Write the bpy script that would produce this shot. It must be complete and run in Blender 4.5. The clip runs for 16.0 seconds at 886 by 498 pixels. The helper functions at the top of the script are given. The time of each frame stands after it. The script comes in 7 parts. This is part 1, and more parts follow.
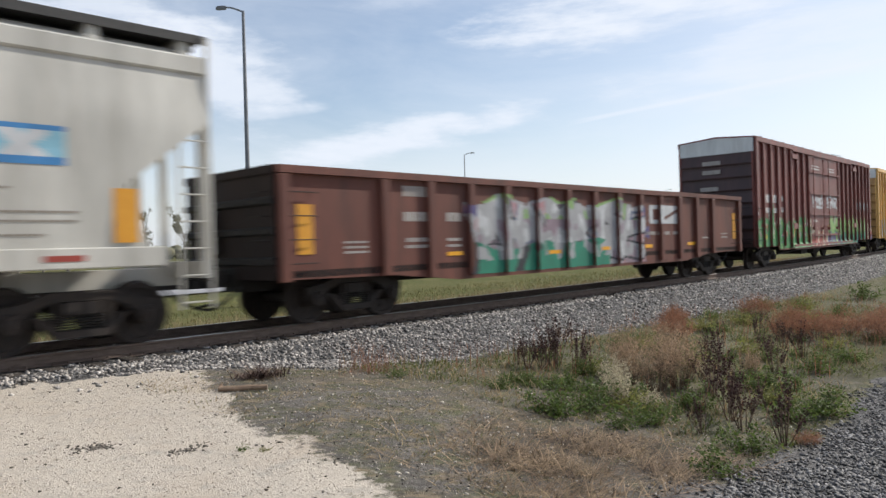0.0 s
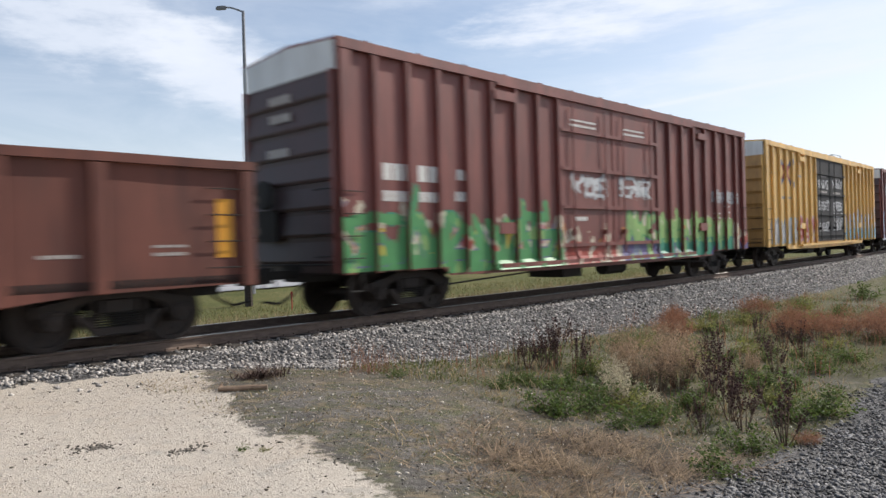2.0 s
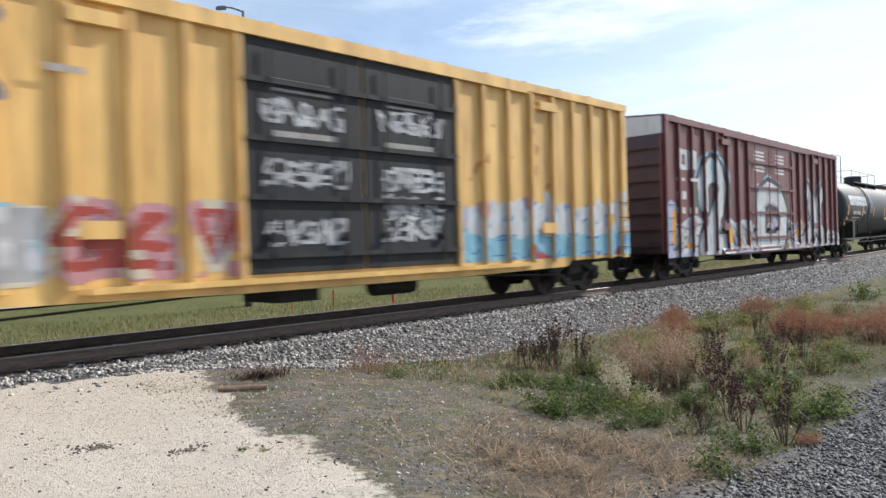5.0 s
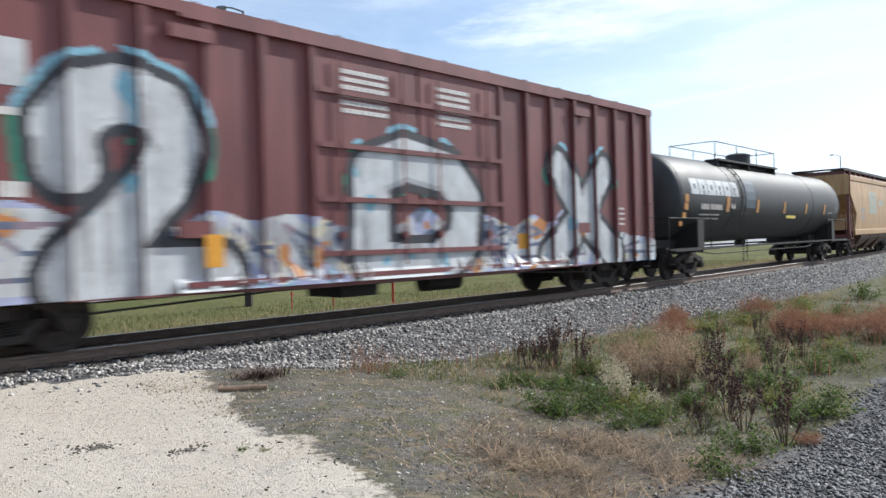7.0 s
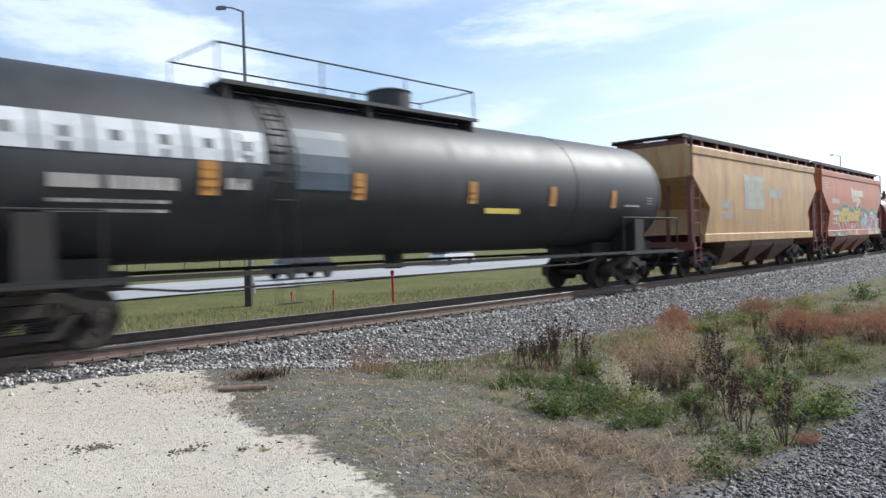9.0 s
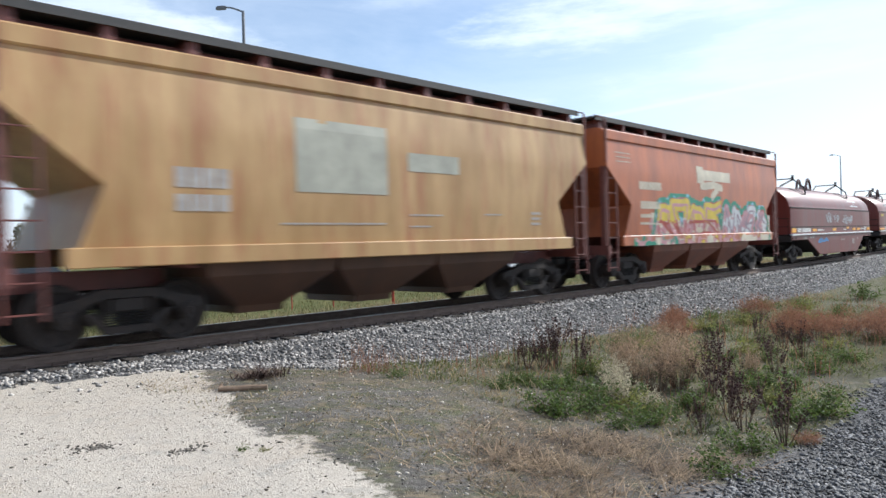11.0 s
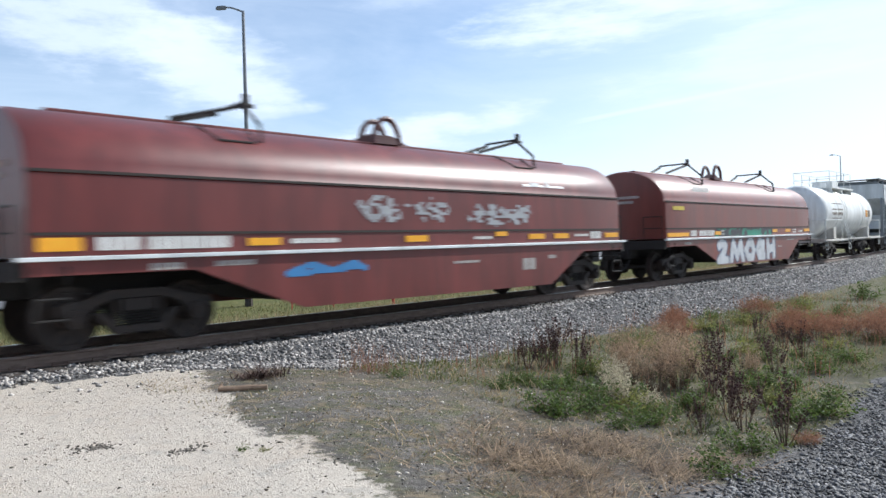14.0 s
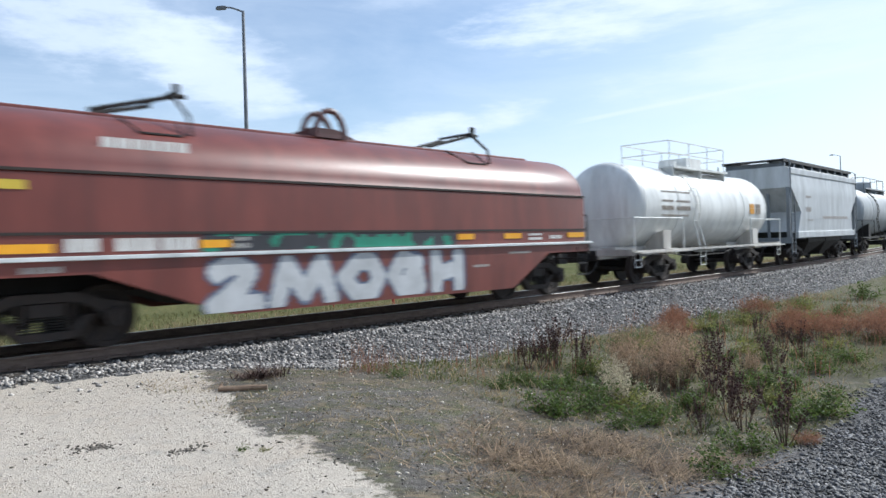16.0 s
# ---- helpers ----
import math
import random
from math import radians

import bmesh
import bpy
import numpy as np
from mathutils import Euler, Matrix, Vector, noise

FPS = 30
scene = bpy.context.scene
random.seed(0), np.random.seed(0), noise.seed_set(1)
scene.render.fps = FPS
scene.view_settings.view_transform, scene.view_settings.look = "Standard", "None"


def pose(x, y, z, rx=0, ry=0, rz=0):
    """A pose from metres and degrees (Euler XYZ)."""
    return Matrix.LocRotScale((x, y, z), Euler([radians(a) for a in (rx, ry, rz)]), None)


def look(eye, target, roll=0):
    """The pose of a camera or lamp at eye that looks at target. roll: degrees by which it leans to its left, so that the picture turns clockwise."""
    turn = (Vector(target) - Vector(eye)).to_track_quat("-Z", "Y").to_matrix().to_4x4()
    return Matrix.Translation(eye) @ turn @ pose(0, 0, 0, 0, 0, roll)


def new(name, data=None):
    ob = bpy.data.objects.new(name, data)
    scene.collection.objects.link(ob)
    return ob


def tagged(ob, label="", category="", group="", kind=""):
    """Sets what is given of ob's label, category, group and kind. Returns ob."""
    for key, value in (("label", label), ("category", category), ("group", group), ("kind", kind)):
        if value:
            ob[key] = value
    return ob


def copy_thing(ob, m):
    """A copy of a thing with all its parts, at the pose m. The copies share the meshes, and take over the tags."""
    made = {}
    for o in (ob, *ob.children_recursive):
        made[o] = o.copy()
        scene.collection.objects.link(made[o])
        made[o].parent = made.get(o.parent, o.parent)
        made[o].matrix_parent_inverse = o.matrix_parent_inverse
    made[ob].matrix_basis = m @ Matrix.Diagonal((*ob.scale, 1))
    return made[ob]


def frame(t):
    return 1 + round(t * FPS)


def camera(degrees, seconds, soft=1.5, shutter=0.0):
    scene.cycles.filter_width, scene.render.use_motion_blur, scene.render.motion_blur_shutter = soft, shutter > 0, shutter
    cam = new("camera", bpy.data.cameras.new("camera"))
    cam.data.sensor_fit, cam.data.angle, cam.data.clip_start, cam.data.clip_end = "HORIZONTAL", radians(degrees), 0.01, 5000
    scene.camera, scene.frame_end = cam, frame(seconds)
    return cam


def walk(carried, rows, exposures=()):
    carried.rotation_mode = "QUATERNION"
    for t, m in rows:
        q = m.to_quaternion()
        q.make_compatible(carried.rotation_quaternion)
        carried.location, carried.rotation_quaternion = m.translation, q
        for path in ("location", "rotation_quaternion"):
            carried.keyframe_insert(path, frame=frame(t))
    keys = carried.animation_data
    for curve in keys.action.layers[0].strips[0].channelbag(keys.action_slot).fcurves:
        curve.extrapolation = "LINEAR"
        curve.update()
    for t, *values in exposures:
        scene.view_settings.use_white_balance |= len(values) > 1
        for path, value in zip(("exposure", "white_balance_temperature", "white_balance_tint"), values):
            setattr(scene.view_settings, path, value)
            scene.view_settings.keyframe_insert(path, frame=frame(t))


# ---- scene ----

# ---------------------------------------------------------------- camera
EYE_Z = 1.329
YAW, PITCH, ROLL = 44.793, -0.248, -1.614
cam = camera(63.29, 16.0, soft=1.5, shutter=0.55)
EYE = (0.0, 0.0, EYE_Z)
VIEW = look(EYE, (20 * math.cos(radians(YAW)), 20 * math.sin(radians(YAW)), EYE_Z + 20 * math.tan(radians(PITCH))), ROLL)
walk(cam, [(0.0, VIEW), (16.0, VIEW)], exposures=[(0.0, -0.13, 6650, 10), (2.0, -0.08, 6650, 11), (3.5, 0.16, 6500, 10), (7.0, 0.16, 6150, 8), (14.5, 0.11, 6000, 8), (16.0, 0.0, 5950, 7)])

# ---------------------------------------------------------------- light
SUN_AZ, SUN_EL = -18.5, 38.0
sun_dir = Vector((math.cos(radians(SUN_AZ)) * math.cos(radians(SUN_EL)), math.sin(radians(SUN_AZ)) * math.cos(radians(SUN_EL)), math.sin(radians(SUN_EL))))
sun = new("sun", bpy.data.lights.new("sun", "SUN"))
sun.data.energy, sun.data.angle, sun.data.color = 4.9, radians(0.6), (1.0, 0.96, 0.89)
sun.matrix_world = look(sun_dir * 200, (0, 0, 0))
world = bpy.data.worlds.new("sky")
scene.world = world
world.use_nodes = True
wn, wl = world.node_tree.nodes, world.node_tree.links
wn.clear()
w_out, w_bg, w_sky = wn.new("ShaderNodeOutputWorld"), wn.new("ShaderNodeBackground"), wn.new("ShaderNodeTexSky")
w_sky.sky_type, w_sky.sun_disc = "NISHITA", False
w_sky.sun_elevation, w_sky.sun_rotation = radians(SUN_EL), math.atan2(sun_dir.x, sun_dir.y)
w_sky.altitude, w_sky.dust_density, w_sky.air_density = 200, 1.3, 1.0
w_bg.inputs["Strength"].default_value = 0.15
w_co, w_map = wn.new("ShaderNodeTexCoord"), wn.new("ShaderNodeMapping")
w_map.inputs["Rotation"].default_value = (0.0, radians(14), radians(30))
w_map.inputs["Scale"].default_value = (2.2, 1.3, 7.0)
w_noise = wn.new("ShaderNodeTexNoise")
w_noise.inputs["Scale"].default_value, w_noise.inputs["Detail"].default_value = 1.25, 9
w_noise.inputs["Roughness"].default_value, w_noise.inputs["Distortion"].default_value = 0.62, 0.7
w_mix = wn.new("ShaderNodeMix")
w_mix.data_type = "RGBA"
w_mix.inputs["B"].default_value = (6.2, 6.72, 7.6, 1)
wl.new(w_co.outputs["Generated"], w_map.inputs["Vector"])
wl.new(w_map.outputs["Vector"], w_noise.inputs["Vector"])
w_sep = wn.new("ShaderNodeSeparateXYZ")
wl.new(w_co.outputs["Generated"], w_sep.inputs["Vector"])


def veil(source, lo, hi, most):
    """Thin high cloud that thickens from lo to hi."""
    r = wn.new("ShaderNodeMapRange")
    r.interpolation_type = "SMOOTHSTEP"
    r.inputs["From Min"].default_value, r.inputs["From Max"].default_value, r.inputs["To Min"].default_value, r.inputs["To Max"].default_value = lo, hi, 1.0, 1.0 - most
    wl.new(source, r.inputs["Value"])
    return r.outputs["Result"]


w_dot = wn.new("ShaderNodeVectorMath")
w_dot.operation = "DOT_PRODUCT"
w_dot.inputs[1].default_value = (0.2122, -0.0278, -0.9768)
wl.new(w_co.outputs["Generated"], w_dot.inputs[0])
w_abs = wn.new("ShaderNodeMath")
w_abs.operation = "ABSOLUTE"
wl.new(w_dot.outputs["Value"], w_abs.inputs[0])
w_start = wn.new("ShaderNodeMath")
w_start.operation = "MAXIMUM"
wl.new(veil(w_abs.outputs[0], 0.0045, 0.0005, 0.5), w_start.inputs[0])
wl.new(veil(w_sep.outputs["X"], 0.804, 0.864, 1.0), w_start.inputs[1])
contrail = w_start.outputs[0]


def sky_math(op, a, b=None):
    k = wn.new("ShaderNodeMath")
    k.operation = op
    for sock, v in zip(k.inputs, (a, b)):
        if isinstance(v, (int, float)):
            sock.default_value = v
        elif v is not None:
            wl.new(v, sock)
    return k.outputs[0]


w_az = sky_math("ARCTAN2", w_sep.outputs["Y"], w_sep.outputs["X"])
w_el = sky_math("ARCSINE", w_sep.outputs["Z"])
w_wisp = wn.new("ShaderNodeTexNoise")
w_wisp.inputs["Scale"].default_value, w_wisp.inputs["Detail"].default_value, w_wisp.inputs["Roughness"].default_value = 4.5, 8, 0.6
wl.new(w_map.outputs["Vector"], w_wisp.inputs["Vector"])


def cirrus(az, el, wide, high, slope, most, torn=2.4):
    """A torn streak of high cloud about a bearing and a height in degrees; slope: how it climbs along the bearing."""
    da = sky_math("MULTIPLY", sky_math("SUBTRACT", w_az, radians(az)), 1 / radians(wide))
    de = sky_math("MULTIPLY", sky_math("SUBTRACT", sky_math("SUBTRACT", w_el, radians(el)), sky_math("MULTIPLY", da, radians(wide) * slope)), 1 / radians(high))
    far = sky_math("ADD", sky_math("MULTIPLY", da, da), sky_math("MULTIPLY", de, de))
    ragged = sky_math("ADD", far, sky_math("MULTIPLY", sky_math("SUBTRACT", w_wisp.outputs["Fac"], 0.5), torn * 2))
    return veil(ragged, 1.5, -0.3, most)


w_clear = contrail
for v in (veil(w_sep.outputs["X"], 0.7, 1.05, 0.4), veil(w_sep.outputs["Z"], 0.22, -0.02, 0.66), veil(w_noise.outputs["Fac"], 0.15, 0.85, 0.5),
          cirrus(27, 18.3, 14, 3.4, -0.1, 0.95), cirrus(17, 13.2, 13, 2.6, -0.12, 0.6), cirrus(62, 13.5, 6, 3.6, 0.25, 0.8), cirrus(72, 17, 9, 4, 0.1, 0.7), cirrus(49, 8.2, 11, 1.5, -0.2, 0.9), cirrus(58, 10.6, 4, 0.6, -0.12, 0.7, 1.2), cirrus(42, 21, 9, 2.0, -0.25, 0.35)):
    w_clear = sky_math("MULTIPLY", w_clear, v)
w_inv = wn.new("ShaderNodeMath")
w_inv.operation = "SUBTRACT"
w_inv.inputs[0].default_value = 1.0
wl.new(w_clear, w_inv.inputs[1])
wl.new(w_inv.outputs[0], w_mix.inputs["Factor"])
wl.new(w_sky.outputs["Color"], w_mix.inputs["A"])
wl.new(w_mix.outputs["Result"], w_bg.inputs["Color"])
wl.new(w_bg.outputs["Background"], w_out.inputs["Surface"])


# ---------------------------------------------------------------- materials
def surface(name, low, high, scale=3.0, stretch=(1, 1, 1), rough=0.6, metal=0.0, bump=0.15, fine=40.0, stain=None, stain_amount=0.3, stain_stretch=(1.5, 1.5, 0.35), lo=0.35, hi=0.68, spec=0.5, vary=0.0, thin=0.0):
    """A material with a broad change between two colours, a fine grain, an optional stain and relief."""
    m = bpy.data.materials.new(name)
    m.use_nodes = True
    n, l = m.node_tree.nodes, m.node_tree.links
    b = n["Principled BSDF"]
    co = n.new("ShaderNodeTexCoord")
    mp = n.new("ShaderNodeMapping")
    mp.inputs["Scale"].default_value = stretch
    l.new(co.outputs["Object"], mp.inputs["Vector"])
    t1 = n.new("ShaderNodeTexNoise")
    t1.inputs["Scale"].default_value, t1.inputs["Detail"].default_value = scale, 6
    t1.inputs["Roughness"].default_value = 0.6
    l.new(mp.outputs["Vector"], t1.inputs["Vector"])
    r1 = n.new("ShaderNodeMapRange")
    r1.inputs["From Min"].default_value, r1.inputs["From Max"].default_value = lo, hi
    l.new(t1.outputs["Fac"], r1.inputs["Value"])
    mx = n.new("ShaderNodeMix")
    mx.data_type = "RGBA"
    mx.inputs["A"].default_value, mx.inputs["B"].default_value = (*low, 1), (*high, 1)
    l.new(r1.outputs["Result"], mx.inputs["Factor"])
    colour = mx.outputs["Result"]
    t2 = n.new("ShaderNodeTexNoise")
    t2.inputs["Scale"].default_value, t2.inputs["Detail"].default_value = fine, 3
    l.new(mp.outputs["Vector"], t2.inputs["Vector"])
    if stain:
        mp2 = n.new("ShaderNodeMapping")
        mp2.inputs["Scale"].default_value = stain_stretch
        mp2.inputs["Location"].default_value = (3.1, 7.7, 1.3)
        l.new(co.outputs["Object"], mp2.inputs["Vector"])
        t3 = n.new("ShaderNodeTexNoise")
        t3.inputs["Scale"].default_value, t3.inputs["Detail"].default_value = 2.0, 8
        t3.inputs["Roughness"].default_value = 0.7
        l.new(mp2.outputs["Vector"], t3.inputs["Vector"])
        r3 = n.new("ShaderNodeMapRange")
        r3.inputs["From Min"].default_value, r3.inputs["From Max"].default_value = 0.5, 0.72
        r3.inputs["To Max"].default_value = stain_amount
        l.new(t3.outputs["Fac"], r3.inputs["Value"])
        m2 = n.new("ShaderNodeMix")
        m2.data_type = "RGBA"
        m2.inputs["B"].default_value = (*stain, 1)
        l.new(r3.outputs["Result"], m2.inputs["Factor"])
        l.new(colour, m2.inputs["A"])
        colour = m2.outputs["Result"]
    if vary:
        geo = n.new("ShaderNodeNewGeometry")
        rv = n.new("ShaderNodeMapRange")
        rv.inputs["To Min"].default_value, rv.inputs["To Max"].default_value = 1 - vary, 1 + vary
        l.new(geo.outputs["Random Per Island"], rv.inputs["Value"])
        hs = n.new("ShaderNodeHueSaturation")
        l.new(rv.outputs["Result"], hs.inputs["Value"])
        l.new(colour, hs.inputs["Color"])
        colour = hs.outputs["Color"]
    l.new(colour, b.inputs["Base Color"])
    b.inputs["Metallic"].default_value = metal
    b.inputs["Specular IOR Level"].default_value = spec
    rr = n.new("ShaderNodeMapRange")
    rr.inputs["To Min"].default_value, rr.inputs["To Max"].default_value = max(rough - 0.12, 0.05), min(rough + 0.12, 1)
    l.new(t1.outputs["Fac"], rr.inputs["Value"])
    l.new(rr.outputs["Result"], b.inputs["Roughness"])
    if bump:
        bp = n.new("ShaderNodeBump")
        bp.inputs["Strength"].default_value, bp.inputs["Distance"].default_value = bump, 0.02
        l.new(t2.outputs["Fac"], bp.inputs["Height"])
        l.new(bp.outputs["Normal"], b.inputs["Normal"])
    if thin:
        tr = n.new("ShaderNodeBsdfTranslucent")
        l.new(colour, tr.inputs["Color"])
        ms = n.new("ShaderNodeMixShader")
        ms.inputs["Fac"].default_value = thin
        l.new(b.outputs["BSDF"], ms.inputs[1])
        l.new(tr.outputs["BSDF"], ms.inputs[2])
        l.new(ms.outputs["Shader"], n["Material Output"].inputs["Surface"])
    return m


def coat(name, c, c2=None, rust=(0.09, 0.045, 0.03), amount=0.35, rough=0.5, dust=0.04, spec=0.55):
    c2 = c2 or tuple(v * 0.75 for v in c)
    pale = tuple(v * 1.25 + 0.004 for v in c)
    m = surface(name, tuple(v * 0.9 for v in c2), pale, 1.1, (1.6, 1.6, 0.4), rough, 0, 0.06, 30, rust, amount, (2.6, 2.6, 0.25), 0.3, 0.72, spec)
    b = m.node_tree.nodes["Principled BSDF"]
    b.inputs["Sheen Weight"].default_value, b.inputs["Sheen Roughness"].default_value = dust, 0.45
    b.inputs["Sheen Tint"].default_value = (0.9, 0.86, 0.82, 1)
    return m


boxcar_brown = coat("boxcar_brown_paint", (0.19, 0.05, 0.039), (0.14, 0.037, 0.03), (0.06, 0.03, 0.025), 0.5)
boxcar_maroon = coat("boxcar_maroon_paint", (0.165, 0.045, 0.043), (0.125, 0.034, 0.033), (0.06, 0.03, 0.03), 0.45)
gondola_brown = coat("gondola_brown_paint", (0.145, 0.048, 0.032), (0.095, 0.032, 0.023), (0.045, 0.024, 0.019), 0.6, 0.62, 0.02, 0.4)
boxcar_yellow = coat("boxcar_yellow_paint", (0.70, 0.44, 0.14), (0.60, 0.355, 0.105), (0.24, 0.12, 0.05), 0.5)
door_black = coat("door_black_paint", (0.03, 0.03, 0.032), (0.02, 0.02, 0.022), (0.08, 0.06, 0.05), 0.3, 0.65, 0.0, 0.25)
hopper_grey = coat("hopper_grey_paint", (0.50, 0.485, 0.44), (0.43, 0.415, 0.375), (0.26, 0.22, 0.17), 0.35)
hopper_pale = coat("hopper_pale_grey_paint", (0.47, 0.49, 0.50), (0.40, 0.42, 0.43), (0.25, 0.24, 0.22), 0.3)
hopper_tan = coat("hopper_tan_paint", (0.42, 0.265, 0.115), (0.35, 0.195, 0.07), (0.32, 0.1, 0.045), 0.9, 0.45)
hopper_orange = coat("hopper_orange_paint", (0.40, 0.118, 0.042), (0.31, 0.086, 0.033), (0.17, 0.045, 0.03), 0.45, 0.42)
hopper_maroon = coat("hopper_maroon_paint", (0.15, 0.045, 0.035), (0.11, 0.033, 0.027), (0.04, 0.02, 0.02), 0.4)
coil_red = coat("coil_car_red_paint", (0.17, 0.037, 0.025), (0.13, 0.029, 0.021), (0.07, 0.025, 0.021), 0.5, 0.42, 0.03, 0.6)
coil_maroon = coat("coil_car_maroon_paint", (0.14, 0.022, 0.018), (0.105, 0.018, 0.015), (0.055, 0.016, 0.014), 0.6, 0.42, 0.02, 0.55)
tank_black = coat("tank_black_paint", (0.027, 0.028, 0.031), (0.02, 0.021, 0.023), (0.05, 0.042, 0.038), 0.3, 0.56, 0.0, 0.5)
tank_white = coat("tank_white_paint", (0.72, 0.72, 0.69), (0.63, 0.63, 0.6), (0.38, 0.33, 0.26), 0.35, 0.38)
steel_dark = surface("grimy_dark_steel", (0.010, 0.009, 0.008), (0.022, 0.018, 0.016), 6, rough=0.75, bump=0.3)
steel_rust = surface("rusty_brown_steel", (0.014, 0.0105, 0.009), (0.034, 0.023, 0.018), 8, rough=0.75, bump=0.3)
wheel_steel = surface("worn_wheel_steel", (0.018, 0.013, 0.011), (0.045, 0.031, 0.025), 9, rough=0.7, metal=0.1, bump=0.2)
grate_dark = surface("dark_walkway_grating", (0.035, 0.034, 0.034), (0.06, 0.058, 0.056), 10, rough=0.7)
rail_brown = surface("rusty_rail_side", (0.115, 0.08, 0.062), (0.195, 0.14, 0.11), 5, (1, 4, 4), 0.8, 0, 0.2)
rail_bright = surface("polished_rail_head", (0.42, 0.40, 0.38), (0.55, 0.53, 0.5), 9, rough=0.35, metal=0.9, bump=0.05)
sleeper_wood = surface("creosoted_sleeper_wood", (0.03, 0.024, 0.02), (0.085, 0.07, 0.058), 4, (1, 6, 6), 0.9, 0, 0.5)
white_paint = surface("dull_white_lettering", (0.55, 0.53, 0.5), (0.68, 0.67, 0.64), 5, rough=0.6, bump=0.03)
grey_mark = surface("faded_grey_lettering", (0.30, 0.27, 0.25), (0.42, 0.39, 0.36), 5, rough=0.7, bump=0.03)
dark_mark = surface("faded_dark_lettering", (0.20, 0.17, 0.14), (0.26, 0.22, 0.18), 5, rough=0.7, bump=0.03)
amber = surface("amber_reflector", (0.75, 0.33, 0.012), (0.82, 0.40, 0.02), 6, rough=0.35, bump=0.02)
amber_dull = surface("dull_amber_panel", (0.62, 0.27, 0.02), (0.7, 0.33, 0.03), 6, rough=0.5, bump=0.02)
white_sheet = coat("white_painted_sheet", (0.60, 0.62, 0.62), (0.52, 0.54, 0.54), (0.3, 0.28, 0.25), 0.25)
SPRAY = {}
for key, c in {"green": (0.075, 0.30, 0.10), "teal": (0.02, 0.24, 0.15), "lime": (0.26, 0.44, 0.14), "white": (0.60, 0.61, 0.62), "pink": (0.52, 0.26, 0.28), "red": (0.38, 0.06, 0.04),
               "yellow": (0.62, 0.46, 0.05), "orange": (0.55, 0.22, 0.06), "violet": (0.10, 0.08, 0.22), "lavender": (0.42, 0.44, 0.62), "black": (0.035, 0.035, 0.042), "blue": (0.05, 0.22, 0.48),
               "sky": (0.25, 0.50, 0.62), "cream": (0.62, 0.55, 0.42), "silver": (0.40, 0.40, 0.41), "mauve": (0.30, 0.22, 0.26), "slate": (0.13, 0.16, 0.24), "sage": (0.43, 0.42, 0.34), "dusk": (0.07, 0.095, 0.12)}.items():
    SPRAY[key] = surface("spray_paint_" + key, tuple(v * 0.72 for v in c), c, 2.5, rough=0.5, bump=0.03, stain=tuple(v * 0.5 for v in c), stain_amount=0.4)


# ---------------------------------------------------------------- mesh helpers
def box(bm, x0, x1, y0, y1, z0, z1):
    v = [bm.verts.new((x, y, z)) for x in (x0, x1) for y in (y0, y1) for z in (z0, z1)]
    for f in ((0, 1, 3, 2), (4, 6, 7, 5), (0, 4, 5, 1), (2, 3, 7, 6), (0, 2, 6, 4), (1, 5, 7, 3)):
        bm.faces.new([v[i] for i in f])


def tube(bm, a, b, r, n=8, r2=None):
    a, b = Vector(a), Vector(b)
    q = (b - a).to_track_quat("Z", "Y")
    rings = []
    for c, rad in ((a, r), (b, r if r2 is None else r2)):
        rings.append([bm.verts.new(c + q @ Vector((rad * math.cos(6.2832 * i / n), rad * math.sin(6.2832 * i / n), 0))) for i in range(n)])
    for i in range(n):
        bm.faces.new((rings[0][i], rings[0][(i + 1) % n], rings[1][(i + 1) % n], rings[1][i]))
    bm.faces.new(rings[0][::-1])
    bm.faces.new(rings[1])


def pipe(bm, points, r, n=6):
    for a, b in zip(points, points[1:]):
        tube(bm, a, b, r, n)


def prism(bm, poly, y0, y1):
    """A polygon of (x, z) drawn out from y0 to y1."""
    a = [bm.verts.new((x, y0, z)) for x, z in poly]
    b = [bm.verts.new((x, y1, z)) for x, z in poly]
    bm.faces.new(a)
    bm.faces.new(b[::-1])
    for i in range(len(poly)):
        j = (i + 1) % len(poly)
        bm.faces.new((a[j], a[i], b[i], b[j]))


def loft(bm, rings, close=True):
    rows = [[bm.verts.new(p) for p in ring] for ring in rings]
    n = len(rows[0])
    for a, b in zip(rows, rows[1:]):
        for i in range(n):
            bm.faces.new((a[i], a[(i + 1) % n], b[(i + 1) % n], b[i]))
    if close:
        bm.faces.new(rows[0][::-1])
        bm.faces.new(rows[-1])


def mesh_of(name, bm, material, smooth=False, bevel=0.0):
    if bevel:
        bmesh.ops.bevel(bm, geom=bm.edges[:], offset=bevel, segments=1, affect="EDGES")
    bmesh.ops.recalc_face_normals(bm, faces=bm.faces[:])
    me = bpy.data.meshes.new(name)
    bm.to_mesh(me)
    bm.free()
    for m in (material if isinstance(material, (list, tuple)) else [material]):
        me.materials.append(m)
    if smooth:
        for f in me.polygons:
            f.use_smooth = True
        me.set_sharp_from_angle(angle=radians(35))
    return me


def part(name, bm, material, parent, label="", smooth=False, bevel=0.0):
    me = bm if isinstance(bm, bpy.types.Mesh) else mesh_of(name, bm, material, smooth, bevel)
    ob = new(name, me)
    ob.parent = parent
    return tagged(ob, label)


def thing(name, label, category, group="", kind=""):
    return tagged(new(name), label, category, group, kind)


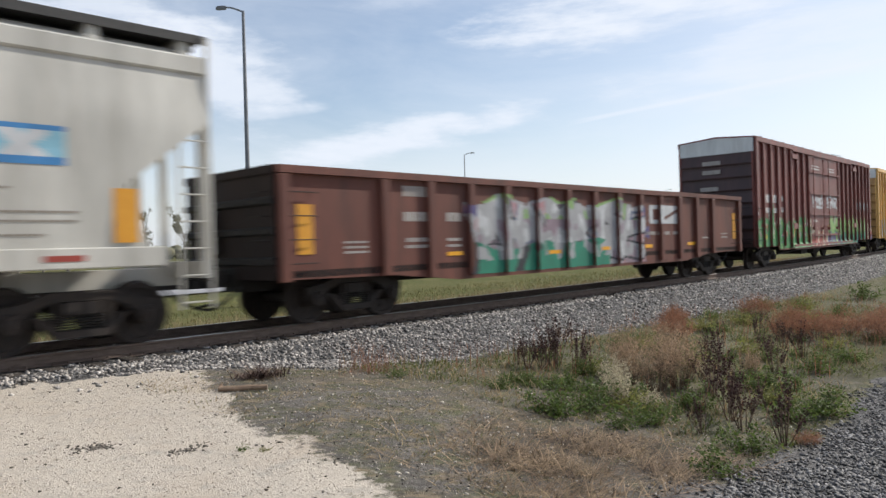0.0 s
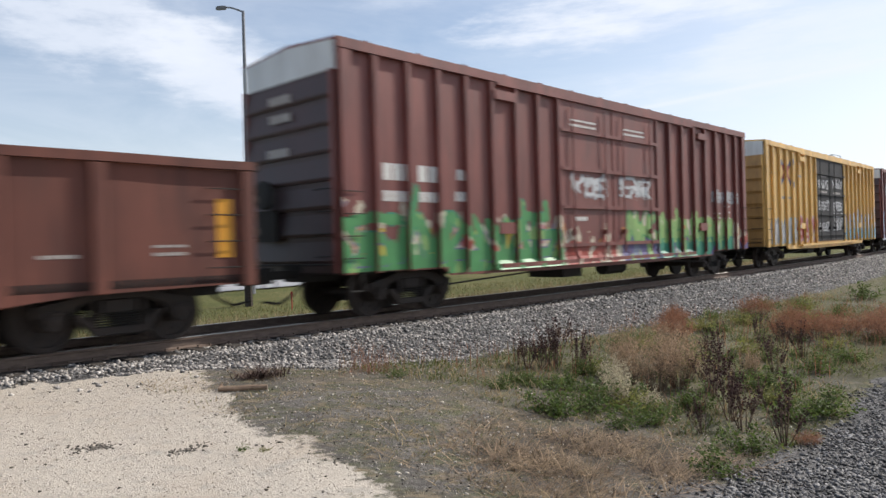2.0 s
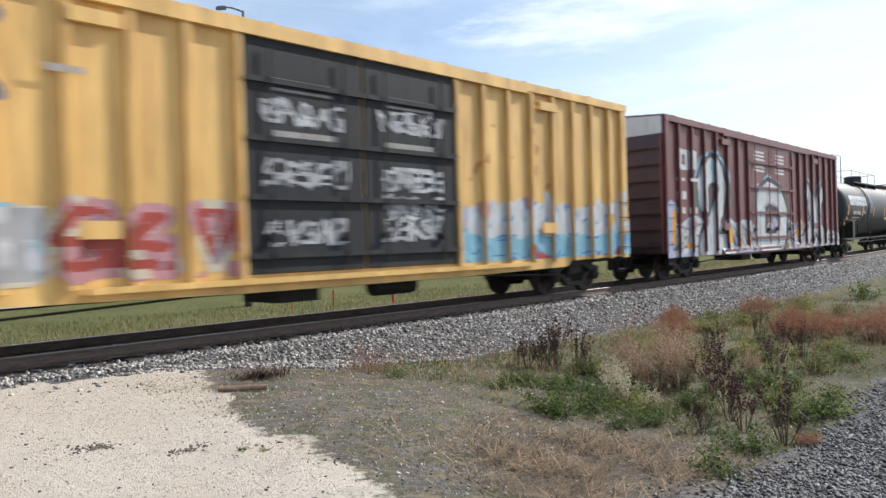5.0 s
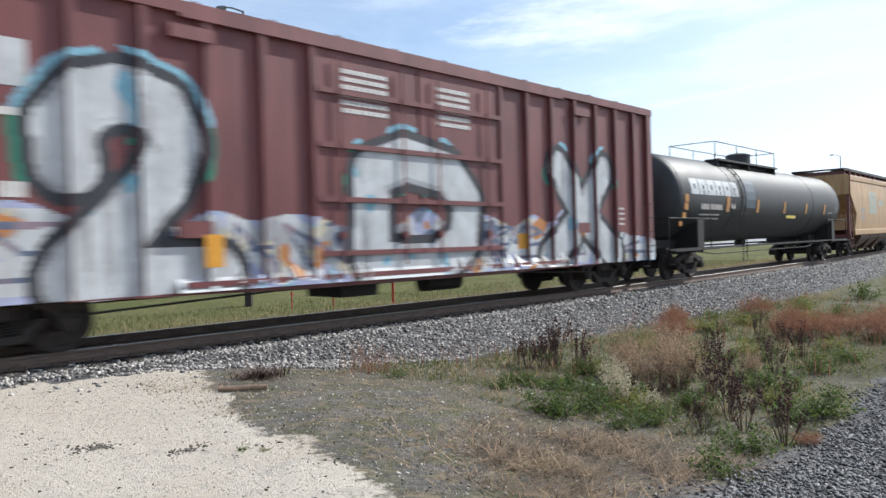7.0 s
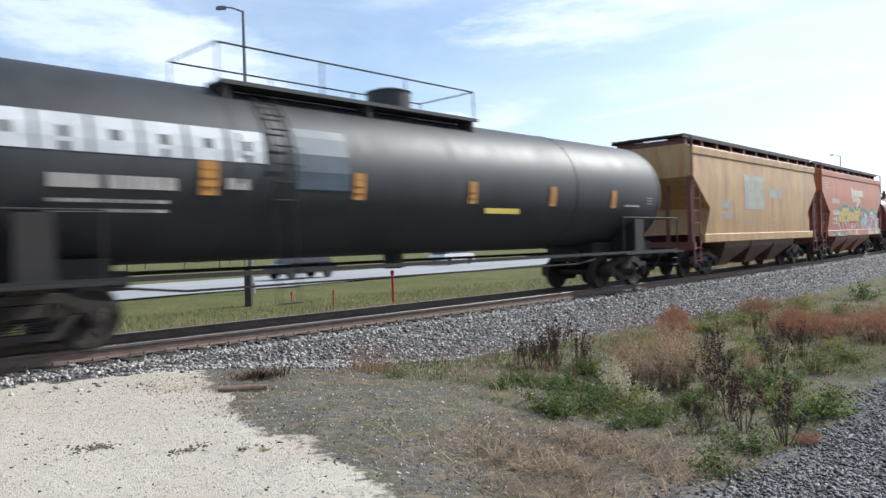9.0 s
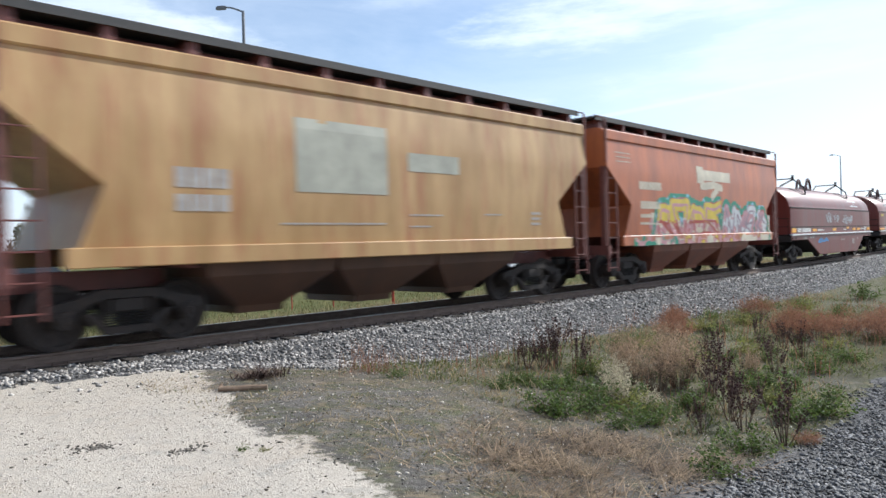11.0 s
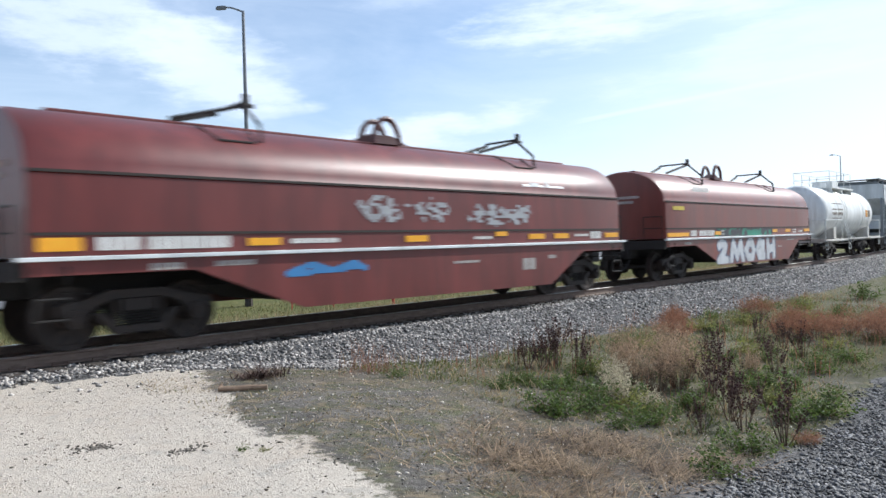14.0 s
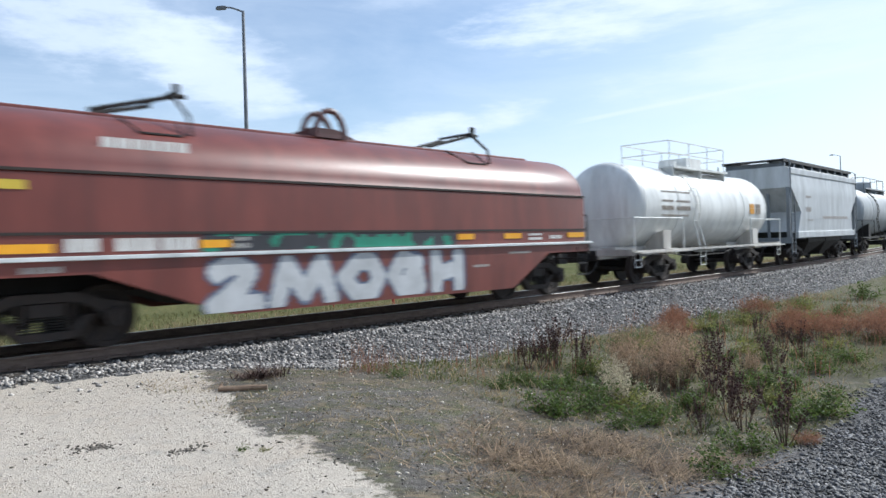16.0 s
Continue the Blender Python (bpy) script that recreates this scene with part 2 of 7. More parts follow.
def sprayed(parent, x0, x1, z0, z1, depth, fn, label, name="graffiti", res=0.034):
    """Paint that lies on a car's near side: small cells, each of the colour fn(x, z) names, none where it gives None."""
    keys, verts, faces, index = [], [], [], []
    nx, nz = max(1, round((x1 - x0) / res)), max(1, round((z1 - z0) / res))
    dx, dz = (x1 - x0) / nx, (z1 - z0) / nz
    for i in range(nx):
        x = x0 + (i + 0.5) * dx
        run, start = None, 0
        for j in range(nz + 1):
            k = fn(x, z0 + (j + 0.5) * dz) if j < nz else None
            if k != run or (run and j - start >= 6):
                if run:
                    za, zb = z0 + start * dz, z0 + j * dz
                    xa, xb = x - dx / 2, x + dx / 2
                    q = len(verts)
                    verts += [(xa, depth(x, za), za), (xb, depth(x, za), za), (xb, depth(x, zb), zb), (xa, depth(x, zb), zb)]
                    faces.append((q, q + 1, q + 2, q + 3))
                    if run not in keys:
                        keys.append(run)
                    index.append(keys.index(run))
                run, start = k, j
    me = bpy.data.meshes.new(name)
    me.from_pydata(verts, [], faces)
    for k in keys:
        me.materials.append(SPRAY[k])
    me.polygons.foreach_set("material_index", index)
    me.update()
    return part(name, me, None, parent, label)


def fleck(x, z, s=1.0, seed=0.0):
    return noise.noise(Vector((x * s + seed, z * s - seed, seed * 0.37)))


def stroke(x, z, lines):
    best = 9.0
    for line in lines:
        for (ax, az), (bx, bz) in zip(line, line[1:]):
            dx, dz = bx - ax, bz - az
            t = max(0, min(1, ((x - ax) * dx + (z - az) * dz) / (dx * dx + dz * dz + 1e-9)))
            best = min(best, math.hypot(x - ax - t * dx, z - az - t * dz))
    return best


# corners of a letter's frame: 0 to 2 up its near edge, 3 to 5 up its middle, 6 to 8 up its far edge
SCRIPTS = (((8, 5, 2, 1, 4, 7, 6, 3, 0),), ((8, 2, 0, 6), (1, 7)), ((2, 0), (8, 1, 6)), ((0, 2, 8, 7, 1, 6),), ((0, 2, 8, 6, 0),), ((0, 5, 6), (1, 7)), ((0, 2, 6, 8),), ((2, 3, 8), (4, 5)))


def piece(seed, x0, x1, z0, z1, pitch, spike=0.0):
    """A row of interlocked sprayed forms from x0 to x1: gives how far a point lies from their strokes."""
    r = random.Random(seed)
    n = max(1, round((x1 - x0) / pitch))
    w = (x1 - x0) / n
    rows = []
    for i in range(n):
        c, top = x0 + w * (i + 0.5), z1 + r.uniform(-0.12, 0.08) * (z1 - z0)
        p = [(c + w * a + r.uniform(-0.24, 0.24) * w, z0 + (top - z0) * b + r.uniform(-0.07, 0.07) * (z1 - z0)) for a in (-0.36, 0.0, 0.36) for b in (0.08, 0.5, 0.95)]
        lines = [[p[k] for k in line] for line in r.choice(SCRIPTS)]
        lines += [[p[a], p[b]] for a, b in (r.sample(range(9), 2), r.sample(range(9), 2))]
        if spike and r.random() < 0.7:
            q = r.choice((2, 5, 8))
            lines.append([p[q], (p[q][0] + r.uniform(-0.15, 0.15), p[q][1] + spike * r.uniform(0.4, 1.0))])
        rows.append((c, lines))

    def distance(x, z):
        return min((stroke(x, z, lines) for c, lines in rows if abs(x - c) < w * 1.2), default=9.0)
    return distance


def marks(parent, depth, rows, material=None, name="lettering", label="faded white stencilled lettering"):
    """Bars that stand for small lettering on the near side: (x0, x1, z0, z1)."""
    for x0, x1, z0, z1 in rows:
        d = depth((x0 + x1) / 2, (z0 + z1) / 2)
        n = max(1, round((x1 - x0) / max(0.14, (z1 - z0) * 0.8)))
        verts, faces = [], []
        for i in range(n):
            a, c = x0 + (x1 - x0) * i / n, x0 + (x1 - x0) * (i + 0.84) / n
            q = len(verts)
            verts += [(a, d, z0), (c, d, z0), (c, d, z1), (a, d, z1)]
            faces.append((q, q + 1, q + 2, q + 3))
        me = bpy.data.meshes.new(name)
        me.from_pydata(verts, [], faces)
        me.materials.append(material or white_paint)
        part(name, me, None, parent, label)


def plates(parent, depth, rows, name="reflector", material=None, label="amber reflective strip"):
    for x0, x1, z0, z1 in rows:
        d = depth((x0 + x1) / 2, (z0 + z1) / 2)
        bm = bmesh.new()
        box(bm, x0, x1, d - 0.006, d + 0.004, z0, z1)
        part(name, bm, material or amber, parent, label)


# ---------------------------------------------------------------- the track's line
TRACK_Y, CURVE, RISE, REACH = 11.666, 0.00129, 0.000154, 95.0


def line_at(s):
    """Place and turn of the track's centre, s metres along it."""
    a = min(s, REACH)
    y, z = TRACK_Y + CURVE * a * a / 2 + (s - a) * CURVE * a, RISE * a * a / 2 + (s - a) * RISE * a
    return pose(s, y, z, 0, -math.degrees(RISE * a), math.degrees(CURVE * a))


SPEED = ((0, 9.85), (4, 9.8), (8, 9.75), (12, 9.65), (14, 9.4), (16, 9.1))


def gone(t):
    """How far the train has gone by t seconds."""
    total = 0.0
    for (ta, va), (tb, vb) in zip(SPEED, SPEED[1:]):
        u = min(max(t, ta), tb) - ta
        total += va * u + (vb - va) * u * u / (2 * (tb - ta))
    return total


# ---------------------------------------------------------------- ground
def smooth(a, b, x):
    t = min(1, max(0, (x - a) / (b - a)))
    return t * t * (3 - 2 * t)


def ground_z(x, y):
    a = min(abs(x), REACH)
    track_y, track_z = TRACK_Y + CURVE * a * a / 2 + (abs(x) - a) * CURVE * a, RISE * a * a / 2 + (abs(x) - a) * RISE * a
    w = y - track_y
    crown = -0.2 - max(0, abs(w) - 1.75) * 0.42
    if w < 0:
        g = -0.27 - 0.06 * smooth(6.5, 3, y) - smooth(2.9, 9.5, x + 0.25 * (6 - y)) * (0.42 + 0.2 * smooth(-4, -8, w) + 0.15 * smooth(10, 25, x))
    else:
        g = -0.6 - 0.25 * smooth(3, 9, w) + 0.25 * smooth(10, 20, w)
    g += 0.03 * noise.noise(Vector((x * 0.6, y * 0.6, 0))) + 0.012 * noise.noise(Vector((x * 2.7, y * 2.7, 3)))
    far = smooth(120, 400, math.hypot(x, y))
    return (max(crown, g) + track_z * smooth(-60, -12, w) * smooth(90, 30, w)) * (1 - far) - 0.6 * far


def axis(stops):
    out = []
    for (a, b, n) in stops:
        out += [a + (b - a) * i / n for i in range(n)]
    return out + [stops[-1][1]]


gx = axis([(-2500, -300, 8), (-300, -40, 16), (-40, -6, 20), (-6, 26, 190), (26, 70, 90), (70, 200, 50), (200, 2500, 16)])
gy = axis([(-2500, -300, 8), (-300, -20, 14), (-20, 0, 12), (0, 15, 110), (15, 40, 50), (40, 120, 30), (120, 400, 14), (400, 2500, 8)])
gv = [(x, y, ground_z(x, y)) for y in gy for x in gx]
gf = [(j * len(gx) + i, j * len(gx) + i + 1, (j + 1) * len(gx) + i + 1, (j + 1) * len(gx) + i) for j in range(len(gy) - 1) for i in range(len(gx) - 1)]
ground_mesh = bpy.data.meshes.new("ground")
ground_mesh.from_pydata(gv, [], gf)
EDGE_Y, EDGE_X = (0.0, 3.0, 3.5, 4.4, 5.7, 7.0, 7.8, 9.2), (2.3, 2.85, 2.97, 3.2, 3.42, 3.7, 4.09, 4.5)
zones = {"gravel": [], "stone": [], "grass": [], "soil": []}
for x, y, z in gv:
    a = min(abs(x), REACH)
    w = y - (TRACK_Y + CURVE * a * a / 2 + (abs(x) - a) * CURVE * a)
    ragged = 0.25 * noise.noise(Vector((x * 1.3, y * 1.3, 7))) + 0.2 * noise.noise(Vector((x * 4, y * 4, 9)))
    edge = float(np.interp(y, EDGE_Y, EDGE_X))
    zones["gravel"].append(smooth(0.55, -0.45, x - edge + ragged) * (1 if w < -1.7 else 0))
    wide = smooth(3.2, 7.0, x) if w < 0 else 1
    bed = smooth(2.05 + 1.4 * wide, 1.75 + 1.3 * wide, abs(w) + ragged)
    # first ellipse: dark bank soil with slope shade painted in; second: soil
    zones["soil"].append(max(smooth(1.25, 0.6, math.hypot((x - 15.0) / 2.6, (y - 3.9) / 1.1) + ragged * 1.5), 0.75 * smooth(1.3, 0.5, math.hypot((x - 5.7) / 1.3, (y - 3.7) / 0.95) + ragged * 2.5)))
    heap = smooth(2.9, 2.45, y + ragged - 0.07 * max(0, x - 7)) * smooth(4.0, 4.9, x - 0.6 * (2.4 - y))
    zones["stone"].append(max(bed, heap if w < -3 else 0))
    zones["grass"].append(max(smooth(2.9, 3.4, w + ragged), smooth(6.0, 10.5, x + ragged * 3) * (0.45 + 0.4 * noise.noise(Vector((x * 0.5, y * 0.7, 4))) if w < -2.6 else 0)))
for key, values in zones.items():
    at = ground_mesh.attributes.new(key, "FLOAT", "POINT")
    at.data.foreach_set("value", values)
for f in ground_mesh.polygons:
    f.use_smooth = True


def ground_material():
    m = bpy.data.materials.new("dirt_gravel_and_grass")
    m.use_nodes = True
    n, l = m.node_tree.nodes, m.node_tree.links
    b = n["Principled BSDF"]
    co = n.new("ShaderNodeTexCoord")

    def noise_of(scale, detail=6):
        t = n.new("ShaderNodeTexNoise")
        t.inputs["Scale"].default_value, t.inputs["Detail"].default_value = scale, detail
        t.inputs["Roughness"].default_value = 0.65
        l.new(co.outputs["Object"], t.inputs["Vector"])
        return t.outputs["Fac"]

    def blend(fac, a, c):
        x = n.new("ShaderNodeMix")
        x.data_type = "RGBA"
        for sock, v in (("A", a), ("B", c)):
            if isinstance(v, tuple):
                x.inputs[sock].default_value = (*v, 1)
            else:
                l.new(v, x.inputs[sock])
        l.new(fac, x.inputs["Factor"])
        return x.outputs["Result"]

    def ranged(v, lo, hi):
        r = n.new("ShaderNodeMapRange")
        r.inputs["From Min"].default_value, r.inputs["From Max"].default_value = lo, hi
        l.new(v, r.inputs["Value"])
        return r.outputs["Result"]

    def zone(key):
        a = n.new("ShaderNodeAttribute")
        a.attribute_name = key
        return a.outputs["Fac"]

    vor = n.new("ShaderNodeTexVoronoi")
    vor.inputs["Scale"].default_value = 30
    l.new(co.outputs["Object"], vor.inputs["Vector"])
    vor2 = n.new("ShaderNodeTexVoronoi")
    vor2.inputs["Scale"].default_value = 95
    l.new(co.outputs["Object"], vor2.inputs["Vector"])
    sep = n.new("ShaderNodeSeparateColor")
    l.new(vor.outputs["Color"], sep.inputs["Color"])
    sep2 = n.new("ShaderNodeSeparateColor")
    l.new(vor2.outputs["Color"], sep2.inputs["Color"])
    dirt = blend(ranged(noise_of(1.4), 0.35, 0.65), (0.1, 0.092, 0.083), (0.185, 0.17, 0.153))
    dirt = blend(ranged(noise_of(26, 4), 0.55, 0.72), dirt, (0.36, 0.34, 0.315))
    dirt = blend(ranged(noise_of(5.0, 8), 0.52, 0.68), dirt, (0.13, 0.125, 0.07))
    white = blend(sep2.outputs["Red"], (0.42, 0.365, 0.3), (0.61, 0.55, 0.47))
    white = blend(ranged(noise_of(0.9, 8), 0.5, 0.75), white, (0.47, 0.395, 0.315))
    white = blend(ranged(noise_of(3.7, 9), 0.55, 0.72), white, (0.37, 0.34, 0.3))
    white = blend(ranged(noise_of(40, 3), 0.6, 0.72), white, (0.36, 0.32, 0.28))
    grey = blend(sep.outputs["Red"], (0.05, 0.048, 0.047), (0.2, 0.193, 0.19))
    dirt = blend(ranged(noise_of(70, 3), 0.5, 0.7), dirt, (0.075, 0.068, 0.06))
    dirt = blend(ranged(noise_of(0.55, 7), 0.5, 0.7), dirt, (0.155, 0.135, 0.105))
    def partly(v, most):
        k = n.new("ShaderNodeMath")
        k.operation = "MULTIPLY"
        k.inputs[1].default_value = most
        l.new(v, k.inputs[0])
        return k.outputs[0]
    dirt = blend(partly(ranged(noise_of(2.3, 9), 0.5, 0.62), 0.7), dirt, (0.095, 0.1, 0.045))
    dirt = blend(partly(ranged(noise_of(3.4, 9), 0.54, 0.64), 0.75), dirt, (0.25, 0.195, 0.13))
    dirt = blend(partly(ranged(noise_of(11, 8), 0.52, 0.62), 0.7), dirt, (0.07, 0.06, 0.05))
    # soil colour, which also holds the painted shade of the far slope
    dirt = blend(zone("soil"), dirt, blend(ranged(noise_of(14, 6), 0.35, 0.7), (0.04, 0.034, 0.029), (0.105, 0.085, 0.066)))
    green = blend(ranged(noise_of(0.35, 6), 0.4, 0.62), (0.135, 0.135, 0.045), (0.235, 0.195, 0.085))
    green = blend(ranged(noise_of(9, 6), 0.35, 0.7), (0.055, 0.068, 0.018), green)
    c = blend(zone("grass"), dirt, green)
    def broken(key, grain):
        k = n.new("ShaderNodeMath")
        k.operation = "MULTIPLY_ADD"
        k.inputs[1].default_value, k.inputs[2].default_value = 1.1, -0.55
        l.new(grain, k.inputs[0])
        q = n.new("ShaderNodeMath")
        q.operation = "ADD"
        l.new(k.outputs[0], q.inputs[0])
        l.new(zone(key), q.inputs[1])
        return ranged(q.outputs[0], 0.42, 0.58)
    c = blend(broken("gravel", noise_of(9, 8)), c, white)
    c = blend(broken("stone", noise_of(12, 6)), c, grey)
    l.new(c, b.inputs["Base Color"])
    b.inputs["Roughness"].default_value = 0.95
    b.inputs["Specular IOR Level"].default_value = 0.15
    bp = n.new("ShaderNodeBump")
    bp.inputs["Strength"].default_value, bp.inputs["Distance"].default_value = 0.85, 0.03
    add = n.new("ShaderNodeMath")
    add.operation = "ADD"
    l.new(partly(vor2.outputs["Distance"], 0.32), add.inputs[0])
    l.new(noise_of(8, 9), add.inputs[1])
    l.new(add.outputs[0], bp.inputs["Height"])
    l.new(bp.outputs["Normal"], b.inputs["Normal"])
    return m


ground_mesh.materials.append(ground_material())
ground = tagged(new("ground", ground_mesh), "pale gravel, brown dirt and grassy field beside the railway", "ground", kind="structure")

# ---------------------------------------------------------------- the track
track = thing("railway_track", "single railway track on grey crushed-stone ballast", "railway track", kind="structure")
for side in (-1, 1):
    for name, outline, material in (("rail", ((-0.07, -0.172), (0.07, -0.172), (0.07, -0.16), (0.012, -0.135), (0.012, -0.045), (0.036, -0.035), (0.036, -0.006), (-0.036, -0.006), (-0.036, -0.035), (-0.012, -0.045), (-0.012, -0.135), (-0.07, -0.16)), rail_brown),
                                    ("rail_head", ((-0.034, -0.006), (0.034, -0.006), (0.026, 0.0), (-0.026, 0.0)), rail_bright)):
        bm = bmesh.new()
        rings = []
        for i in range(80):
            m = line_at(-30 + i * 3.0)
            rings.append([m @ Vector((0, side * 0.755 + y, z)) for y, z in outline])
        loft(bm, rings)
        part(name, bm, material, track, "rusty steel rail" if name == "rail" else "polished running surface of the rail")
bm = bmesh.new()
box(bm, -0.115, 0.115, -1.3, 1.3, -0.345, -0.174)
sleeper_mesh = mesh_of("sleeper", bm, sleeper_wood, bevel=0.012)
for i in range(170):
    ob = new("sleeper", sleeper_mesh)
    ob.parent = track
    ob.matrix_basis = line_at(-8 + i * 0.53 + random.uniform(-0.03, 0.03)) @ pose(0, random.uniform(-0.05, 0.05), 0, 0, 0, random.uniform(-1.2, 1.2))
bm = bmesh.new()
box(bm, -0.17, 0.17, -0.11, 0.11, -0.174, -0.166)
for x in (-0.1, 0.1):
    tube(bm, (x, 0.1, -0.17), (x, 0.1, -0.13), 0.015, 6)
    tube(bm, (x, -0.1, -0.17), (x, -0.1, -0.13), 0.015, 6)
plate_mesh = mesh_of("tie_plate", bm, rail_brown)
for i in range(60):
    ob = new("tie_plate", plate_mesh)
    ob.parent = track
    ob.matrix_basis = line_at(-2 + i * 0.53) @ pose(0, -0.755, 0, 0, 0, 90)


# ---------------------------------------------------------------- parts that all the cars share
def sideframe_mesh():
    bm = bmesh.new()
    for y in (-1.0, 1.0):
        a, b = y - 0.09, y + 0.09
        prism(bm, [(-1.12, 0.50), (-1.12, 0.66), (-0.72, 0.72), (-0.42, 0.84), (0.42, 0.84), (0.72, 0.72), (1.12, 0.66), (1.12, 0.50), (0.72, 0.50), (0.62, 0.62), (0.36, 0.72), (-0.36, 0.72), (-0.62, 0.62), (-0.72, 0.50)], a, b)
        prism(bm, [(-0.66, 0.52), (-0.36, 0.20), (0.36, 0.20), (0.66, 0.52), (0.50, 0.52), (0.30, 0.30), (-0.30, 0.30), (-0.50, 0.52)], a, b)
        for x in (-0.36, 0.30):
            box(bm, x, x + 0.06, a, b, 0.29, 0.73)
        for x in (-0.889, 0.889):
            tube(bm, (x, y - 0.16, 0.457), (x, y + 0.16, 0.457), 0.14, 10)
            tube(bm, (x, y - 0.19, 0.457), (x, y + 0.19, 0.457), 0.07, 8)
            box(bm, x - 0.16, x + 0.16, y - 0.1, y + 0.1, 0.44, 0.56)
    box(bm, -0.24, 0.24, -1.1, 1.1, 0.52, 0.70)
    tube(bm, (0, 0, 0.6), (0, 0, 0.85), 0.25, 12)
    box(bm, -0.62, -0.54, -0.9, 0.9, 0.36, 0.5)
    box(bm, 0.54, 0.62, -0.9, 0.9, 0.36, 0.5)
    return mesh_of("truck", bm, steel_rust, bevel=0.008)


def spring_mesh():
    bm = bmesh.new()
    for x in (-0.19, 0.0, 0.19):
        for k in range(6):
            tube(bm, (x, 0, 0.305 + k * 0.037), (x, 0, 0.323 + k * 0.037), 0.085, 10)
    return mesh_of("spring_pack", bm, steel_dark)


def wheel_mesh():
    bm = bmesh.new()
    for s in (-1, 1):
        profile = ((0.66, 0.0), (0.66, 0.47), (0.685, 0.487), (0.70, 0.457), (0.80, 0.452), (0.80, 0.38), (0.765, 0.37), (0.745, 0.17), (0.82, 0.15), (0.82, 0.0))
        rings = []
        for i in range(26):
            c, k = math.cos(6.2832 * i / 26), math.sin(6.2832 * i / 26)
            rings.append([bm.verts.new((c * r, s * y, k * r)) for y, r in profile])
        for i in range(26):
            a, b = rings[i], rings[(i + 1) % 26]
            for j in range(len(profile) - 1):
                bm.faces.new((a[j], a[j + 1], b[j + 1], b[j]))
        for i in range(8):
            c, k = math.cos(6.2832 * i / 8), math.sin(6.2832 * i / 8)
            tube(bm, (c * 0.27, s * 0.75, k * 0.27), (c * 0.27, s * 0.772, k * 0.27), 0.045, 6)
    tube(bm, (0, -0.97, 0), (0, 0.97, 0), 0.085, 10)
    bmesh.ops.remove_doubles(bm, verts=bm.verts[:], dist=0.0001)
    return mesh_of("wheelset", bm, wheel_steel, True)


def coupler_mesh():
    bm = bmesh.new()
    box(bm, -0.1, 0.62, -0.09, 0.09, 0.79, 0.95)
    prism(bm, [(0.55, 0.72), (0.95, 0.72), (0.95, 1.02), (0.55, 1.02)], -0.17, 0.05)
    tube(bm, (0.86, 0.1, 0.74), (0.86, 0.1, 1.0), 0.1, 10)
    box(bm, -0.5, 0.12, -0.3, 0.3, 0.74, 1.04)
    pipe(bm, [(0.1, 0.34, 0.72), (0.35, 0.34, 0.5), (0.62, 0.3, 0.36), (0.9, 0.2, 0.42)], 0.028)
    pipe(bm, [(0.05, 0.2, 0.9), (0.05, -1.35, 0.9), (0.05, -1.4, 0.72)], 0.018)
    return mesh_of("coupler", bm, steel_dark, bevel=0.01)


TRUCK, SPRINGS, WHEELS, COUPLER = sideframe_mesh(), spring_mesh(), wheel_mesh(), coupler_mesh()
wheelsets = []


def running_gear(car, length, inset, reach=0.0):
    """Two trucks with their springs and wheelsets, and a coupler at each end."""
    for s in (-1, 1):
        t = part("truck", TRUCK, None, car, "rusty cast-steel truck")
        t.location.x = s * (length / 2 - inset)
        for y in (-1.0, 1.0):
            tagged(part("spring_pack", SPRINGS, None, t), kind="stuff").location.y = y
        for x in (-0.889, 0.889):
            w = part("wheelset", WHEELS, None, t, "brown steel wheels on an axle")
            w.location = (x, 0, 0.457)
            wheelsets.append((w, x, random.uniform(0, 360)))
        c = part("coupler", COUPLER, None, car)
        c.matrix_basis = pose(s * (length / 2 - 0.05 + reach), 0, 0, 0, 0, 0 if s > 0 else 180)


def rungs(bm, x0, x1, y, zs, r=0.011, out=-0.07):
    for z in zs:
        pipe(bm, [(x0, y, z), (x0, y + out, z), (x1, y + out, z), (x1, y, z)], r, 5)


cars = []


def car_thing(name, label, front, rear, category):
    ob = thing(name, label, category, "cars of the freight train")
    cars.append((ob, (front + rear) / 2))
    return ob, rear - front


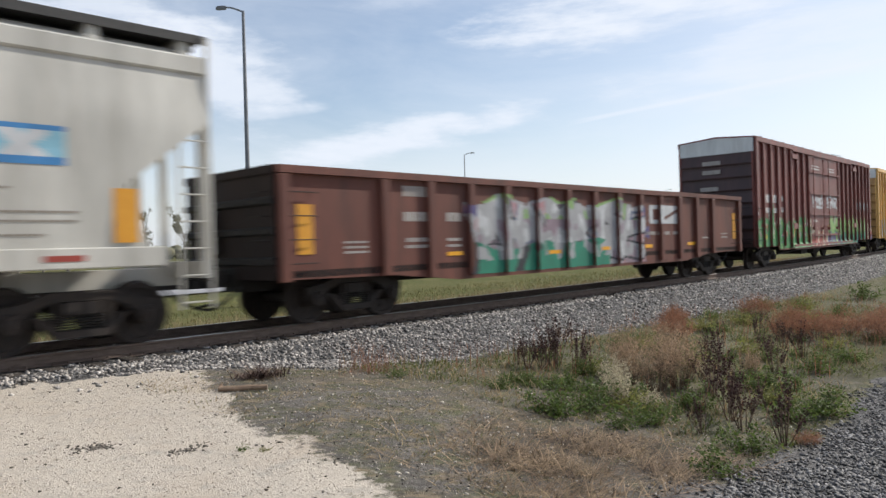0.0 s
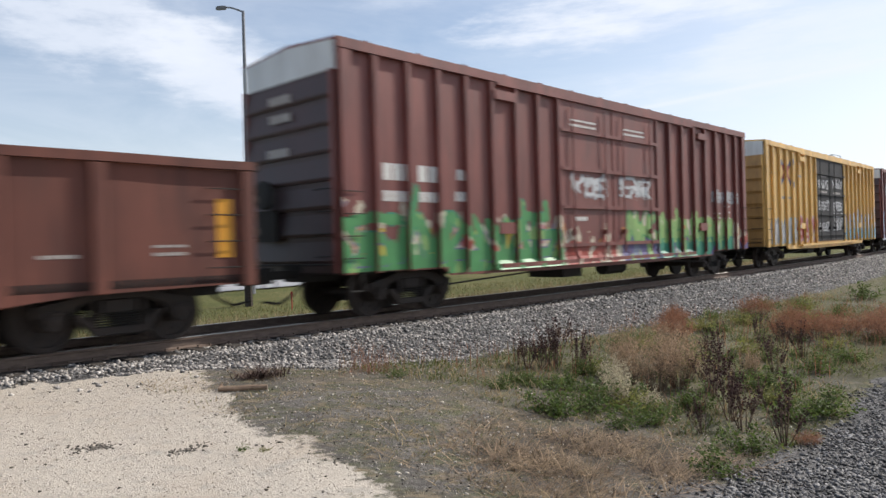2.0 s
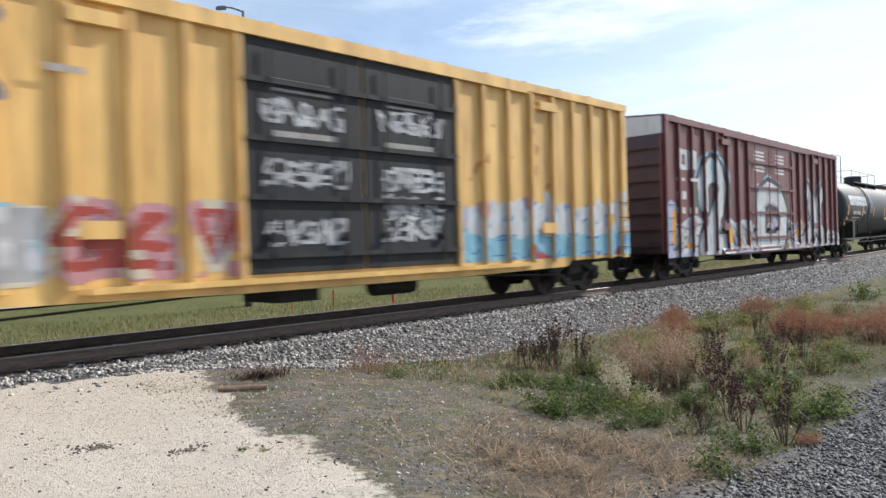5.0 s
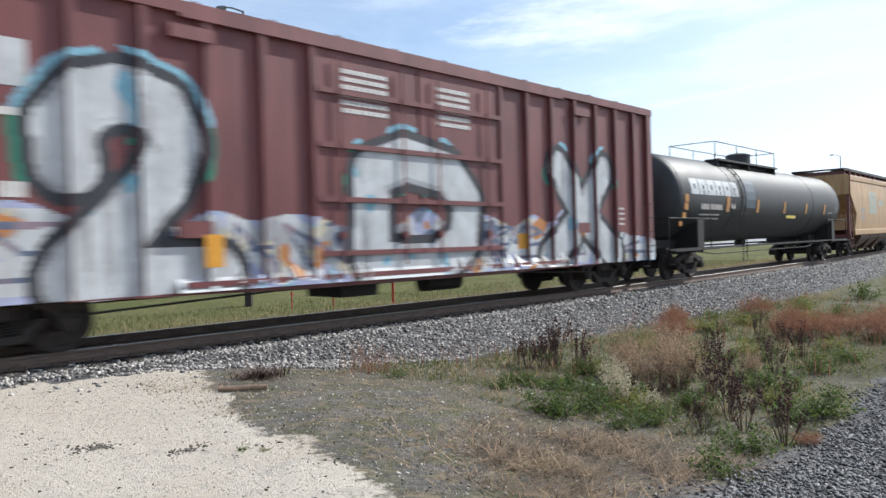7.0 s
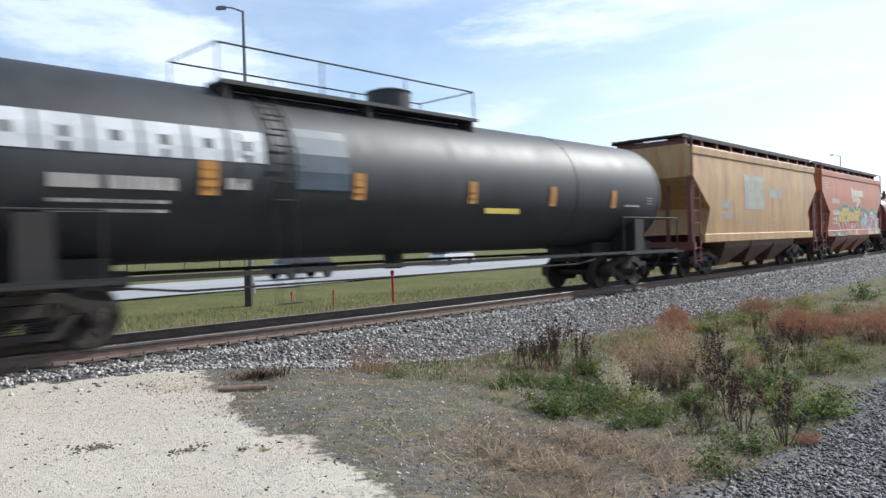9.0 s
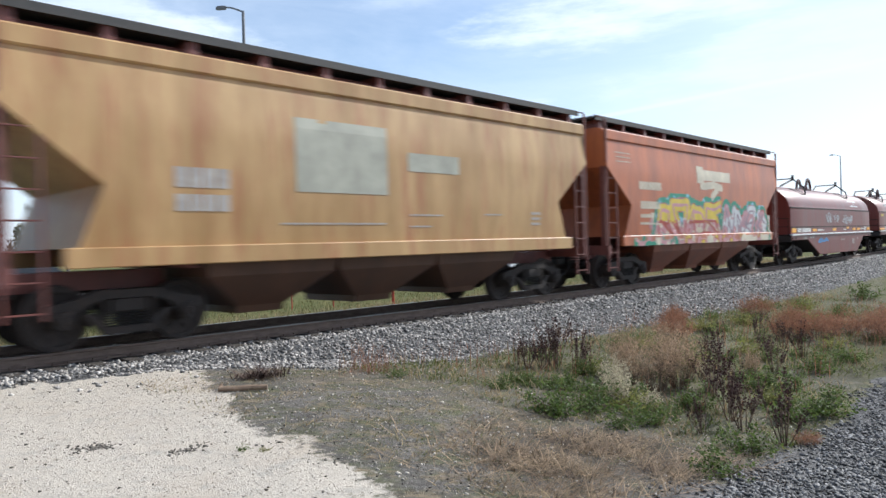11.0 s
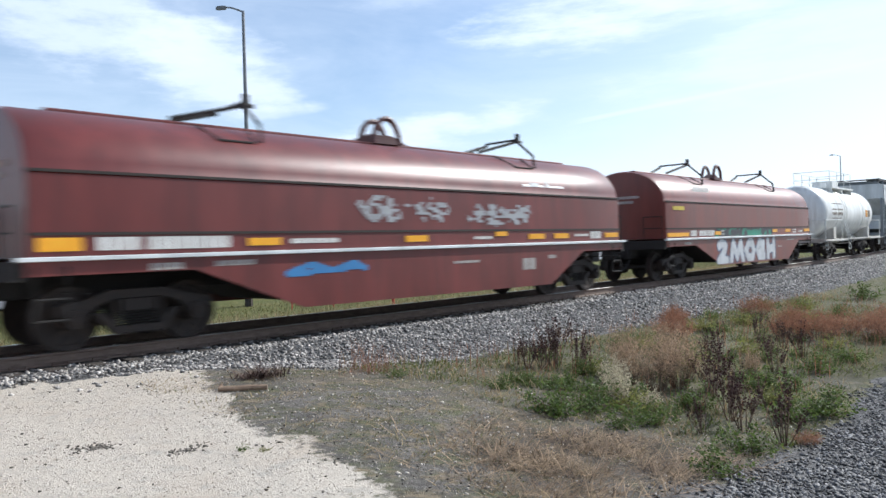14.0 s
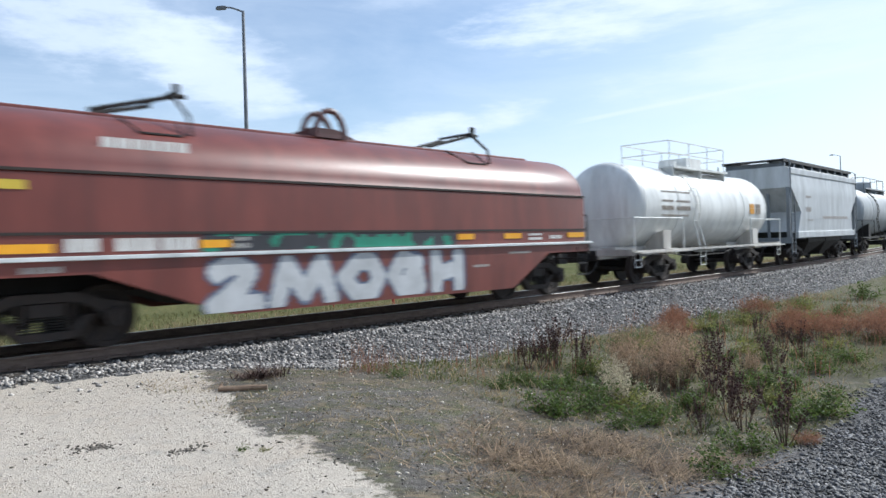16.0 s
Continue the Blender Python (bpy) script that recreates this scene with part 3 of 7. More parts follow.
# ---------------------------------------------------------------- boxcars
def boxcar(label, front, rear, height, body_paint, end_paint, door_paint, posts, roof_paint=None):
    car, L = car_thing("boxcar", label, front, rear, "freight car")
    h, W, P = L / 2, 1.49, 1.415
    bm = bmesh.new()
    for s in (-1, 1):
        prism(bm, [(-h, 0.9), (-h + 2.7, 0.86), (-h + 2.85, 0.72), (-2.6, 0.66), (2.6, 0.66), (h - 2.85, 0.72), (h - 2.7, 0.86), (h, 0.9), (h, height - 0.1), (-h, height - 0.1)], s * P, s * (P - 0.06))
    part("side_wall", bm, body_paint, car)
    bm = bmesh.new()
    box(bm, -h + 0.02, h - 0.02, -P + 0.06, P - 0.06, 0.86, 1.0)
    box(bm, -h, h, -0.35, 0.35, 0.72, 0.86)
    for x in (-5.2, -3.4, 3.4, 5.2):
        box(bm, x, x + 0.12, -1.3, 1.3, 0.68, 0.86)
    box(bm, -1.5, -0.6, -0.8, 0.3, 0.4, 0.7)
    tube(bm, (0.9, -0.5, 0.55), (2.0, -0.5, 0.55), 0.2, 12)
    pipe(bm, [(-h + 2.9, -1.2, 0.52), (-3.2, -1.25, 0.66), (3.2, -1.25, 0.66), (h - 2.9, -1.2, 0.52)], 0.02)
    part("underframe", bm, steel_dark, car)
    rp = roof_paint or body_paint
    bm = bmesh.new()
    z = height - 0.1
    prism_pts = [(-W - 0.02, z), (-W - 0.02, z + 0.05), (0, z + 0.17), (W + 0.02, z + 0.05), (W + 0.02, z)]
    loft(bm, [[(x, y, zz) for y, zz in prism_pts] for x in (-h - 0.02, h + 0.02)])
    for i in range(int(L / 1.35)):
        x = -h + 0.7 + i * 1.35
        loft(bm, [[(xx, y, zz + dz) for y, zz in ((-W, z + 0.05), (0, z + 0.165), (W, z + 0.05)) for dz in ((0.0,),)[0]] + [(xx, y, zz + 0.035) for y, zz in ((W, z + 0.05), (0, z + 0.165), (-W, z + 0.05))] for xx in (x - 0.04, x + 0.04)])
    part("roof", bm, rp, car, "low-pitched ribbed roof")
    for s in (-1, 1):
        bm = bmesh.new()
        box(bm, -h, h, s * W - 0.035, s * W + 0.035, z - 0.14, z - 0.002)
        part("eave_rail", bm, rp, car)
    for s in (-1, 1):
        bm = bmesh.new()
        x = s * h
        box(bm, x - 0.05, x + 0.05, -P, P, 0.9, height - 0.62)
        # end_paint holds the shade of the ends in its colour
        wall = part("end_wall", bm, end_paint, car, "end wall with horizontal ribs, shade painted into its dark colour")
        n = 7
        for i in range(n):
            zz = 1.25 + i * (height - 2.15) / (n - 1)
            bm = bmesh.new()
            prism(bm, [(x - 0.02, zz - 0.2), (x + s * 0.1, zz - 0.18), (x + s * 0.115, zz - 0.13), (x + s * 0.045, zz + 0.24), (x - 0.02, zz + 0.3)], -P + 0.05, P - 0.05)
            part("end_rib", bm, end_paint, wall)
        bm = bmesh.new()
        loft(bm, [[(xx, y, zz) for y, zz in ((-P, height - 0.62), (-P, z), (0, z + 0.1), (P, z), (P, height - 0.62))] for xx in (x - 0.06, x + 0.06)])
        part("end_top_panel", bm, white_sheet, car, "whitened panel at the top of the end")
        for y in (-1, 1):
            bm = bmesh.new()
            box(bm, min(x, x + s * 0.11), max(x, x + s * 0.11), min(y * P, y * (P - 0.05)), max(y * P, y * (P - 0.05)), 0.9, height - 0.62)
            part("end_flange", bm, body_paint, car)
    bm = bmesh.new()
    box(bm, -0.06, 0.06, -0.1, 0.0, 0.0, height - 0.24 - 0.86)
    pm = mesh_of("side_post", bm, body_paint, bevel=0.015)
    bm = bmesh.new()
    box(bm, -0.13, 0.13, -0.1, 0.0, 0.0, height - 0.24 - 0.86)
    cm = mesh_of("corner_post", bm, body_paint, bevel=0.012)
    spans = []
    inner = h - 2.55
    for s in (-1, 1):
        for i in range(posts + 1):
            x = s * (2.52 + inner * i / posts)
            corner = i == posts
            spans.append((x - s * 0.13 if corner else x, 0.13 if corner else 0.055))
    for x, half in spans:
        for s in (-1, 1):
            o = part("corner_post" if half > 0.1 else "side_post", cm if half > 0.1 else pm, None, car)
            o.matrix_basis = pose(x, s * P, 0.86, 0, 0, 0 if s < 0 else 180)

    def depth(x, zz):
        if any(abs(x - c) < q + 0.015 for c, q in spans):
            return -P - 0.106
        if abs(x) < 2.46:
            return -P - 0.064
        return -P - 0.006
    for s in (-1, 1):
        for d in (-1, 1):
            bm = bmesh.new()
            x0, x1 = (-2.44, -0.03) if d < 0 else (0.03, 2.44)
            box(bm, x0, x1, s * P, s * (P + 0.055), 0.95, height - 0.28)
            door = part("door", bm, door_paint, car, "plug door with horizontal stiffeners and locking bars", bevel=0.012)
            for zz in (1.2, 2.15, 3.1, 4.05):
                bm = bmesh.new()
                box(bm, x0 - 0.02, x1 + 0.02, s * (P + 0.05), s * (P + 0.12), zz, zz + 0.09)
                part("stiffener", bm, door_paint, door)
            for q in (x0 + 0.45, x1 - 0.45):
                bm = bmesh.new()
                tube(bm, (q, s * (P + 0.13), 1.0), (q, s * (P + 0.13), height - 0.4), 0.02, 6)
                box(bm, q - 0.06, q + 0.06, s * (P + 0.05), s * (P + 0.16), 1.5, 1.62)
                part("locking_bar", bm, door_paint, door)
        bm = bmesh.new()
        box(bm, -4.9, 4.9, s * (P + 0.03), s * (P + 0.13), 0.80, 0.89)
        part("door_track", bm, body_paint, car)
        bm = bmesh.new()
        box(bm, -4.9, 4.9, s * (P + 0.03), s * (P + 0.12), height - 0.3, height - 0.24)
        part("door_track", bm, body_paint, car)
    for s in (-1, 1):
        for a, b in ((-h + 0.05, -h + 0.45), (h - 0.45, h - 0.05)):
            for zz in (1.15, 1.55, 1.95, 2.35):
                bm = bmesh.new()
                rungs(bm, a, b, s * (P + 0.07), (zz,), out=s * 0.06)
                part("grab_iron", bm, steel_rust, car)
        for a in (-h + 0.2, h - 0.45):
            bm = bmesh.new()
            pipe(bm, [(a, s * P, 0.95), (a, s * P, 0.55), (a + 0.3, s * P, 0.55), (a + 0.3, s * P, 0.95)], 0.018, 5)
            part("step", bm, steel_dark, car)
    for s in (-1, 1):
        for zz in (1.2, 1.6, 2.0, 2.4):
            bm = bmesh.new()
            pipe(bm, [(s * (h + 0.1), -1.35, zz), (s * (h + 0.2), -1.35, zz), (s * (h + 0.2), -0.95, zz), (s * (h + 0.1), -0.95, zz)], 0.012, 5)
            part("ladder_rung", bm, steel_dark, car)
        bm = bmesh.new()
        pipe(bm, [(s * (h + 0.15), -1.3, 1.05), (s * (h + 0.25), 0, 1.05), (s * (h + 0.15), 1.3, 1.05)], 0.02, 5)
        part("crossover_step", bm, steel_dark, car)
    bm = bmesh.new()
    box(bm, -h - 0.2, -h - 0.12, 0.3, 0.9, 1.5, 2.1)
    tube(bm, (-h - 0.28, 0.6, 2.4), (-h - 0.2, 0.6, 2.4), 0.28, 14)
    part("brake_wheel", bm, steel_dark, car)
    for x in (-h + 4.3, h - 4.0):
        bm = bmesh.new()
        box(bm, x, x + 0.7, -P - 0.13, -P - 0.06, height - 0.62, height - 0.42)
        part("route_board", bm, body_paint, car)
        bm = bmesh.new()
        box(bm, x + 0.05, x + 0.6, -P - 0.11, -P - 0.07, 1.55, 1.8)
        part("placard_board", bm, body_paint, car)
    running_gear(car, L, 2.05)
    return car, L, depth


# brown and maroon darkened, so the paint carries the shade of the ends
BROWN_END_SHADE = coat("brown_end_paint_with_shade", (0.05, 0.021, 0.021), (0.036, 0.016, 0.016), (0.02, 0.012, 0.012), 0.5)
MAROON_END_SHADE = coat("maroon_end_paint_with_shade", (0.06, 0.03, 0.038), (0.042, 0.022, 0.027), (0.02, 0.014, 0.014), 0.5)

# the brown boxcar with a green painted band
car, L, depth = boxcar("brown double-door boxcar, green graffiti along its lower side", 27.38, 45.98, 5.13, boxcar_brown, BROWN_END_SHADE, boxcar_brown, 8)
h = L / 2


green_left, green_right, green_door = piece(3, -h + 0.1, -2.7, 1.05, 1.95, 1.35, 0.5), piece(8, 2.5, h - 0.3, 1.05, 1.95, 1.05, 0.5), piece(5, 0.5, 2.4, 1.3, 2.1, 0.9)


def green_band(x, z):
    a, b, tip = fleck(x, z * 0.7, 2.3, 11), fleck(x, z * 0.6, 3.7, 23), abs(fleck(x, 0, 2.9, 5))
    flame = 1.25 + 0.9 * abs(fleck(x, 0, 3.1, 41))
    if abs(x) < 2.5:
        if x > 0.4:
            d = green_door(x, z)
            if z < 1.2:
                return "violet" if a > -0.05 else "lime" if b > 0.1 else "slate"
            if d < 0.11:
                return "lime" if b > -0.25 else "cream"
            return "green" if d < 0.17 else "lime" if z < 1.75 and a > 0.05 else "violet" if z < 1.5 and b > 0.1 else "orange" if x < 0.9 and z < 1.7 and b > 0 else "cream" if z < flame and a > 0 else None
        if z > flame + 0.1:
            return None
        return "cream" if a + 0.3 * b > 0.12 else "red" if z < flame - 0.15 else "orange" if b > 0.25 else None
    if x < 0:
        d = green_left(x, z)
        top = 1.75 + 0.65 * tip + 0.35 * smooth(-h + 1.2, -h, x)
        if z < (0.9 if x < -h + 2.8 else 0.76):
            return None
        if d < 0.1:
            return "lime" if b > 0.42 else "green"
        if d < 0.13 and b > -0.05:
            return "slate" if z < 1.6 else "teal"
        if z < 1.15 + 0.15 * a:
            return "green" if b < 0.38 else "lime"
        if z > top:
            return None
        if abs(fleck(x, 0, 1.7, 33)) < 0.045:
            return "yellow" if z < 1.7 else "cream"
        if a > 0.15 and z < 1.75:
            return "pink" if b > 0.05 else "red" if b > -0.2 else "cream"
        return "cream" if a + b > -0.08 and z > 1.2 else "green" if z < top - 0.35 else "mauve" if b > 0.1 else None
    d = green_right(x, z)
    if z < (0.9 if x > h - 2.8 else 0.76):
        return None
    top = 1.85 + 0.6 * tip - 0.45 * smooth(h - 1.2, h, x)
    if x > h - 1.1:
        return None if z > top + 0.25 * a else "violet" if z < 1.3 and a < -0.1 else "red" if b > 0.25 else "orange" if a > 0.25 else "cream"
    if z < 1.2 + 0.12 * a:
        return "teal" if b < 0.25 else "lime" if a > 0 else "violet"
    if d < 0.11:
        return "lime" if z > 1.35 or b > 0 else "teal"
    if d < 0.15 and z < 1.7:
        return "green"
    if z > top:
        return None
    return "violet" if a < -0.3 and z < 1.55 else "orange" if b > 0.42 else "cream" if a > 0.1 and z > 1.4 else "lime" if z < top - 0.2 or b > 0 else None


sprayed(car, -h, h, 0.76, 2.85, lambda x, z: depth(x, z) if z > 0.9 or abs(x) > 5 else -1.56, green_band, "green, pink and violet sprayed letters")
door_scrawl = piece(14, -2.0, 2.1, 2.5, 3.0, 0.52, 0.1)
sprayed(car, -2.1, 2.2, 2.4, 3.15, depth, lambda x, z: None if abs(x) < 0.3 else "white" if door_scrawl(x, z) < 0.045 + 0.03 * fleck(x, z, 3, 2) else "silver" if door_scrawl(x, z) < 0.1 and fleck(x, z, 5, 8) > 0.12 else None, "thin white scrawl across both doors", "scrawl", 0.03)
marks(car, depth, [(-h + 1.05, -h + 1.85, 2.6, 2.92), (-h + 1.98, -h + 2.55, 2.6, 2.92), (-h + 1.05, -h + 1.85, 2.2, 2.4), (-h + 2.0, -h + 2.6, 2.2, 2.4), (-h + 3.1, -h + 3.5, 2.68, 2.9), (-h + 3.05, -h + 3.55, 2.24, 2.44), (-2.0, -0.8, 4.35, 4.4), (-2.0, -0.8, 4.22, 4.28), (-1.9, -1.0, 4.1, 4.15), (0.6, 1.8, 4.35, 4.4), (0.6, 1.8, 4.22, 4.28), (0.7, 1.5, 4.1, 4.15), (h - 2.7, h - 2.1, 1.95, 2.0), (h - 2.7, h - 2.1, 2.1, 2.15), (h - 1.8, h - 1.3, 1.95, 2.0), (h - 1.8, h - 1.3, 2.15, 2.2), (h - 1.8, h - 1.3, 2.35, 2.4), (-1.9, -1.3, 1.85, 1.95)])
end_scrawl = piece(21, h - 2.9, h - 0.7, 2.5, 2.85, 0.42, 0.1)
sprayed(car, h - 3.0, h - 0.6, 2.4, 3.0, depth, lambda x, z: "silver" if end_scrawl(x, z) < 0.05 + 0.03 * fleck(x, z, 4, 3) else None, "faded silver scrawl", "scrawl", 0.03)
for y, z in ((-0.2, 4.1), (-0.2, 3.75), (-0.1, 3.1)):
    bm = bmesh.new()
    box(bm, -h - 0.125, -h - 0.115, y, y + 0.7, z, z + 0.16)
    part("end_lettering", bm, grey_mark, car)

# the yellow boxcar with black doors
# its end paint is the yellow darkened for the shade on the ends
car, L, depth = boxcar("yellow double-door boxcar with black doors and graffiti", 48.1, 66.75, 5.08, boxcar_yellow, coat("yellow_end_paint_with_shade", (0.42, 0.24, 0.08), (0.34, 0.19, 0.06), (0.15, 0.09, 0.05), 0.5), door_black, 8)
h = L / 2


yellow_left, yellow_mid, yellow_right = piece(31, -h + 0.9, -5.4, 1.15, 1.85, 1.1), piece(33, -5.3, -2.55, 1.1, 1.95, 0.95), piece(36, 2.6, h - 0.3, 1.15, 2.2, 1.15, 0.35)
door_rows = [piece(40 + i, x, x + 1.7, z, z + 0.42, 0.34) for i, (x, z) in enumerate(((-2.1, 1.4), (0.4, 1.45), (-2.1, 2.4), (0.4, 2.4), (-2.1, 3.4), (0.4, 3.5), (0.4, 1.85)))]


def yellow_tags(x, z):
    a, b = fleck(x, z * 0.7, 2.4, 31), fleck(x, z * 0.7, 3.3, 17)
    if x > 2.55:
        d = yellow_right(x, z)
        top = 2.05 + 0.5 * abs(fleck(x, 0, 2.2, 4)) - (0.4 if x > h - 1 else 0)
        if z > top and d > 0.15:
            return "orange" if 2.9 < x < 6 and 2.6 < z < 4.2 and fleck(x, z, 2.4, 8) > 0.46 else None
        if d < 0.15:
            return "white" if z > 1.5 + 0.2 * a else "sky"
        if d < 0.19:
            return "blue" if b > 0.0 else "sky"
        if z < 1.6 + 0.25 * a:
            return "sky" if b > -0.15 else "blue" if b > -0.3 else "red"
        return "pink" if a > 0.2 else "lavender" if b > 0 else "white" if a > -0.2 else None
    if x < -5.35:
        d = yellow_left(x, z)
        if d < 0.2:
            return "silver" if b < 0.2 else "white"
        if d < 0.25:
            return "sky" if b > 0.15 else "cream"
        return "yellow" if z < 1.3 and a > 0.05 else None
    if x < -2.55:
        d = yellow_mid(x, z)
        if d < 0.07:
            return "red" if b > -0.2 else "mauve"
        if d < 0.2:
            return "pink" if a > -0.1 else "cream"
        return "yellow" if a > 0.35 and z < 1.6 else "pink" if z < 1.2 and b > 0 else None
    for row in door_rows:
        if row(x, z) < 0.035 + 0.03 * b:
            return "silver" if a < 0.2 else "white"
    return None


sprayed(car, -h, h, 0.95, 4.3, depth, yellow_tags, "white, blue and pink sprayed tags")
sprayed(car, -h + 1.6, -h + 3.9, 3.2, 4.6, depth, lambda x, z: None if stroke(x, z, [[(-h + 1.95, 3.4), (-h + 3.45, 4.4)], [(-h + 1.95, 4.4), (-h + 3.45, 3.4)]]) > 0.11 else ("slate" if abs(z - 3.9) > 0.28 else "red"), "faded crossed blue and red emblem", "emblem", 0.034)
marks(car, depth, [(-h + 0.8, -h + 1.3, 3.75, 3.85), (-h + 4.0, -h + 4.5, 3.75, 3.85), (-h + 0.8, -h + 1.3, 2.85, 2.9), (-h + 0.8, -h + 1.3, 2.7, 2.75), (-h + 2.0, -h + 2.6, 2.8, 2.9), (-h + 2.9, -h + 3.5, 2.8, 2.9)], grey_mark, "lettering", "faded grey lettering")
marks(car, depth, [(-1.9, -0.7, 4.1, 4.16), (-1.9, -0.7, 3.95, 4.0), (0.6, 1.8, 4.1, 4.16), (0.6, 1.8, 3.95, 4.0), (-1.9, -0.6, 3.1, 3.3), (0.5, 1.8, 3.15, 3.3)], grey_mark, "door_lettering", "pale lettering on the black doors")

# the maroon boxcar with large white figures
car, L, depth = boxcar("maroon double-door boxcar with huge white outlined graffiti figures", 69.02, 87.75, 5.12, boxcar_maroon, MAROON_END_SHADE, boxcar_maroon, 7)
h = L / 2
FIGURES = ([[(-h + 2.9, 2.55), (-h + 2.85, 3.05), (-h + 3.15, 3.45), (-h + 3.65, 3.6), (-h + 4.2, 3.45), (-h + 4.4, 2.95), (-h + 4.15, 2.35), (-h + 3.6, 1.75), (-h + 3.0, 1.2), (-h + 2.9, 1.0), (-h + 5.0, 1.02)]],
           [[(-1.3, 1.0), (-1.25, 2.7), (-0.4, 3.0), (0.8, 2.8), (1.35, 2.2), (1.2, 1.4), (0.4, 0.95), (-1.2, 1.0)]],
           [[(5.8, 2.0), (6.8, 3.15)], [(5.8, 2.0), (4.75, 3.15)], [(5.8, 2.0), (4.35, 0.95)], [(5.8, 2.0), (7.3, 0.95)]])


under_figures = piece(51, -h + 0.3, h - 0.3, 0.95, 1.75, 1.5)


def figures(x, z):
    d = [stroke(x, z, f) for f in FIGURES]
    wide = (0.40, 0.42, 0.40)
    for q, r in zip(d, wide):
        if q < r:
            return "orange" if abs(x - 5.75) < 0.16 and abs(z - 1.35) < 0.2 else "silver" if q > r - 0.1 and fleck(x, z, 1.7, 3) > 0.05 or fleck(x * 3, z * 0.5, 1.4, 12) > 0.42 else "sky" if fleck(x, z, 1.9, 1) > 0.5 else "white"
    for q, r in zip(d, wide):
        if q < r + 0.17:
            return "black"
    for q, r in zip(d, wide):
        if q < r + 0.27 and z > 2.3 and fleck(x, z, 1.6, 6) > 0.08:
            return "sky" if z > 3.2 else "teal"
    top = 1.85 + 0.4 * fleck(x, 0, 1.1, 9) + (0.6 if x < -h + 0.8 else 0) - (0.5 if x > h - 2.5 else 0)
    if z > top:
        return None
    a, b, d = fleck(x, z, 1.6, 55), fleck(x, z * 0.8, 3.3, 59), under_figures(x, z)
    if d < 0.04:
        return "slate" if b > -0.1 else "mauve"
    if abs(x) < 2.4 and a > 0.2:
        return "slate"
    if fleck(x, z, 2.4, 77) > 0.5:
        return "orange"
    if d < 0.22:
        return "white" if a > -0.1 else "cream" if b > 0.1 else "silver"
    return "sky" if b > 0.3 else "lavender" if a > -0.3 else "mauve" if b > 0.1 else "lavender"


sprayed(car, -h, h, 0.74, 4.3, lambda x, z: depth(x, z) if z > 0.9 or abs(x) > 5 else -1.56, figures, "white block figures outlined in black over lavender fill")
sprayed(car, -h + 0.9, -h + 2.6, 3.35, 4.2, depth, lambda x, z: "white" if (0.1 < max(abs(x + h - 1.35) / 1.0, abs(z - 3.8) / 0.75) < 0.42 and max(abs(x + h - 1.35), abs(z - 3.8) * 1.3) > 0.2) or (abs(x + h - 2.15) < 0.3 and abs(z - 3.8) < 0.3) else None, "plain white block emblem", "emblem", 0.04)
marks(car, depth, [(-h + 0.9, -h + 1.5, 3.12, 3.22), (-h + 1.7, -h + 2.3, 3.12, 3.22), (-h + 0.9, -h + 1.6, 2.55, 2.8), (-h + 0.9, -h + 1.5, 2.1, 2.3), (-h + 1.8, -h + 2.4, 2.1, 2.3)] + [(-1.9, -0.8, 4.45 - 0.14 * i, 4.53 - 0.14 * i) for i in range(6)] + [(0.5, 1.5, 4.45 - 0.14 * i, 4.53 - 0.14 * i) for i in range(6)] + [(h - 1.9, h - 1.5, 1.75 + 0.14 * i, 1.8 + 0.14 * i) for i in range(4)])
plates(car, depth, [(-h + 0.5, -h + 0.75, 1.2, 2.2), (-h + 1.5, -h + 2.0, 1.0, 1.15), (-4.6, -4.3, 1.1, 1.6), (3.1, 3.45, 1.2, 1.55)], "marker", amber_dull, "orange marker panel")


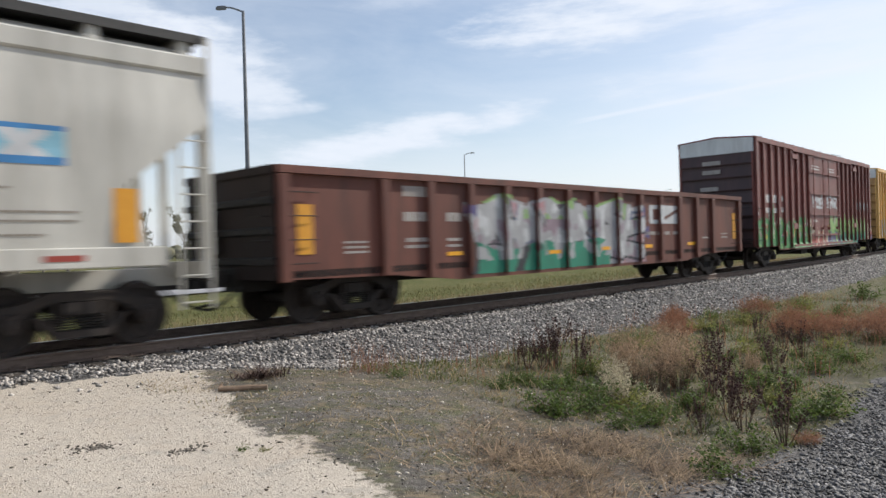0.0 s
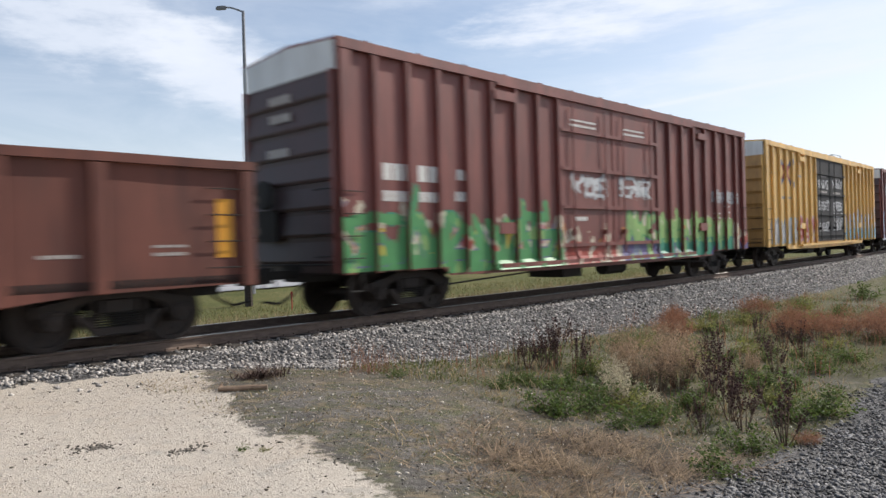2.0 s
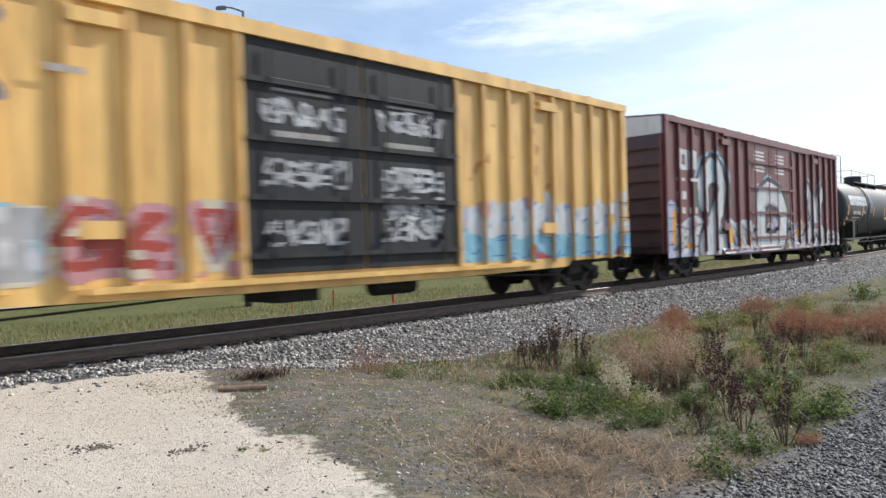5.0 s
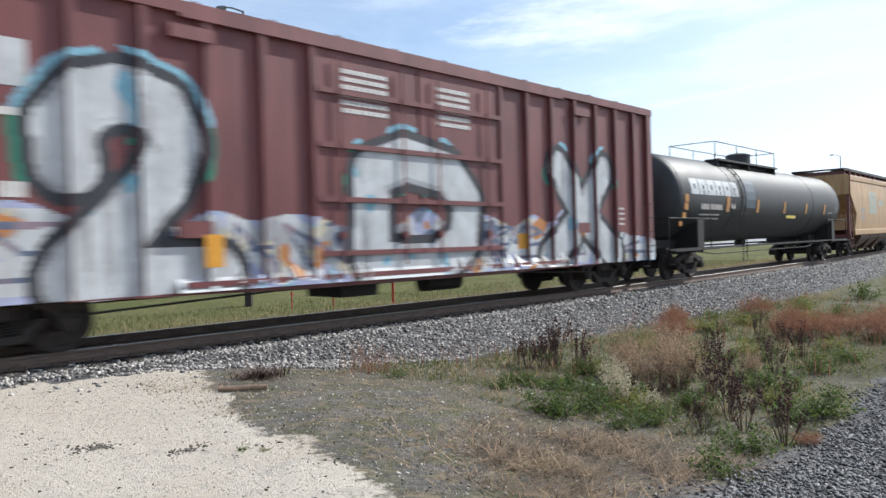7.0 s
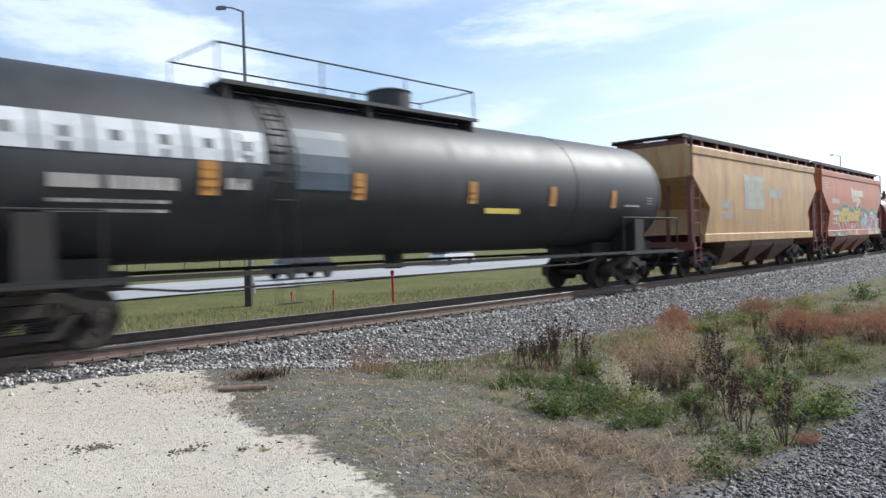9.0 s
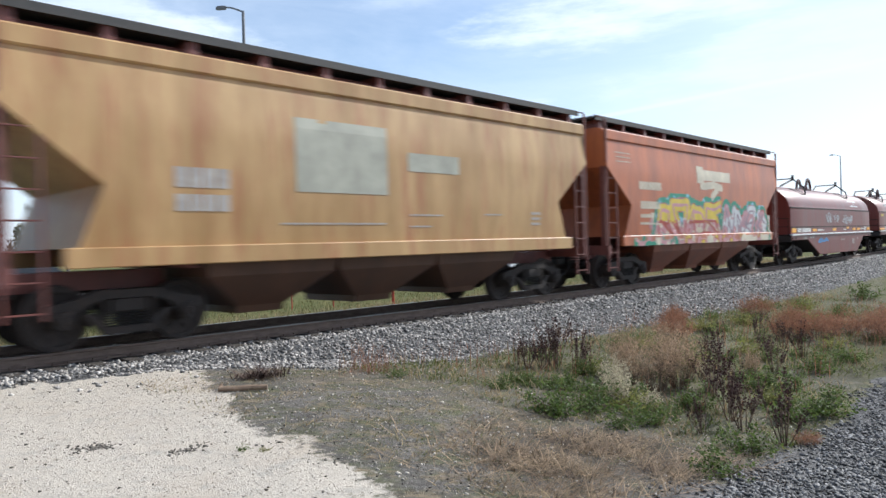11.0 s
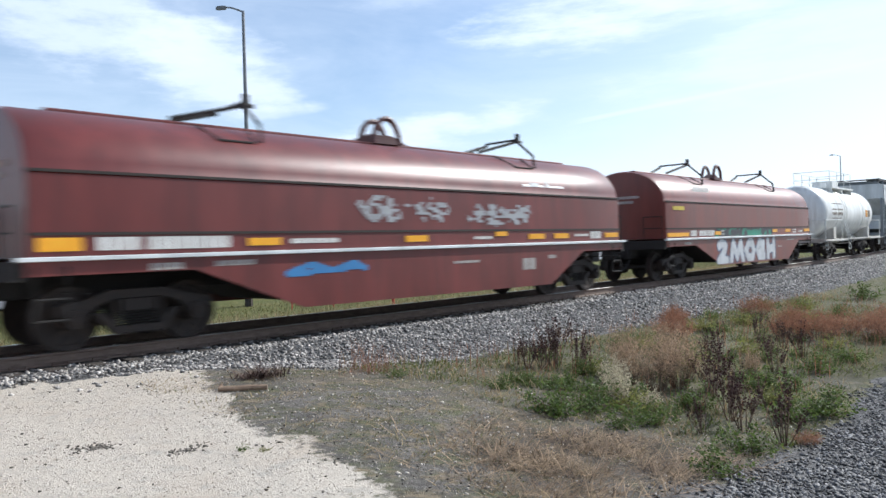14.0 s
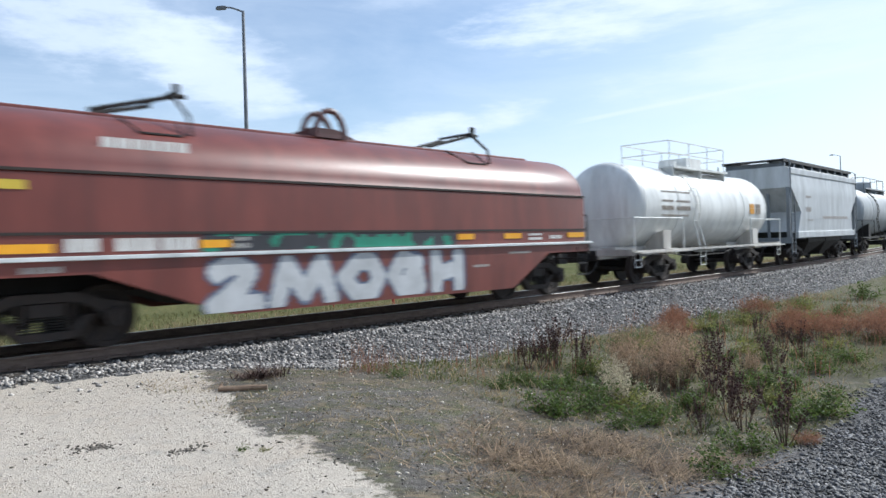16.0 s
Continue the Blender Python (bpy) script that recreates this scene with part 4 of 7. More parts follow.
# ---------------------------------------------------------------- gondola
def gondola():
    car, L = car_thing("gondola_car", "weathered brown open gondola with graffiti on its ribbed side", 6.38, 25.66, "freight car")
    h, P, T = L / 2, 1.46, 2.74
    bm = bmesh.new()
    for s in (-1, 1):
        prism(bm, [(-h, 0.84), (-h + 2.6, 0.8), (-h + 4.4, 0.62), (h - 4.4, 0.62), (h - 2.6, 0.8), (h, 0.84), (h, T - 0.12), (-h, T - 0.12)], s * P, s * (P - 0.05))
    part("side_wall", bm, gondola_brown, car)
    bm = bmesh.new()
    box(bm, -h, h, -P, P, 0.86, 0.98)
    box(bm, -h, h, -0.3, 0.3, 0.62, 0.86)
    part("floor", bm, steel_dark, car)
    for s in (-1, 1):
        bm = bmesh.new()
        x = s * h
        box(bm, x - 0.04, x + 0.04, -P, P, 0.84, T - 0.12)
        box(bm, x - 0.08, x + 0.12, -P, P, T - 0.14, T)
        # near-black colour puts the shade of this end into its paint
        part("end_wall", bm, coat("gondola_end_paint_with_shade", (0.026, 0.016, 0.014), (0.019, 0.012, 0.011), (0.015, 0.011, 0.01), 0.4, 0.7, 0.0, 0.3), car, "end wall with horizontal ribs, shade painted into its dark colour")
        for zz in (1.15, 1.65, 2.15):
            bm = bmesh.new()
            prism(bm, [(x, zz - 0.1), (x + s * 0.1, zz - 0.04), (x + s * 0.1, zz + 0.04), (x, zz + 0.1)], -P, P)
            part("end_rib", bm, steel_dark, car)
    for s in (-1, 1):
        bm = bmesh.new()
        pts = []
        for i in range(41):
            x = -h + L * i / 40
            dz = 0.018 * noise.noise(Vector((x * 0.5, s, 0)))
            pts.append([(x, s * (P - 0.1) + dz, T - 0.13 + dz), (x, s * (P + 0.1) + dz, T - 0.13 + dz), (x, s * (P + 0.1) + dz, T + dz), (x, s * (P - 0.1) + dz, T + dz)])
        loft(bm, pts)
        part("top_rail", bm, gondola_brown, car, "bent top chord")
    xs = [-h + 0.12] + [-h + 2.35 + i * (L - 4.7) / 12 for i in range(13)] + [h - 0.12]
    bm = bmesh.new()
    box(bm, -0.1, 0.1, -0.1, 0, 0, T - 0.13 - 0.7)
    pm = mesh_of("side_post", bm, gondola_brown, bevel=0.015)
    for x in xs:
        for s in (-1, 1):
            o = part("side_post", pm, None, car)
            o.matrix_basis = pose(x, s * P, 0.7 if abs(x) < h - 3.5 else 0.8, 0, 0, 0 if s < 0 else 180) @ Matrix.Diagonal((1, 1, 1 if abs(x) < h - 3.5 else 0.94, 1))

    def depth(x, z):
        return -P - 0.106 if any(abs(x - c) < 0.11 for c in xs) else -P - 0.006

    silver_row = piece(61, -h + 4.9, -h + 12.2, 0.95, 2.3, 1.18)

    def tags(x, z):
        u = x + h
        if not 4.4 < u < 12.6:
            return None
        edge = 0.3 * fleck(x, z, 1.2, 5)
        if z > 2.35 + edge or u < 4.7 + edge or u > 12.2 + edge:
            return "violet" if u > 12 and 1.1 < z < 2.0 and fleck(x, z, 2, 1) > 0.1 else None
        a, b, d = fleck(x, z * 0.7, 2.3, 15), fleck(x, z * 0.55, 3.6, 35), silver_row(x, z)
        low = 1.3 + 0.3 * fleck(x, 0, 0.9, 45)
        if z > 2.28 + edge:
            return "lime" if a > 0.1 else "silver" if b > 0 else None
        if z < low and u < 10.4:
            return "silver" if d < 0.12 and b > -0.1 else "teal" if a > -0.35 else "black"
        if d < 0.2:
            return "white" if b > 0.25 else "silver" if b > -0.3 else "lime" if z > 1.9 else "mauve"
        if d < 0.26:
            return "black" if a > -0.15 else "slate"
        return "mauve" if a > 0.1 else "pink" if b > 0 else "violet" if a < -0.3 else "silver"
    sprayed(car, -h + 4.2, -h + 13, 0.7, 2.6, depth, tags, "silver, mauve and green sprayed letters")
    sprayed(car, -h + 12.4, -h + 14.6, 1.7, 2.4, depth, lambda x, z: "white" if (0.14 < max(abs(x + h - 13.0) / 1.25, abs(z - 2.05)) < 0.29) or (13.55 < x + h < 14.4 and abs(z - 2.05) < 0.29 and abs(z - 2.05 - 0.3 * (x + h - 13.97)) > 0.05) else None, "plain white block emblem", "emblem", 0.04)
    marks(car, depth, [(-h + 2.85, -h + 3.55, 2.3, 2.5), (-h + 2.85, -h + 3.6, 1.82, 2.0), (-h + 2.9, -h + 3.5, 1.42, 1.5), (-h + 2.9, -h + 3.5, 1.3, 1.36), (-h + 4.05, -h + 4.5, 1.82, 2.0), (-h + 4.05, -h + 4.5, 1.42, 1.48), (-h + 4.05, -h + 4.5, 1.3, 1.35), (-h + 1.4, -h + 1.95, 1.42, 1.46), (-h + 1.4, -h + 1.95, 1.33, 1.37), (-h + 1.4, -h + 1.95, 1.24, 1.28), (12.3 - h, 13.0 - h, 1.45, 1.55), (13.1 - h, 13.9 - h, 1.45, 1.55), (14.1 - h, 14.55 - h, 1.45, 1.55), (h - 3.1, h - 2.6, 1.3, 1.35), (h - 1.6, h - 1.1, 1.3, 1.35), (h - 1.6, h - 1.1, 1.42, 1.46)], grey_mark)
    plates(car, depth, [(4.05 - h, 4.5 - h, 1.12, 1.2), (7.6 - h, 8.1 - h, 1.05, 1.14), (10.0 - h, 10.4 - h, 1.08, 1.17), (12.25 - h, 12.75 - h, 1.08, 1.18), (15.1 - h, 15.6 - h, 1.1, 1.2)])
    plates(car, depth, [(0.4 - h, 0.72 - h, 1.25, 2.1), (h - 0.62, h - 0.36, 1.25, 2.15)], "marker", amber_dull, "large amber marker panel")
    for a, b in ((-h + 0.25, -h + 0.75), (h - 0.75, h - 0.25)):
        for zz in (1.1, 1.5, 1.9, 2.3):
            bm = bmesh.new()
            rungs(bm, a, b, -P - 0.01, (zz,))
            part("grab_iron", bm, steel_rust, car)
    for s in (-1, 1):
        for zz in (1.1, 1.5, 1.9, 2.3):
            bm = bmesh.new()
            pipe(bm, [(s * (h + 0.05), -1.3, zz), (s * (h + 0.16), -1.3, zz), (s * (h + 0.16), -0.85, zz), (s * (h + 0.05), -0.85, zz)], 0.012, 5)
            part("ladder_rung", bm, steel_rust, car)
    bm = bmesh.new()
    tube(bm, (-h - 0.25, 0.5, 1.9), (-h - 0.18, 0.5, 1.9), 0.26, 14)
    box(bm, -h - 0.2, -h - 0.04, 0.3, 0.7, 1.3, 1.7)
    part("brake_wheel", bm, steel_dark, car)
    running_gear(car, L, 1.95)


gondola()


# ---------------------------------------------------------------- covered hoppers
def hopper(label, front, rear, top, paint, end_paint, bays, base_paint=None):
    car, L = car_thing("covered_hopper_car", label, front, rear, "freight car")
    h = L / 2
    base_paint = base_paint or paint
    levels = ((top, 1.26, 0.0), (top - 0.05, 1.4, 0.0), (top - 0.3, 1.46, 0.0), (3.3, 1.53, 0.0), (2.3, 1.53, 1.28), (1.9, 1.52, 1.12), (1.44, 1.49, 0.95))

    def width(z):
        return float(np.interp(z, [q[0] for q in levels[::-1]], [q[1] for q in levels[::-1]]))

    def depth(x, z):
        return -width(z) - 0.008
    bm = bmesh.new()
    zs = [top, top - 0.05, top - 0.3] + [top - 0.3 - (top - 3.6) * i / 4 for i in range(1, 5)] + [3.05, 2.8, 2.55, 2.3, 1.9, 1.44]
    ends = lambda z: float(np.interp(z, [q[0] for q in levels[::-1]], [q[2] for q in levels[::-1]]))
    loft(bm, [[(-h + ends(z), -width(z), z), (h - ends(z), -width(z), z), (h - ends(z), width(z), z), (-h + ends(z), width(z), z)] for z in zs])
    part("body", bm, paint, car, smooth=True)
    for s in (-1, 1):
        bm = bmesh.new()
        box(bm, -h + 0.02, h - 0.02, s * 1.46 - 0.05, s * 1.46 + 0.06, top - 0.34, top - 0.06)
        part("top_chord", bm, paint, car, bevel=0.03)
    for s in (-1, 1):
        bm = bmesh.new()
        box(bm, -h + 0.75, h - 0.75, s * 1.5 - 0.06, s * 1.5 + 0.06, 1.16, 1.44)
        part("side_sill", bm, paint, car, bevel=0.015)
    for s in (-1, 1):
        bm = bmesh.new()
        box(bm, s * (h - 0.08) - 0.08, s * (h - 0.08) + 0.08, -1.5, 1.5, 0.95, 1.2)
        box(bm, min(s * h, s * (h - 2.6)), max(s * h, s * (h - 2.6)), -0.35, 0.35, 0.82, 1.1)
        prism(bm, [(s * (h - 1.3), 2.25), (s * (h - 2.6), 1.1), (s * (h - 2.75), 1.1), (s * (h - 1.45), 2.25)], -1.3, 1.3)
        for y in (-1.38, 1.38):
            box(bm, s * (h - 0.06) - 0.07, s * (h - 0.06) + 0.07, y - 0.07, y + 0.07, 1.1, 3.32)
        for y in (-0.5, 0.5):
            box(bm, s * (h - 0.3) - 0.05, s * (h - 0.3) + 0.05, y - 0.05, y + 0.05, 1.1, 3.2)
        part("end_frame", bm, end_paint, car, "open end framing under the sloped end sheet")
    n = bays
    span = (L - 5.6) / n
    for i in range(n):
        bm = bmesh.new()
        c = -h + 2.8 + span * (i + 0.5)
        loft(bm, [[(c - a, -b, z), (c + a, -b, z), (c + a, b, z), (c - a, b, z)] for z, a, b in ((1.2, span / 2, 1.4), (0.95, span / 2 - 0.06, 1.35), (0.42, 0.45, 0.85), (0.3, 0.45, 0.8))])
        # bays take a colour of their own, darker than the body above
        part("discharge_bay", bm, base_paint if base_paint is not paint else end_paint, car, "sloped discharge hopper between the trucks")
    for y in (-0.95, 0.95):
        bm = bmesh.new()
        box(bm, -h - 0.1, h + 0.1, y - 0.3, y + 0.3, top + 0.26, top + 0.31)
        for e in (-0.31, 0.31):
            box(bm, -h - 0.1, h + 0.1, y + e - 0.012, y + e + 0.012, top + 0.2, top + 0.33)
        part("roof_walk", bm, grate_dark, car, "dark grated running board")
    for s in (-1, 1):
        bm = bmesh.new()
        box(bm, s * (h - 0.1) - 0.3, s * (h - 0.1) + 0.3, -0.63, 0.63, top + 0.255, top + 0.3)
        part("end_walk", bm, grate_dark, car, "dark grated cross walk")
    for i in range(int(L / 1.3) + 1):
        x = -h + 0.25 + i * (L - 0.5) / int(L / 1.3)
        for s in (-1, 1):
            bm = bmesh.new()
            prism(bm, [(x - 0.1, top - 0.04), (x + 0.1, top - 0.04), (x + 0.05, top + 0.25), (x - 0.05, top + 0.25)], s * 0.7, s * 1.22)
            part("walk_bracket", bm, end_paint, car)
    bm = bmesh.new()
    loft(bm, [[(x, y, z) for y, z in ((-1.2, top - 0.03), (-1.05, top + 0.12), (-0.6, top + 0.2), (0.6, top + 0.2), (1.05, top + 0.12), (1.2, top - 0.03))] for x in (-h + 0.15, h - 0.15)])
    part("roof_coaming", bm, end_paint, car, "raised coaming with its trough hatch under the running boards", bevel=0.02)
    for s in (-1, 1):
        x = s * (h - 0.06)
        for y in (-1.5, 1.5):
            bm = bmesh.new()
            for q in (-0.24, 0.24):
                box(bm, x - s * 0.2 + q - 0.02, x - s * 0.2 + q + 0.02, y - 0.02, y + 0.02, 0.5, top + 0.2 if q * s > 0 else 3.2)
            for k in range(8):
                tube(bm, (x - s * 0.2 - 0.24, y, 0.6 + k * 0.4), (x - s * 0.2 + 0.24, y, 0.6 + k * 0.4), 0.014, 5)
            part("ladder", bm, end_paint, car)
        bm = bmesh.new()
        pipe(bm, [(x + s * 0.1, -1.25, top + 0.3), (x + s * 0.1, -1.45, top + 0.25), (x + s * 0.06, -1.5, top - 0.1)], 0.016, 5)
        part("roof_grab", bm, end_paint, car)
    running_gear(car, L, 1.75)
    return car, L, depth


hopper_slate = coat("hopper_end_slate_paint", (0.15, 0.17, 0.19), (0.11, 0.125, 0.14), (0.07, 0.06, 0.055), 0.4)
car, L, depth = hopper("pale grey covered hopper with a blue emblem", -9.6, 5.28, 4.33, hopper_grey, hopper_grey, 3, steel_rust)
h = L / 2
sprayed(car, h - 7.5, h - 2.05, 2.45, 3.1, depth, lambda x, z: ("blue" if abs(z - 2.78) > 0.17 and abs(z - 2.78) < 0.29 - 0.03 else "white" if x - h > -3.0 and stroke(x - h, z, [[(-2.75, 2.6), (-2.35, 2.95)], [(-2.75, 2.95), (-2.35, 2.6)]]) < 0.09 else "sky" if x - h > -3.3 else "white" if fleck(x, z, 1.5, 3) > 0.1 else "blue") if abs(z - 2.78) < 0.26 else None, "blue and white stripe emblem", "emblem", 0.034)
marks(car, depth, [(h - 3.3, h - 1.9, 1.9, 1.93), (h - 3.2, h - 1.9, 1.78, 1.81), (h - 3.3, h - 2.3, 1.6, 1.63), (h - 3.9, h - 2.7, 2.2, 2.23)], dark_mark, "lettering", "faded dark lettering")
plates(car, depth, [(h - 1.45, h - 1.12, 1.5, 2.25)], "marker", amber_dull, "amber marker panel at the end of the side")
plates(car, lambda x, z: -1.562, [(h - 2.35, h - 1.85, 1.26, 1.34)], "reflector", SPRAY["red"], "red reflective strip")

car, L, depth = hopper("rust-streaked tan covered hopper with pale patches", 109.95, 123.12, 4.36, hopper_tan, hopper_maroon, 3, coat("tan_hopper_bay_tone", (0.085, 0.036, 0.018), (0.06, 0.027, 0.015), (0.05, 0.03, 0.02), 0.5))
h = L / 2
sprayed(car, -2.2, 1.8, 2.3, 3.55, depth, lambda x, z: ("sage" if x < -0.2 and fleck(x, z, 1.5) > -0.55 else "sage" if x > 0.35 and 2.75 < z < 3.15 else None), "faded grey-green repainted patches", "painted_patch", 0.06)
marks(car, depth, [(-4.3, -3.4, 2.3, 2.6), (-4.3, -3.4, 1.95, 2.2), (h - 2.35, h - 2.0, 1.98, 2.04), (h - 2.35, h - 2.0, 1.86, 1.92), (h - 2.35, h - 2.0, 1.74, 1.8), (0.4, 1.3, 1.92, 1.95), (0.4, 1.0, 1.7, 1.73), (2.6, 3.2, 1.95, 1.98), (-2.5, -0.2, 1.75, 1.78)], grey_mark)

car, L, depth = hopper("orange-red covered hopper with yellow and pink graffiti", 124.1, 137.22, 4.36, hopper_orange, hopper_maroon, 3, coat("orange_hopper_bay_tone", (0.22, 0.07, 0.035), (0.16, 0.05, 0.03), (0.06, 0.03, 0.02), 0.5))
h = L / 2


bubble_first, bubble_second = piece(71, 2.6 - h, 7.3 - h, 1.35, 2.3, 1.15), piece(74, 7.6 - h, 11.7 - h, 1.35, 2.2, 1.0)


def pair_of_tags(x, z):
    u = x + h
    first = u < 7.45
    d = bubble_first(x, z) if first else bubble_second(x, z)
    p, q = fleck(u, z, 2.6, 61), fleck(u, z * 1.3, 4.2, 19)
    if z < 1.45 and 1.3 < u < 11.9:
        return "cream" if p > 0.1 else "pink" if q > 0 else "teal" if u < 4.5 else "yellow" if q < -0.3 else None
    if not 2.0 < u < 12.2:
        return None
    if d < 0.045:
        return ("red" if z < 1.9 else "pink") if first else "mauve"
    if d < 0.19:
        if first:
            return "yellow" if z > 1.85 + 0.15 * p else "pink" if q > -0.1 else "cream"
        return "white" if p > -0.05 else "pink"
    if d < 0.23:
        return "red" if q > 0.1 else "mauve"
    if d < 0.38:
        return "teal" if q > -0.35 else "sky"
    return ("cream" if p > 0 else "pink") if z < 2.1 and d < 0.6 and q > -0.2 else None


sprayed(car, -h + 1.0, h - 0.9, 1.15, 2.7, lambda x, z: depth(x, z) if z > 1.45 else -1.566, pair_of_tags, "yellow and pink bubble letters edged in teal")
sprayed(car, -1.4, 2.2, 2.4, 3.8, depth, lambda x, z: "cream" if (abs(x - 0.4) < 1.35 and abs(z - 3.36) < (0.27 if x < -0.45 else 0.17)) or stroke(x, z, [[(-0.6, 2.98), (0.35, 3.06), (0.95, 2.98)], [(0.6, 2.9), (0.2, 2.66)]]) < 0.12 else None, "plain cream bar and chevron emblem", "emblem", 0.034)
marks(car, depth, [(-h + 1.75, -h + 3.1, 2.75, 2.98), (-h + 1.8, -h + 3.0, 2.2, 2.42), (-h + 1.8, -h + 2.5, 1.95, 2.05), (-h + 1.8, -h + 3.0, 1.75, 1.82), (h - 1.9, h - 1.5, 1.75, 1.8), (h - 1.9, h - 1.5, 1.6, 1.65), (-h + 0.5, -h + 1.3, 3.7, 3.73), (-h + 0.5, -h + 1.3, 3.58, 3.61), (-h + 0.5, -h + 1.3, 3.46, 3.49)], SPRAY["cream"])

car, L, depth = hopper("short pale grey covered hopper", 186.2, 197.4, 4.2, hopper_pale, hopper_slate, 2, steel_dark)
marks(car, depth, [(-3.6, -2.8, 2.9, 3.0), (-3.6, -2.8, 2.3, 2.5), (-1.0, 3.6, 2.0, 2.12), (-3.3, -2.5, 1.9, 1.95)], grey_mark)


# ---------------------------------------------------------------- tank cars
def tank_car(label, front, rear, radius, axis_z, paint, frame_paint, platform, rail_paint, dome):
    car, L = car_thing("tank_car", label, front, rear, "freight car")
    h, R = L / 2, radius
    bm = bmesh.new()
    stations = [(-h + 0.0, 0.02), (-h + 0.03, 0.4 * R), (-h + 0.09, 0.7 * R), (-h + 0.18, 0.88 * R), (-h + 0.3, 0.97 * R), (-h + 0.46, R)]
    stations += [(-h + 0.46 + (L - 0.92) * i / 10, R) for i in range(1, 10)]
    stations += [(-x, r) for x, r in stations[5::-1]]
    loft(bm, [[(x, r * math.sin(6.2832 * i / 56), axis_z + r * math.cos(6.2832 * i / 56)) for i in range(56)] for x, r in stations])
    part("tank", bm, paint, car, "cylindrical tank with dished ends", smooth=True)
    for x in (-h + 0.5, h - 0.5, -0.25 * L, 0.25 * L):
        bm = bmesh.new()
        rings = [[(x + a, (R + b) * math.sin(6.2832 * i / 40), axis_z + (R + b) * math.cos(6.2832 * i / 40)) for i in range(40)] for a, b in ((-0.03, 0.0), (-0.03, 0.012), (0.03, 0.012), (0.03, 0.0))]
        loft(bm, rings, False)
        part("weld_band", bm, paint, car, smooth=True)

    def depth(x, z):
        return -math.sqrt(max(0.01, R * R - (z - axis_z) ** 2)) - 0.01
    bm = bmesh.new()
    e = h + 0.55
    for s in (-1, 1):
        box(bm, min(s * e, s * (h - 3.4)), max(s * e, s * (h - 3.4)), -0.35, 0.35, 0.78, 1.08)
        box(bm, s * (h - 1.75) - 0.3, s * (h - 1.75) + 0.3, -1.45, 1.45, 0.86, 1.04)
        loft(bm, [[(s * (h - 1.75) + q, y, z) for y, z in ((-R - 0.02, 0.95), (-R - 0.02, axis_z - 0.75), (-R * 0.82, axis_z - R * 0.62), (-R * 0.5, axis_z - R * 0.9), (R * 0.5, axis_z - R * 0.9), (R * 0.82, axis_z - R * 0.62), (R + 0.02, axis_z - 0.75), (R + 0.02, 0.95))] for q in (-0.24, 0.24)])
        box(bm, min(s * (h + 0.3), s * (h - 3.0)), max(s * (h + 0.3), s * (h - 3.0)), -0.75, 0.75, 0.98, axis_z - R + 0.12)
        box(bm, s * e - 0.06, s * e + 0.06, -1.45, 1.45, 0.88, 1.06)
    part("underframe", bm, frame_paint, car)
    for y in (-1.5, 1.5):
        bm = bmesh.new()
        box(bm, -e, e, y - 0.03, y + 0.03, 0.95, 1.02)
        for s in (-1, 1):
            box(bm, min(s * e, s * (h - 2.8)), max(s * e, s * (h - 2.8)), y - 0.2, y + 0.2, 0.93, 0.97)
        part("side_walk_rail", bm, frame_paint, car)
    for s in (-1, 1):
        bm = bmesh.new()
        pipe(bm, [(s * (h - 2.6), -1.5, 1.0), (s * (h - 2.6), -1.5, 1.95), (s * (e + 0.02), -1.5, 1.95), (s * (e + 0.02), -1.5, 1.0)], 0.02, 6)
        pipe(bm, [(s * (e + 0.02), -1.5, 1.95), (s * (e + 0.02), 1.5, 1.95)], 0.02, 6)
        for z in (0.55, 0.75):
            pipe(bm, [(s * e, -1.5, 1.0), (s * e, -1.5, z), (s * (e - 0.35), -1.5, z), (s * (e - 0.35), -1.5, 1.0)], 0.016, 5)
        part("end_handrail", bm, rail_paint, car)
    p0, p1 = platform
    zt = axis_z + R
    for y in (-0.72, 0.72):
        bm = bmesh.new()
        box(bm, p0, p1, y - 0.24, y + 0.24, zt - 0.06, zt - 0.01)
        box(bm, p0, p1, y - 0.26, y - 0.23, zt - 0.07, zt)
        box(bm, p0, p1, y + 0.23, y + 0.26, zt - 0.07, zt)
        for q in (p0 + 0.1, p1 - 0.16, (p0 + p1) / 2):
            box(bm, q, q + 0.06, y - 0.2, y + 0.2, zt - 0.34, zt - 0.05)
        part("top_walkway", bm, grate_dark if paint is tank_black else paint, car, "grated walkway along the tank's top")
    bm = bmesh.new()
    for y in (-0.85, 0.85):
        for z in (0.42, 0.82) if dome == "white" else (0.62,):
            pipe(bm, [(p0, y, zt + z), (p1, y, zt + z)], 0.018, 5)
        k = 4
        for i in range(k):
            q = p0 + (p1 - p0) * i / (k - 1)
            tube(bm, (q, y, zt - 0.05), (q, y, zt + (0.82 if dome == "white" else 0.62)), 0.016, 5)
    for q in (p0, p1):
        for z in (0.42, 0.82) if dome == "white" else (0.62,):
            tube(bm, (q, -0.85, zt + z), (q, 0.85, zt + z), 0.016, 5)
    part("platform_railing", bm, rail_paint, car, "tubular guard rails round the platform")
    c = (p0 + p1) / 2 + (0.6 if dome == "white" else 1.35)
    bm = bmesh.new()
